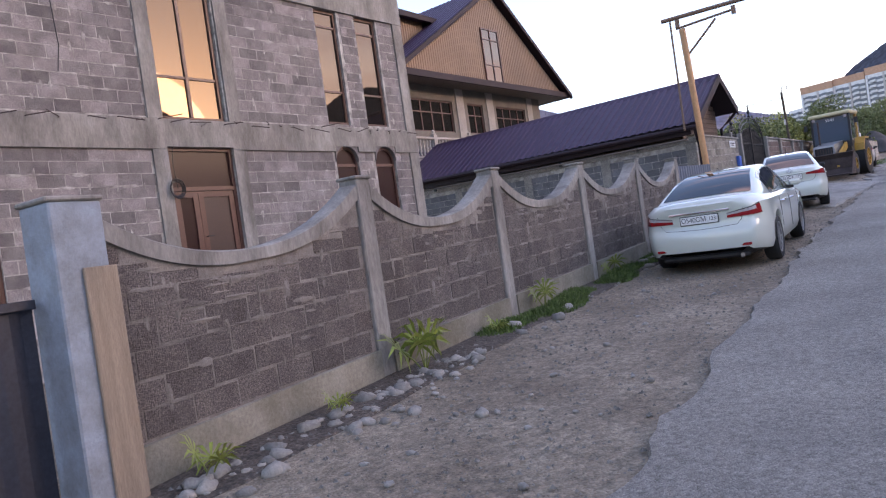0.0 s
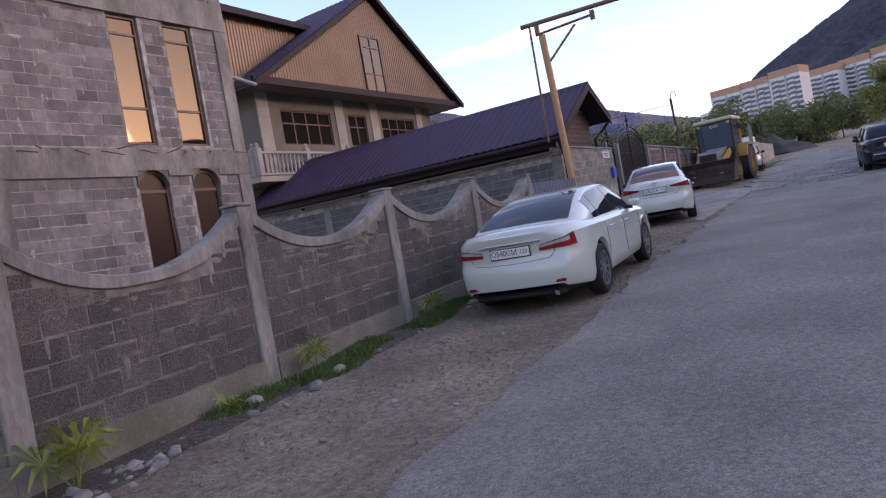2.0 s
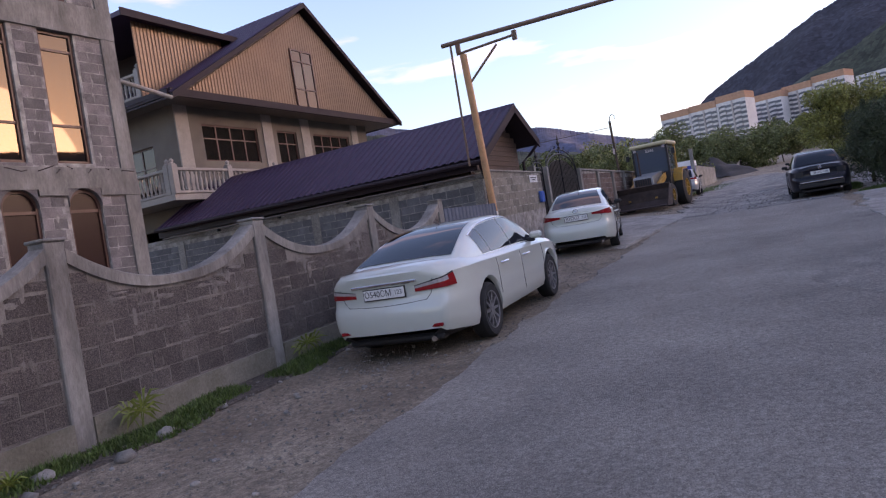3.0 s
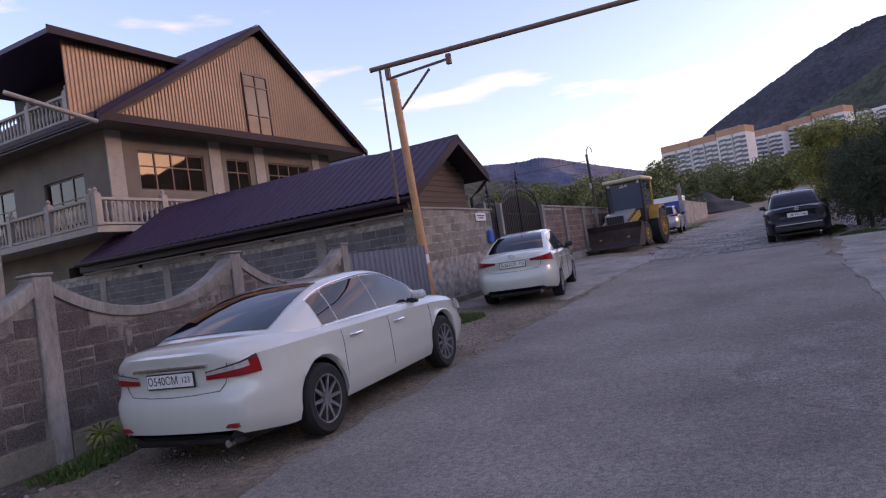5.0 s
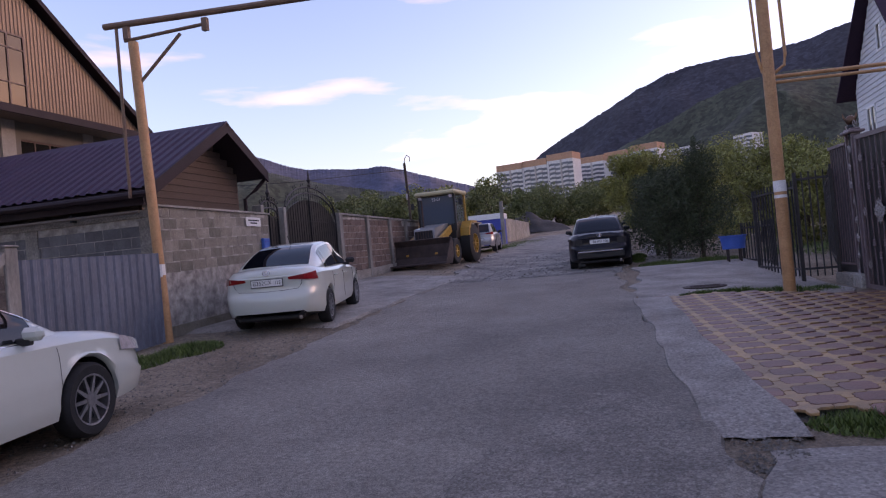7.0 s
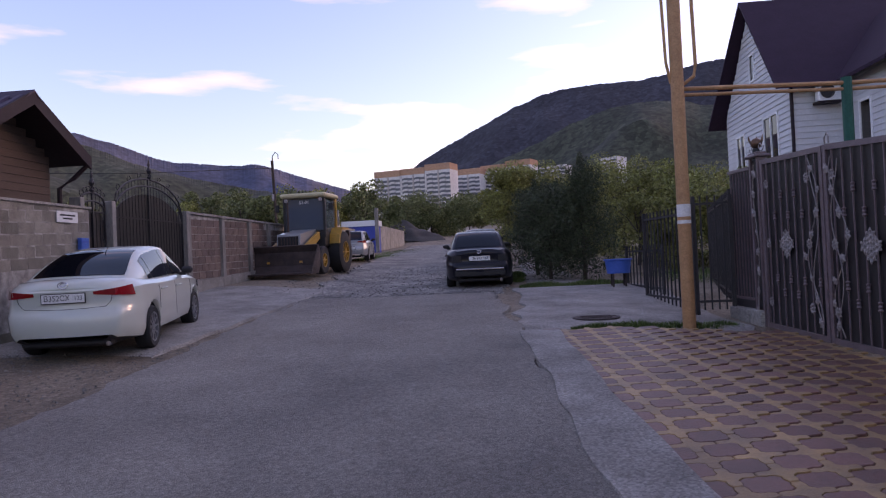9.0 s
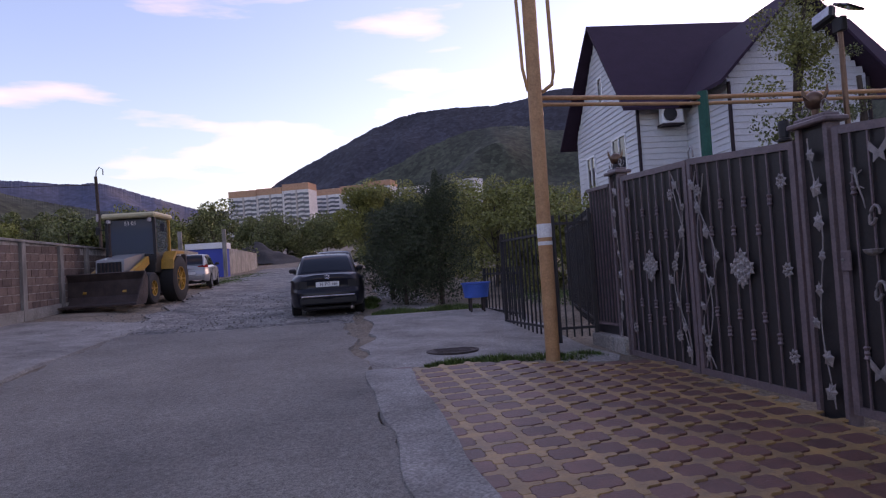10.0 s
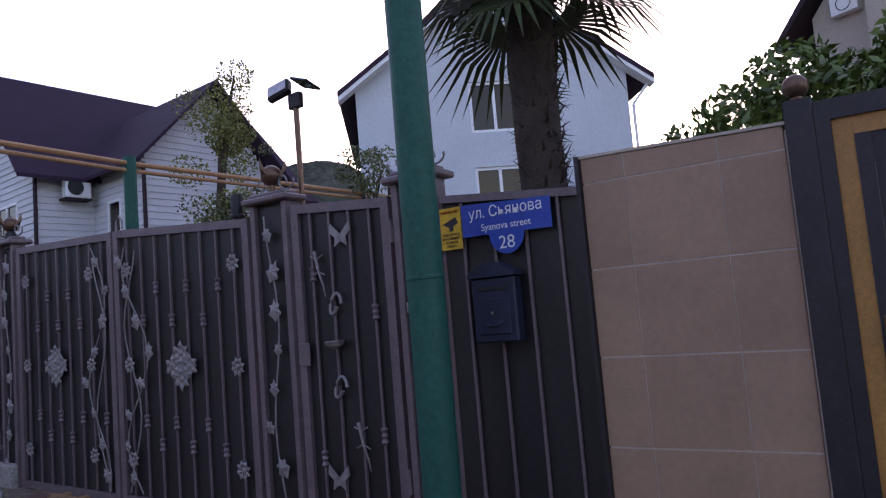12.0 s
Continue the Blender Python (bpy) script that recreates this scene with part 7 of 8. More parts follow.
# fan palms
def fan(bm, base, d, size, n, droop, r):
    d = Vector(d).normalized()
    side = d.cross(Vector((0, 0, 1))).normalized()
    up = side.cross(d)
    for k in range(n):
        a = (k / (n - 1) - 0.5) * radians(250)
        v = (d * math.cos(a) + side * math.sin(a)).normalized()
        L = size * (0.75 + 0.25 * math.cos(a)) * r.uniform(0.9, 1.05)
        w = size * (0.032 if n > 20 else 0.055)
        c = v.cross(up).normalized() * w
        p0 = Vector(base)
        p1 = p0 + v * L * 0.55 + up * 0.02 * size
        p2 = p0 + v * L - Vector((0, 0, droop * L * r.uniform(0.5, 1.2)))
        q = [bm.verts.new(x) for x in (p0 - c * 0.3, p0 + c * 0.3, p1 + c, p2, p1 - c)]
        bm.faces.new((q[0], q[1], q[2], q[4]))
        bm.faces.new((q[4], q[2], q[3]))


palm = thing("fan_palm", "tall fan palm with shaggy fibrous trunk", "palm", pose(9.45, 17.45, 0.5))
r = random.Random(3)
part("trunk", TUBE([(0, 0, 0), (0.02, 0, 1.6), (-0.03, 0.02, 3.0), (0.0, 0.0, 5.0)], 0.18, 14, 0.21), "bark", palm, smooth=True)
bm = bmesh.new()
for k in range(1700):
    z, a = r.uniform(0.2, 4.95), r.uniform(0, 6.28)
    o = Vector((math.cos(a), math.sin(a), 0))
    sd = Vector((-o.y, o.x, 0)) * r.uniform(0.012, 0.03)
    p = Vector((0, 0, z)) + o * 0.17
    tip = p + o * r.uniform(0.03, 0.15) + Vector((0, 0, r.uniform(-0.12, 0.2)))
    v = [bm.verts.new(x) for x in (p - sd, p + sd, tip)]
    bm.faces.new(v)
part("fibre", bm, "bark", palm, "shaggy brown trunk fibre")
for k in range(26):
    a = 2.399 * k
    el = 0.9 - 1.5 * (k / 25)
    d = Vector((math.cos(a) * math.cos(el), math.sin(a) * math.cos(el), math.sin(el)))
    s0 = Vector((0, 0, 4.95 - 0.022 * k))
    e = s0 + d * r.uniform(0.45, 0.7)
    fr = part("stalk", TUBE([s0, (s0 + e) / 2 + Vector((0, 0, 0.05)), e], 0.016, 5), "leaf_p", palm)
    bm = bmesh.new()
    fan(bm, e, d, r.uniform(0.75, 0.95), 26, 0.3, r)
    part("frond", bm, "leaf_p", palm, "dark green pleated fan leaf")
for (x, y, s) in ((-2.52, 5.95, 0.9), (-2.86, 8.85, 0.62), (-2.32, 3.45, 0.55), (-3.15, 11.6, 0.6), (-2.72, 7.5, 0.4), (-2.4, 4.7, 0.36)):
    yp = thing("young_palm", "small young fan palm planted by the fence", "palm", pose(x, y, G(x, y) - 0.02), "young palms along the fence")
    stems = 5 if s > 0.8 else 3
    for k in range(stems):
        a = 2.399 * k + x
        el = radians(r.uniform(35, 80))
        d = Vector((math.cos(a) * math.cos(el), math.sin(a) * math.cos(el), math.sin(el)))
        e = d * s * r.uniform(0.3, 0.5)
        part("stalk", TUBE([(0, 0, 0), e * 0.5 + Vector((0, 0, 0.02)), e], 0.007, 4), "leaf_fp", yp)
        bm = bmesh.new()
        fan(bm, e, d, s * 0.44, 9, 0.4, r)
        part("frond", bm, "leaf_fp", yp, "yellow-green pleated fan leaf")


def blades(name, label, spots, n, h, seed):
    r = random.Random(seed)
    vs, fs = [], []
    for _ in range(n):
        cx, cy, rx, ry = r.choice(spots)
        a, q = r.uniform(0, 6.28), math.sqrt(r.random())
        x, y = cx + rx * q * math.cos(a), cy + ry * q * math.sin(a)
        z = G(x, y) - 0.01
        k = h * r.uniform(0.3, 1.1) * (1.15 - q * 0.7)
        b, l = r.uniform(0, 6.28), r.uniform(0.1, 1.1) * k
        w = r.choice((0.005, 0.008, 0.016))
        dx, dy = w * math.cos(b), w * math.sin(b)
        i = len(vs)
        vs += [(x - dx, y - dy, z), (x + dx, y + dy, z), (x + l * math.cos(b + 1.5), y + l * math.sin(b + 1.5), z + k)]
        fs.append((i, i + 1, i + 2))
    ob = raw(name, vs, fs, "grass")
    return tagged(ob, label, "grass", kind="stuff")


strip = [(fence_x(y) + 0.42 + 0.12 * math.sin(y * 3), y, 0.3, 0.3) for y in [7.6, 7.8, 8.0, 8.5, 8.75, 9.0, 9.25, 9.5, 9.75, 10.0, 10.9, 11.2, 11.5, 11.8, 12.1, 12.4, 12.9]] + [(fence_x(y) + 0.38, y, 0.22, 0.3) for y in (13.4, 13.8, 14.2, 17.2, 17.8)]
blades("grass", "lush green grass and weeds at the fence foot", strip, 30000, 0.12, 1)
blades("grass", "green weeds between wall and street", [(-3.3, 18.3, 0.5, 0.6), (-3.0, 19.2, 0.5, 0.6), (-3.4, 17.4, 0.4, 0.6)], 8000, 0.16, 2)
blades("grass", "grass tufts at the paving edge", [(5.3, 14.9, 0.5, 0.28), (6.1, 15.05, 0.6, 0.25), (6.9, 15.1, 0.5, 0.25)], 6000, 0.10, 3)
blades("grass", "dry grass along the driveway edge", [(5.4, 22.45, 0.5, 0.12), (6.2, 22.6, 0.5, 0.2), (6.7, 22.8, 0.3, 0.2), (4.8, 22.3, 0.4, 0.08)], 5000, 0.12, 4)
blades("grass", "low grass round the side path", [(4.3, 29.5, 0.6, 0.4), (5.6, 29.6, 0.8, 0.4), (3.7, 33, 0.25, 2), (8.5, 31, 1.5, 2.5), (-3.6, 49, 1.0, 5), (-4.2, 60, 1.5, 7)], 14000, 0.16, 5)

# stones along the fence
r = random.Random(11)
ROCKS = []
for k in range(5):
    bm = bmesh.new()
    bmesh.ops.create_icosphere(bm, subdivisions=2, radius=1)
    for v in bm.verts:
        v.co *= 1 + 0.38 * noise.noise(v.co * 1.7 + Vector((k * 5, 0, 0)))
        v.co.z *= 0.55
    me = share(bm, "stone", "rock")
    me.polygons.foreach_set("use_smooth", [True] * len(me.polygons))
    ROCKS.append(me)


def stone(x, y, s):
    o = new("stone", r.choice(ROCKS))
    o.matrix_basis = pose(x, y, G(x, y) + s * 0.12, r.uniform(-15, 15), r.uniform(-15, 15), r.uniform(0, 360)) @ Matrix.Diagonal((s, s * r.uniform(0.6, 0.9), s, 1))
    tagged(o, "rounded grey river stone on the dirt", "stone", "stones along the fence")


for k in range(150):
    y = r.uniform(3.2, 6.5) if k < 115 else r.uniform(6.5, 14)
    stone(fence_x(y) + 0.38 + abs(r.gauss(0, 0.28)), y, r.choice((0.03, 0.04, 0.05, 0.06, 0.08, 0.1)) * r.uniform(0.7, 1.2))
for k in range(80):
    stone(r.uniform(-2.3, 0.2), r.uniform(3, 11), r.uniform(0.015, 0.04))
stone(2.55, 16.05, 0.06)
stone(-1.2, 5.0, 0.07)
vs, fs = [], []
for k in range(11000):  # loose gravel
    y = r.uniform(2.0, 24) if k < 8000 else r.uniform(24, 40)
    x = (r.uniform(fence_x(y) + 0.3, road_left(y) + 0.25) if k < 8000 else r.uniform(-3.0, 3.5))
    if r.random() < 0.2:
        x, y = r.uniform(4.3, 4.7), r.uniform(9, 14.6)
    s, z, i = r.choice((0.007, 0.009, 0.012, 0.016, 0.024)), G(x, y) + 0.012, len(vs)
    if k >= 8000 and y > 28:
        z += 0.03
        s *= 1.6
    a = r.uniform(0, 6.28)
    for j in range(3):
        vs.append((x + s * math.cos(a + 2.1 * j), y + s * math.sin(a + 2.1 * j), z - s * 0.2))
    vs.append((x + r.uniform(-0.3, 0.3) * s, y, z + s * 0.7))
    fs += [(i, i + 1, i + 3), (i + 1, i + 2, i + 3), (i + 2, i, i + 3)]
tagged(raw("loose_gravel", vs, fs, "gravel"), "loose gravel scattered on the roadside", "gravel", kind="stuff")

# ---- small street things ----
tub = thing("blue_tub", "blue plastic tub on a low stand", "tub", pose(6.0, 28.4, G(6.0, 28.4)))
part("bowl", lathe(bmesh.new(), [(0.26, 0.33), (0.30, 0.62), (0.325, 0.63), (0.325, 0.66), (0.29, 0.655), (0.25, 0.36)], (0, 0, 0), 18), "bluetub", tub, smooth=True)
for k in range(4):
    a = math.pi / 4 + k * math.pi / 2
    part("leg", BX(-0.02, 0.02, -0.02, 0.02, 0, 0.34, m=pose(0.2 * math.cos(a), 0.2 * math.sin(a), 0)), "rust", tub)
mh = thing("manhole_cover", "round rusty iron manhole cover", "manhole", pose(4.87, 23.25, G(4.87, 23.25) + 0.024))
part("ring", lathe(bmesh.new(), [(0.38, -0.03), (0.38, 0.015), (0.33, 0.018), (0.33, 0.0)], (0, 0, 0), 24), "rust", mh)
part("lid", lathe(bmesh.new(), [(0.32, -0.02), (0.32, 0.012), (0.30, 0.016)], (0, 0, 0), 24), "rust", mh)
for k in range(5):
    part("rib", BX(-0.25, 0.25, -0.24 + 0.11 * k, -0.2 + 0.11 * k, 0.0165, 0.022), "rust", mh)
lp = thing("street_lamp", "thin dark street lamp pole with curved top", "lamp", pose(-6.15, 40.5, G(-5, 40.5) - 0.5))
part("pole", TUBE([(0, 0, 0), (-0.15, 0, 5.0)], 0.06, 8), "bark", lp)
part("arm", TUBE([(-0.15, 0, 4.8), (-0.12, 0, 5.2), (0.0, 0, 5.35), (0.12, 0, 5.25), (0.12, 0, 5.05)], 0.02, 6), "plastic", lp)
part("lamp_head", BX(-0.2, -0.08, -0.06, 0.06, 3.3, 3.6, 0.02), "clearlens", lp)
cb = thing("overhead_cable", "thin sagging overhead cable", "cable", None)
part("wire", TUBE([(-6.3, 40.5, 6.05), (-9.5, 36, 5.5), (-14.5, 31, 5.2)], 0.014, 5), "plastic", cb)
bs = thing("blue_kiosk", "blue sheet shed with white posts behind the wall", "shed", pose(-7.2, 62, G(-7, 62)))
part("wall", BX(-1.2, 1.2, -0.8, 0.8, 0, 1.9), "bluetarp", bs)
part("roof", BX(-1.3, 1.3, -0.9, 0.9, 1.91, 2.3), "upvc", bs)
for x in (-1.4, 1.4):
    part("post", BX(x - 0.12, x + 0.12, -1.7, -1.5, 0, 3.1), "concrete", bs)
ww = thing("far_wall", "pale concrete panel wall up the street", "wall", pose(-5.3, 56, 0), kind="structure")
part("panels", BX(-0.1, 0.1, -10, -5.2, 1.5, 3.8), "slab", ww)
part("panels", BX(-1.5, -1.3, 8, 22, 2.0, 4.7), "slab", ww)
fs_ = thing("blue_sheet_fence", "pale blue profiled sheet fence", "fence", pose(5.3, 52, 0))
vs, fs = corrugated(lambda u: (1.8, 4.1), -4, 6, 0.2, 0.03)
raw("sheet", vs, fs, "bluesheet", fs_)
heap = thing("gravel_heap", "dark heap of gravel at the roadside", "heap", pose(-8.0, 86, G(-8, 86)))
bm = bmesh.new()
bmesh.ops.create_grid(bm, x_segments=24, y_segments=18, size=1)
for v in bm.verts:
    q = 1 - math.hypot(v.co.x, v.co.y)
    x, y = v.co.x * 4.6, v.co.y * 3
    v.co = Vector((x, y, max(-0.2, 2.3 * q + 0.35 * noise.noise(Vector((x, y, 0)) * 0.9))))
part("mound", bm, "coal", heap, smooth=True)
# never in view; added to close this side and appear in window reflections
unseen_wall = thing("grey_sheet_wall", "unseen plain wall added to close the street and its reflections", "wall", pose(8.2, -8, 0), kind="structure")
part("core", BX(0, 0.2, -20, 12.8, -1.2, 2.6), "walltile", unseen_wall)

# ---- distance ----
def ridge(name, label, dist, az0, az1, profile, depth, material, seed, rough=0.25, foot=0.0):
    """A wooded hillside whose skyline follows profile(azimuth) in degrees, seen from the street."""
    n, m_ = 1500, 16
    vs, fs = [], []
    for i in range(n + 1):
        az = az0 + (az1 - az0) * i / n
        el = profile(az) + rough * noise.noise(Vector((az * 0.9, seed, 0)))
        tip = 0.05 * noise.noise(Vector((az * 9.0, seed, 5))) + 0.07 * noise.noise(Vector((az * 31.0, seed, 5)))
        a = radians(az)
        for j in range(m_ + 1):
            k = j / m_
            d = dist - depth * (1 - k)
            x, y = 4 + d * math.sin(a), 10 + d * math.cos(a)
            lump = noise.noise(Vector((x * 9 / dist, y * 9 / dist, seed))) + 0.5 * noise.noise(Vector((x * 26 / dist, y * 26 / dist, seed)))
            z = 2 + dist * math.tan(radians(el + tip * k ** 12)) * k ** 1.15 + 0.035 * dist * (1 - k) * k * 4 * lump
            if j == 0:
                z = foot - 5
            vs.append((x, y, z))
        vs.append((4 + (dist + depth) * math.sin(a), 10 + (dist + depth) * math.cos(a), -20))
    w = m_ + 2
    for i in range(n):
        for j in range(w - 1):
            q = i * w + j
            fs.append((q, q + w, q + w + 1, q + 1))
    return tagged(raw(name, vs, fs, material, smooth=True), label, "hill", kind="structure")


dark = curve([(-14, 3), (-9.5, 6.0), (-6.9, 8.0), (-3, 10.0), (0.8, 11.8), (3.8, 12.75), (6.9, 13.0), (10, 13.0), (12.7, 13.2), (15.5, 13.75), (22, 13.4), (30, 11.9), (40, 10.9), (50, 10.6), (60, 11.2), (75, 10.8), (110, 9), (150, 6)])
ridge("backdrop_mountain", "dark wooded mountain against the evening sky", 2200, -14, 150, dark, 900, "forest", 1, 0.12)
ridge("backdrop_foothill", "spring-green wooded foothill", 1300, -3.5, 120, curve([(-3.5, 5.0), (-2, 7.0), (2, 8.7), (5.3, 10.2), (9, 11.2), (12.6, 11.2), (16, 10.5), (25, 9.6), (36, 11.3), (41, 12.9), (44, 12.9), (47, 11.6), (53, 9.6), (70, 8), (120, 5)]), 500, "forest_g", 2, 0.15)
# distance haze on these hills is only their painted blue colour
ridge("backdrop_blue_hill", "distant hills with blue haze painted into their colour", 3000, -75, -5, curve([(-75, 9), (-50, 10.5), (-34, 10.3), (-30, 9.4), (-27.2, 8.4), (-24.5, 8.1), (-21.5, 7.95), (-20, 8.0), (-15.2, 6.5), (-12, 5.6), (-5, 4.5)]), 900, "hazehill", 3, 0.08)
ridge("backdrop_green_hill", "wooded green-brown hill", 1200, -75, -14, curve([(-75, 9), (-45, 9.8), (-33, 9.5), (-29, 8.1), (-25, 7.0), (-21, 6.2), (-14, 4.6)]), 500, "forest_g", 4, 0.2)


def apartments(name, az0, az1, dist, base, top, label, crown=5.5, orange=True):
    """A slab block between two azimuths, with stair bays, stacked balconies and an orange attic."""
    a0, a1 = radians(az0), radians(az1)
    p0 = Vector((4 + dist * math.sin(a0), 12 + dist * math.cos(a0), 0))
    p1 = Vector((4 + dist * 0.985 * math.sin(a1), 12 + dist * 0.985 * math.cos(a1), 0))
    L = (p1 - p0).length
    t = thing(name, label, "apartment block", Matrix.Translation(p0) @ Matrix.Rotation(math.atan2(p1.y - p0.y, p1.x - p0.x), 4, "Z"), "apartment blocks on the slope", "structure")
    part("wall", BX(0, L, 0, 14, base, top - crown), "aptwhite", t)
    part("top_storey", BX(-0.05, L + 0.05, -0.05, 14, top - crown, top), "aptorange" if orange else "aptwhite", t, "orange top storey" if orange else "")
    n = max(2, round(L / 12))
    W = L / n
    floors = int((top - crown - base) / 2.9)
    win = share(BX(-0.9, 0.9, -0.12, -0.03, 0, 1.6), "window", "aptwin")
    bal = share(BX(-W * 0.17, W * 0.17, -1.5, -0.02, 0, 1.15), "balcony", "aptwhite")
    gap = share(BX(-W * 0.16, W * 0.16, -0.3, -0.02, 1.15, 2.75), "loggia", "aptwin")
    for i in range(n):
        x0 = W * i
        if orange:
            part("stair_tower", BX(x0 + W * 0.02, x0 + W * 0.13, -0.6, 0, base, top - crown + 0.02), "aptgrey" if i % 2 else "aptwhite", t)
        if i % 2:
            part("roof_hut", BX(x0 + W * 0.3, x0 + W * 0.5, 5, 8, top + 0.02, top + 0.9), "aptgrey", t)
        for f in range(floors):
            z = base + 0.9 + 2.9 * f
            for q, me in ((0.24, win), (0.47, bal), (0.47, gap), (0.72, win), (0.90, win)):
                o = new(me.name.split(".")[0], me)
                o.parent = t
                o.location = (x0 + W * q, 0, z if me is win else z - 0.9)
    return t


def height_at(dist, el):
    return 1.9 + dist * math.tan(radians(el))


for az0, az1, dist, el, orange in ((-11.0, -8.95, 480, 7.2, True), (-8.9, -6.95, 474, 7.35, True), (-6.9, -4.85, 466, 7.65, True),
                                   (-4.5, -2.45, 520, 7.1, True), (-2.35, -0.45, 525, 7.3, True), (-0.35, 1.7, 520, 7.58, True),
                                   (2.4, 4.5, 560, 6.95, False), (7.2, 8.5, 590, 7.3, False), (-11.9, -11.05, 500, 5.7, False)):
    apartments("apartment_block" if orange else "white_block", az0, az1, dist, height_at(dist, el) - (32 if orange else 22), height_at(dist, el),
               "white apartment block with orange top storey" if orange else "pale blue-white apartment block among trees", 4.2 if orange else 1.5, orange)

# ---- pavers of the forecourt ----
PU, PV = Vector((0.332, 0.07, 0.0)), Vector((-0.027, 0.305, 0.0))  # the step of the pattern across and along the forecourt


def scallop(a):
    """The wavy outline of the small rust paver, in steps of the pattern."""
    c, s_ = math.cos(a), math.sin(a)
    k = (abs(c) ** 5 + abs(s_) ** 5) ** -0.2
    q = 0.395 * k * (1 + 0.055 * math.cos(8 * a))
    return q * c, q * s_


def paver_mesh(material):
    """A rust paver, or the larger ochre one that fills the room between four of them."""
    arc = [math.pi / 2 * k / 5 for k in range(6)]
    if material == "pav_r":
        pts = [scallop(2 * math.pi * k / 20) for k in range(20)]
    else:
        pts = []
        for n_, (cx, cy) in enumerate(((0.5, 0.5), (-0.5, 0.5), (-0.5, -0.5), (0.5, -0.5))):
            base = math.pi + n_ * math.pi / 2
            pts += [(cx + scallop(base + math.pi / 2 - a)[0], cy + scallop(base + math.pi / 2 - a)[1]) for a in arc]
    flat = [PU * x + PV * y for x, y in pts]
    n = len(flat)
    vs = [(p.x * 0.985, p.y * 0.985, -0.02) for p in flat] + [(p.x * 0.985, p.y * 0.985, -0.005) for p in flat] + [(p.x * 0.945, p.y * 0.945, 0.0) for p in flat]
    fs = [tuple(range(2 * n, 3 * n))]
    for i in range(n):
        j = (i + 1) % n
        fs += [(i, j, n + j, n + i), (n + i, n + j, 2 * n + j, 2 * n + i)]
    me = bpy.data.meshes.new("paver")
    me.from_pydata(vs, [], fs)
    me.materials.append(M[material])
    return me, vs, fs


court_left = lerp_line((14.6, 4.78), (16.5, 4.6), (18.8, 4.41), (22.2, 4.19))
court = sheet("forecourt", court_left, lerp_line((14.9, 8.05), (22.2, 7.3)), (14.95, 22.1), 0.035, "gravel", "paved forecourt of ochre and rust interlocking pavers", "paving", seed=30)
PAVE = {m: paver_mesh(m) for m in ("pav_y", "pav_r")}
rest = {m: ([], []) for m in PAVE}
singles = []
for j in range(-10, 26):
    for i in range(-4, 16):
        for m, f in (("pav_r", 0.0), ("pav_y", 0.5)):
            p = Vector((4.879, 16.829, 0)) + PU * (i + f) + PV * (j + f)
            if court_left(p.y) - 0.12 < p.x < 8.0 - 0.1 * (p.y - 16.4) - 0.05 and 15.05 < p.y < 21.98:
                singles.append((math.hypot(p.x - 4.2, p.y - 16.0), p.x, p.y, m))
singles.sort()
slope_m = Matrix.Rotation(math.atan(0.045), 4, "X")
for k, (_, x, y, m) in enumerate(singles):
    z = G(x, y) + 0.058 + 0.0015 * math.sin(37 * x + 91 * y)
    mm = Matrix.Translation((x, y, z)) @ slope_m @ pose(0, 0, 0, 0.5 * math.sin(53 * x + 17 * y), 0.5 * math.sin(29 * x - 41 * y), 0)
    if k < 300:
        o = new("paver", PAVE[m][0])
        o.parent = court
        o.matrix_basis = mm
    else:
        me, vs, fs = PAVE[m]
        n0 = len(rest[m][0])
        rest[m][0].extend(tuple(mm @ Vector(v)) for v in vs)
        rest[m][1].extend(tuple(n0 + i for i in f) for f in fs)
for m, (vs, fs) in rest.items():
    tagged(raw("pavers", vs, fs, m, court), kind="stuff")

# ---- blocks ----
r = random.Random(5)


def block_mesh(L, h, d, material):
    bm = BX(-d, 0.0, -L / 2, L / 2, -h / 2, h / 2)
    for v in bm.verts:
        if v.co.x > -0.001:
            v.co.y *= 0.985
            v.co.z *= 0.97
    return share(bm, "block", material)


FULL = {m: block_mesh(0.386, 0.184, 0.05, m) for m in ("block", "block_b", "block_c")}


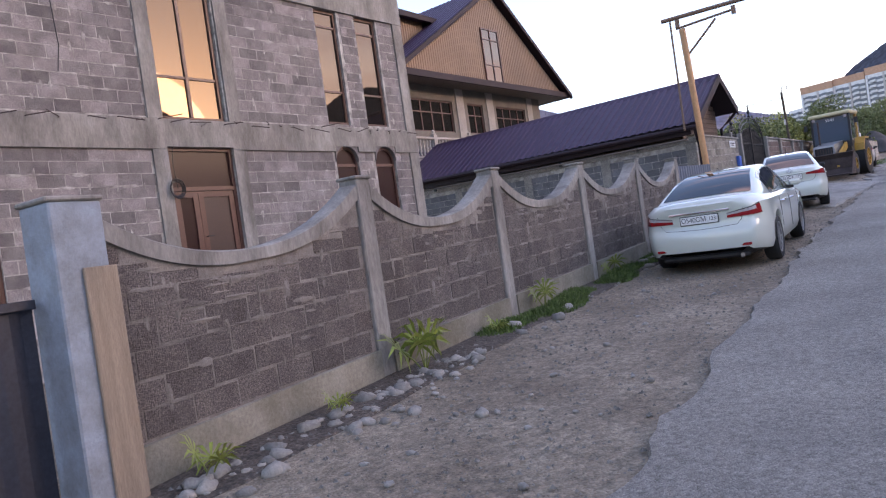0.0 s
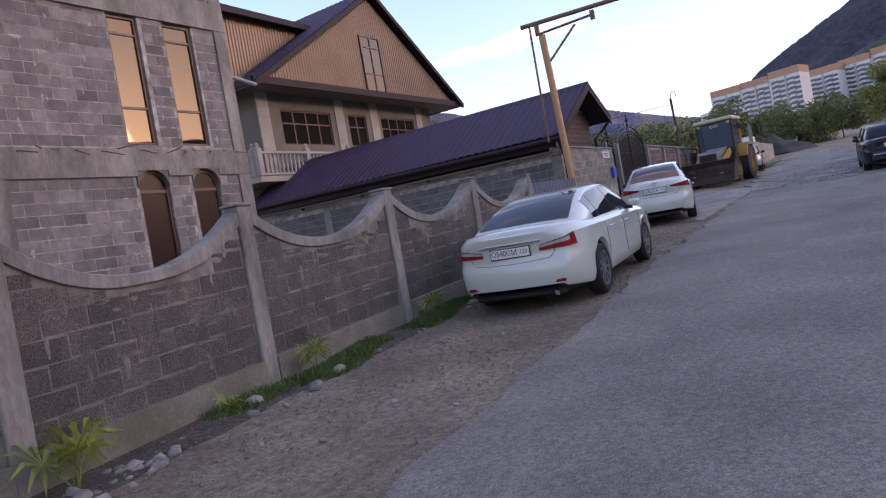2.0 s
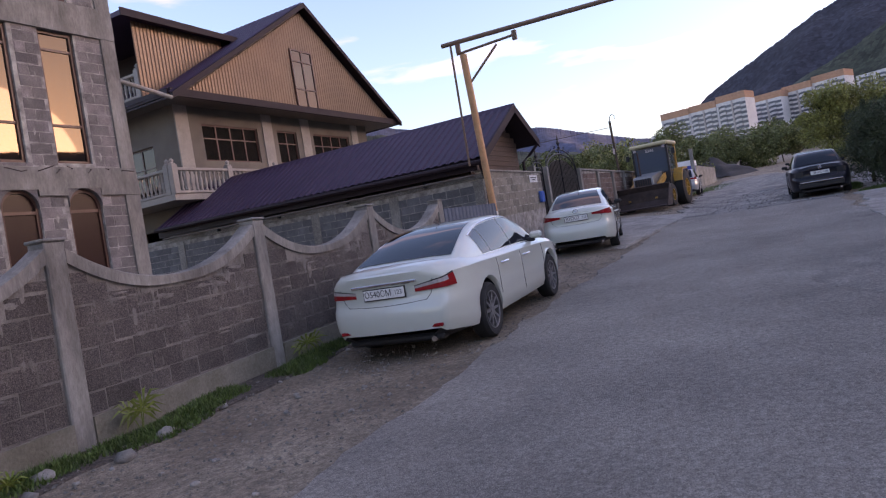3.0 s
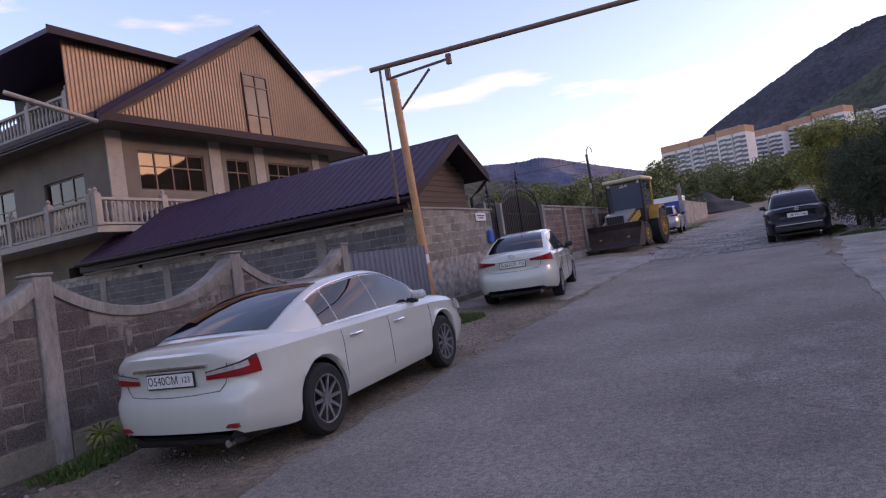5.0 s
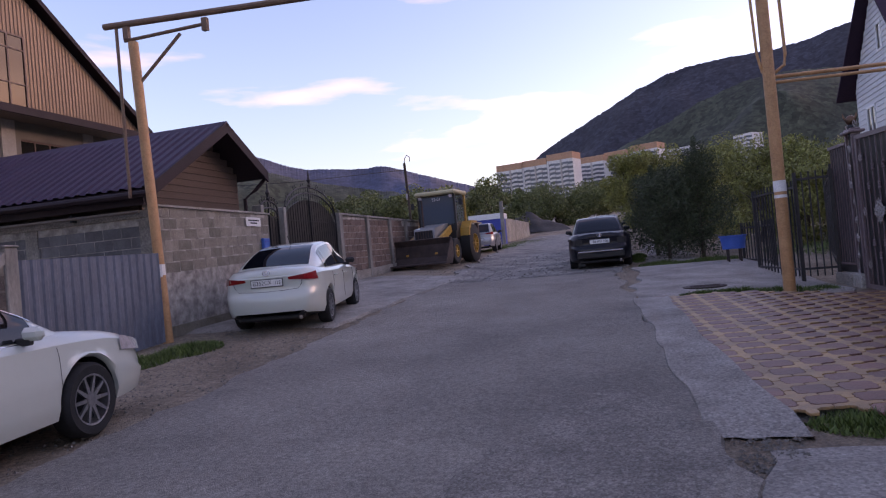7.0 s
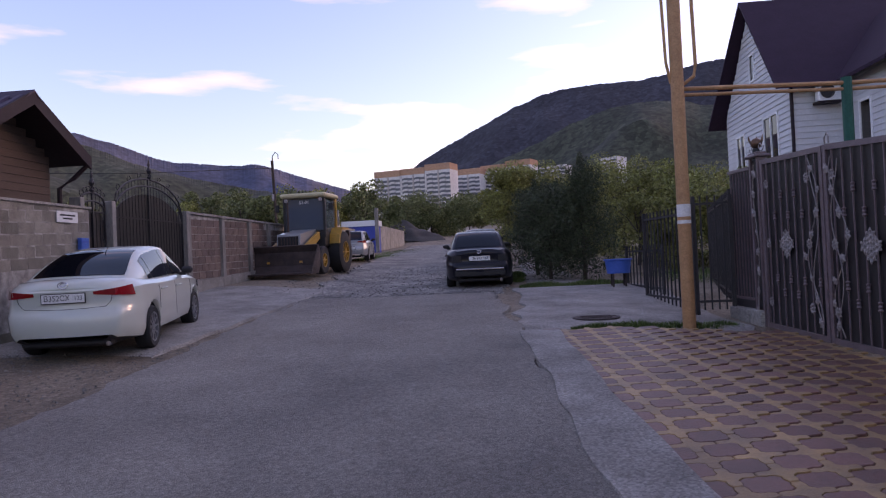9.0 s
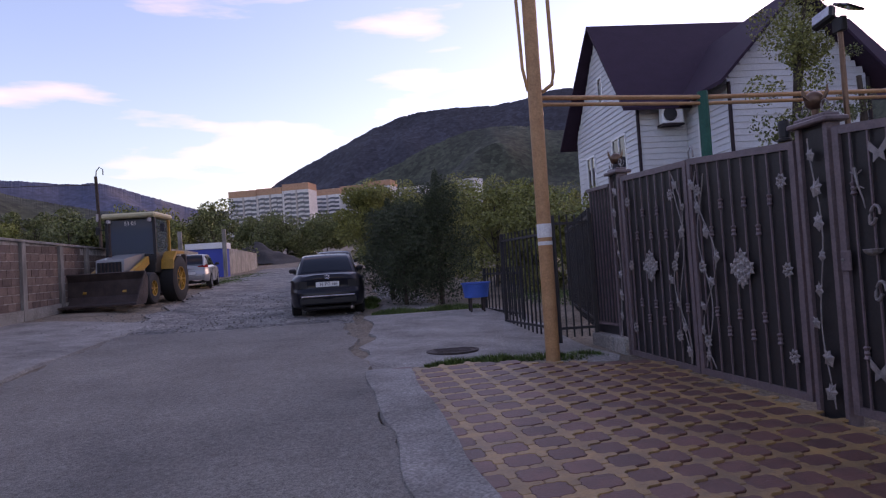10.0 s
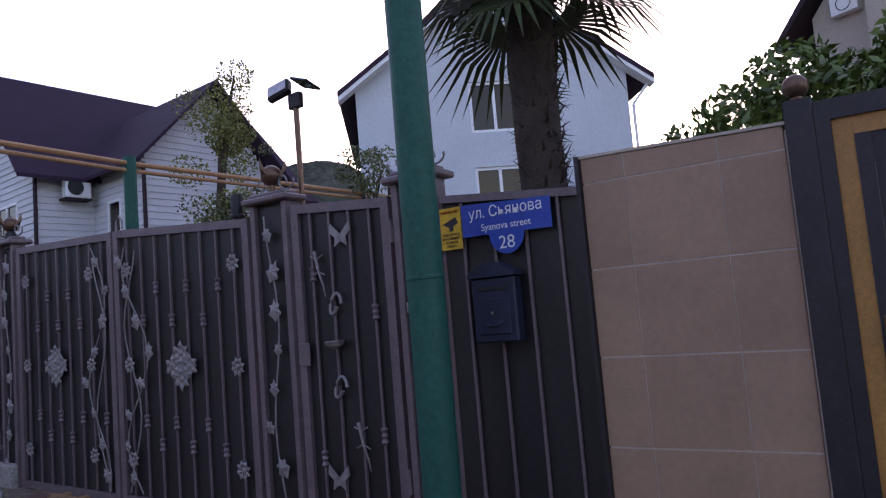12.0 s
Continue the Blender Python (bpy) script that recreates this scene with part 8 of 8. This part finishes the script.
def lay(parent, material, x, u0, u1, top_fn, z0, slope, keep=None, limit=300, step=(0.40, 0.20)):
    """Courses of blocks from u0 to u1 on the face x of parent, up to top_fn(u)."""
    count, row, joined = 0, 0, ([], [])
    z = z0
    while True:
        zc = z + step[1] / 2
        if zc > 12:
            break
        u = u0 + (0 if row % 2 else -step[0] / 2)
        some = False
        while u < u1 - 0.03:
            a, b = max(u, u0) + 0.006, min(u + step[0], u1) - 0.006
            mid = (a + b) / 2
            zz = zc + slope * mid
            lim = min(top_fn(a), top_fn(b))
            u += step[0]
            if b - a < 0.06:
                continue
            hi = min(zz + step[1] / 2 - 0.006, lim)
            lo = zz - step[1] / 2 + 0.006
            if hi - lo < 0.05:
                continue
            some = True
            if keep and not keep(a, b, lo, hi):
                continue
            out = 0.001 + 0.007 * r.random()
            sy, sz = (b - a) / 0.386, (hi - lo) / 0.184
            if count < limit:
                o = new("block", FULL[material])
                o.parent = parent
                o.matrix_basis = pose(x + out, mid, (lo + hi) / 2, r.uniform(-0.4, 0.4), 0, 0) @ Matrix.Diagonal((1, sy, sz, 1))
                count += 1
            else:
                i = len(joined[0])
                joined[0].extend([(x + out, a, lo), (x + out, b, lo), (x + out, b, hi), (x + out, a, hi), (x - 0.03, a - 0.004, lo - 0.004), (x - 0.03, b + 0.004, lo - 0.004), (x - 0.03, b + 0.004, hi + 0.004), (x - 0.03, a - 0.004, hi + 0.004)])
                joined[1].extend([(i, i + 1, i + 2, i + 3), (i, i + 4, i + 5, i + 1), (i + 1, i + 5, i + 6, i + 2), (i + 2, i + 6, i + 7, i + 3), (i + 3, i + 7, i + 4, i)])
        if not some and z > z0 + 0.3:
            break
        z += step[1]
        row += 1
    if joined[0]:
        tagged(raw("blocks", joined[0], joined[1], {"block_b": "block_j", "block_c": "block_c", "block": "block"}[material], parent), kind="stuff")


for f, i, L, foot, slope, za, zb in LAY:
    lay(f, "block", 0.085, -L / 2, L / 2, lambda u: arc_z(u, -L / 2, L / 2, za, zb, 0.42) - 0.13, foot + 0.28, slope, limit=70)



def smears(parent, material, x, n, spot, seed, ok=None):
    """Thin uneven daubs of mortar over the joints of a block wall; spot(r) gives a place."""
    q = random.Random(seed)
    vs, fs = [], []
    for _ in range(n):
        u, z = spot(q)
        if ok and not ok(u - 0.16, u + 0.16, z - 0.08, z + 0.08):
            continue
        wide = q.random() < 0.6
        a, b = (q.uniform(0.06, 0.17), q.uniform(0.012, 0.03)) if wide else (q.uniform(0.015, 0.035), q.uniform(0.05, 0.11))
        i, m_ = len(vs), 11
        vs.append((x + 0.014, u, z))
        for k in range(m_):
            t_, w = 2 * math.pi * k / m_, q.uniform(0.6, 1.35)
            vs.append((x + 0.004, u + a * w * math.cos(t_), z + b * w * math.sin(t_)))
        for k in range(m_):
            fs.append((i, i + 1 + k, i + 1 + (k + 1) % m_))
    tagged(raw("mortar_daubs", vs, fs, material, parent, "", True), kind="stuff")


for k, (f, i, L, foot, slope, za, zb) in enumerate(LAY):
    def spot(q, L=L, foot=foot, slope=slope, za=za, zb=zb):
        u = q.uniform(-L / 2 + 0.2, L / 2 - 0.2)
        hi = arc_z(u, -L / 2, L / 2, za, zb, 0.42) - 0.22
        lo = foot + 0.34 + slope * u
        z = hi - (hi - lo) * q.random() ** 2.2
        if q.random() < 0.75:
            z = foot + 0.28 + slope * u + 0.2 * round((z - foot - 0.28 - slope * u) / 0.2)
        return u, min(max(z, lo), hi)
    smears(f, "mortar_d", 0.083, 60, spot, 400 + k)


def clear(a, b, lo, hi):
    for p, q, c, d in OPEN + [(7.16, 7.42, 0, 12), (8.72, 8.98, 0, 12), (13.62, 14, 0, 12), (2.64, 2.9, 0, 12)]:
        if a < q - 0.005 and b > p + 0.005 and lo < d - 0.02 and hi > c + 0.02:
            return False
    return True


for u0, u1 in ((8.98, 11.2), (11.92, 12.38), (13.11, 13.62), (4.72, 7.16)):
    for z0, zt in ((1.26, 3.455), (4.0, 6.495)):
        lay(house, "block_b", -0.03, u0, u1, lambda u: zt, z0, 0.0, clear, limit=50 if u1 - u0 > 1 else 25)
for u0, u1, z0, zt in ((11.2, 11.92, 3.98, 4.05), (8.98, 13.62, 7.1, 10.1), (-5.9, 4.7, 7.1, 10.1), (-5.9, 3.3, 1.26, 3.455), (-5.9, 2.64, 4.0, 6.495)):
    lay(house, "block_b", -0.03, u0, u1, lambda u: zt, z0, 0.0, clear, limit=0)
for k, (z0, z1) in enumerate(((1.36, 3.36), (4.1, 6.4))):
    for j, (u0, u1) in enumerate(((9.15, 13.5), (4.9, 7.0))):
        smears(house, "mortar", -0.03, 90 if j == 0 else 45, lambda q: (q.uniform(u0, u1), z0 - 0.1 + 0.2 * q.randint(1, int((z1 - z0) / 0.2))), 430 + 2 * k + j, clear)
lay(sw, "block_c", 0.08, 20.5, 24.43, lambda u: 3.15, 1.02, 0.045, limit=300)
vs, fs = [], []
for row in range(14):
    z = 0.45 + 0.2 * row
    u = -18.9 + (0.2 if row % 2 else 0)
    while u < -4.75:
        a, b, i = u + 0.008, u + 0.392, len(vs)
        if z + 0.2 < 2.99:
            o = -0.09 - 0.006 * r.random()
            vs += [(a, o, z + 0.008), (b, o, z + 0.008), (b, o, z + 0.192), (a, o, z + 0.192), (a, -0.06, z + 0.004), (b, -0.06, z + 0.004), (b, -0.06, z + 0.196), (a, -0.06, z + 0.196)]
            fs += [(i, i + 1, i + 2, i + 3), (i, i + 4, i + 5, i + 1), (i + 1, i + 5, i + 6, i + 2), (i + 2, i + 6, i + 7, i + 3), (i + 3, i + 7, i + 4, i)]
        u += 0.4
tagged(raw("blocks", vs, fs, "block_d", bw), kind="stuff")
vs, fs = [], []
for row in range(12):
    u = 29.1 + (0.2 if row % 2 else 0)
    while u < 45.8:
        z = 1.05 + 0.2 * row + 0.02 * (u - 29)
        a, b, i = u + 0.008, u + 0.392, len(vs)
        if z + 0.2 < 3.36:
            o = 0.055 + 0.006 * r.random()
            vs += [(o, a, z + 0.008), (o, b, z + 0.008), (o, b, z + 0.192), (o, a, z + 0.192), (0.03, a, z + 0.004), (0.03, b, z + 0.004), (0.03, b, z + 0.196), (0.03, a, z + 0.196)]
            fs += [(i, i + 1, i + 2, i + 3), (i, i + 4, i + 5, i + 1), (i + 1, i + 5, i + 6, i + 2), (i + 2, i + 6, i + 7, i + 3), (i + 3, i + 7, i + 4, i)]
        u += 0.4
tagged(raw("blocks", vs, fs, "brick", bg), kind="stuff")
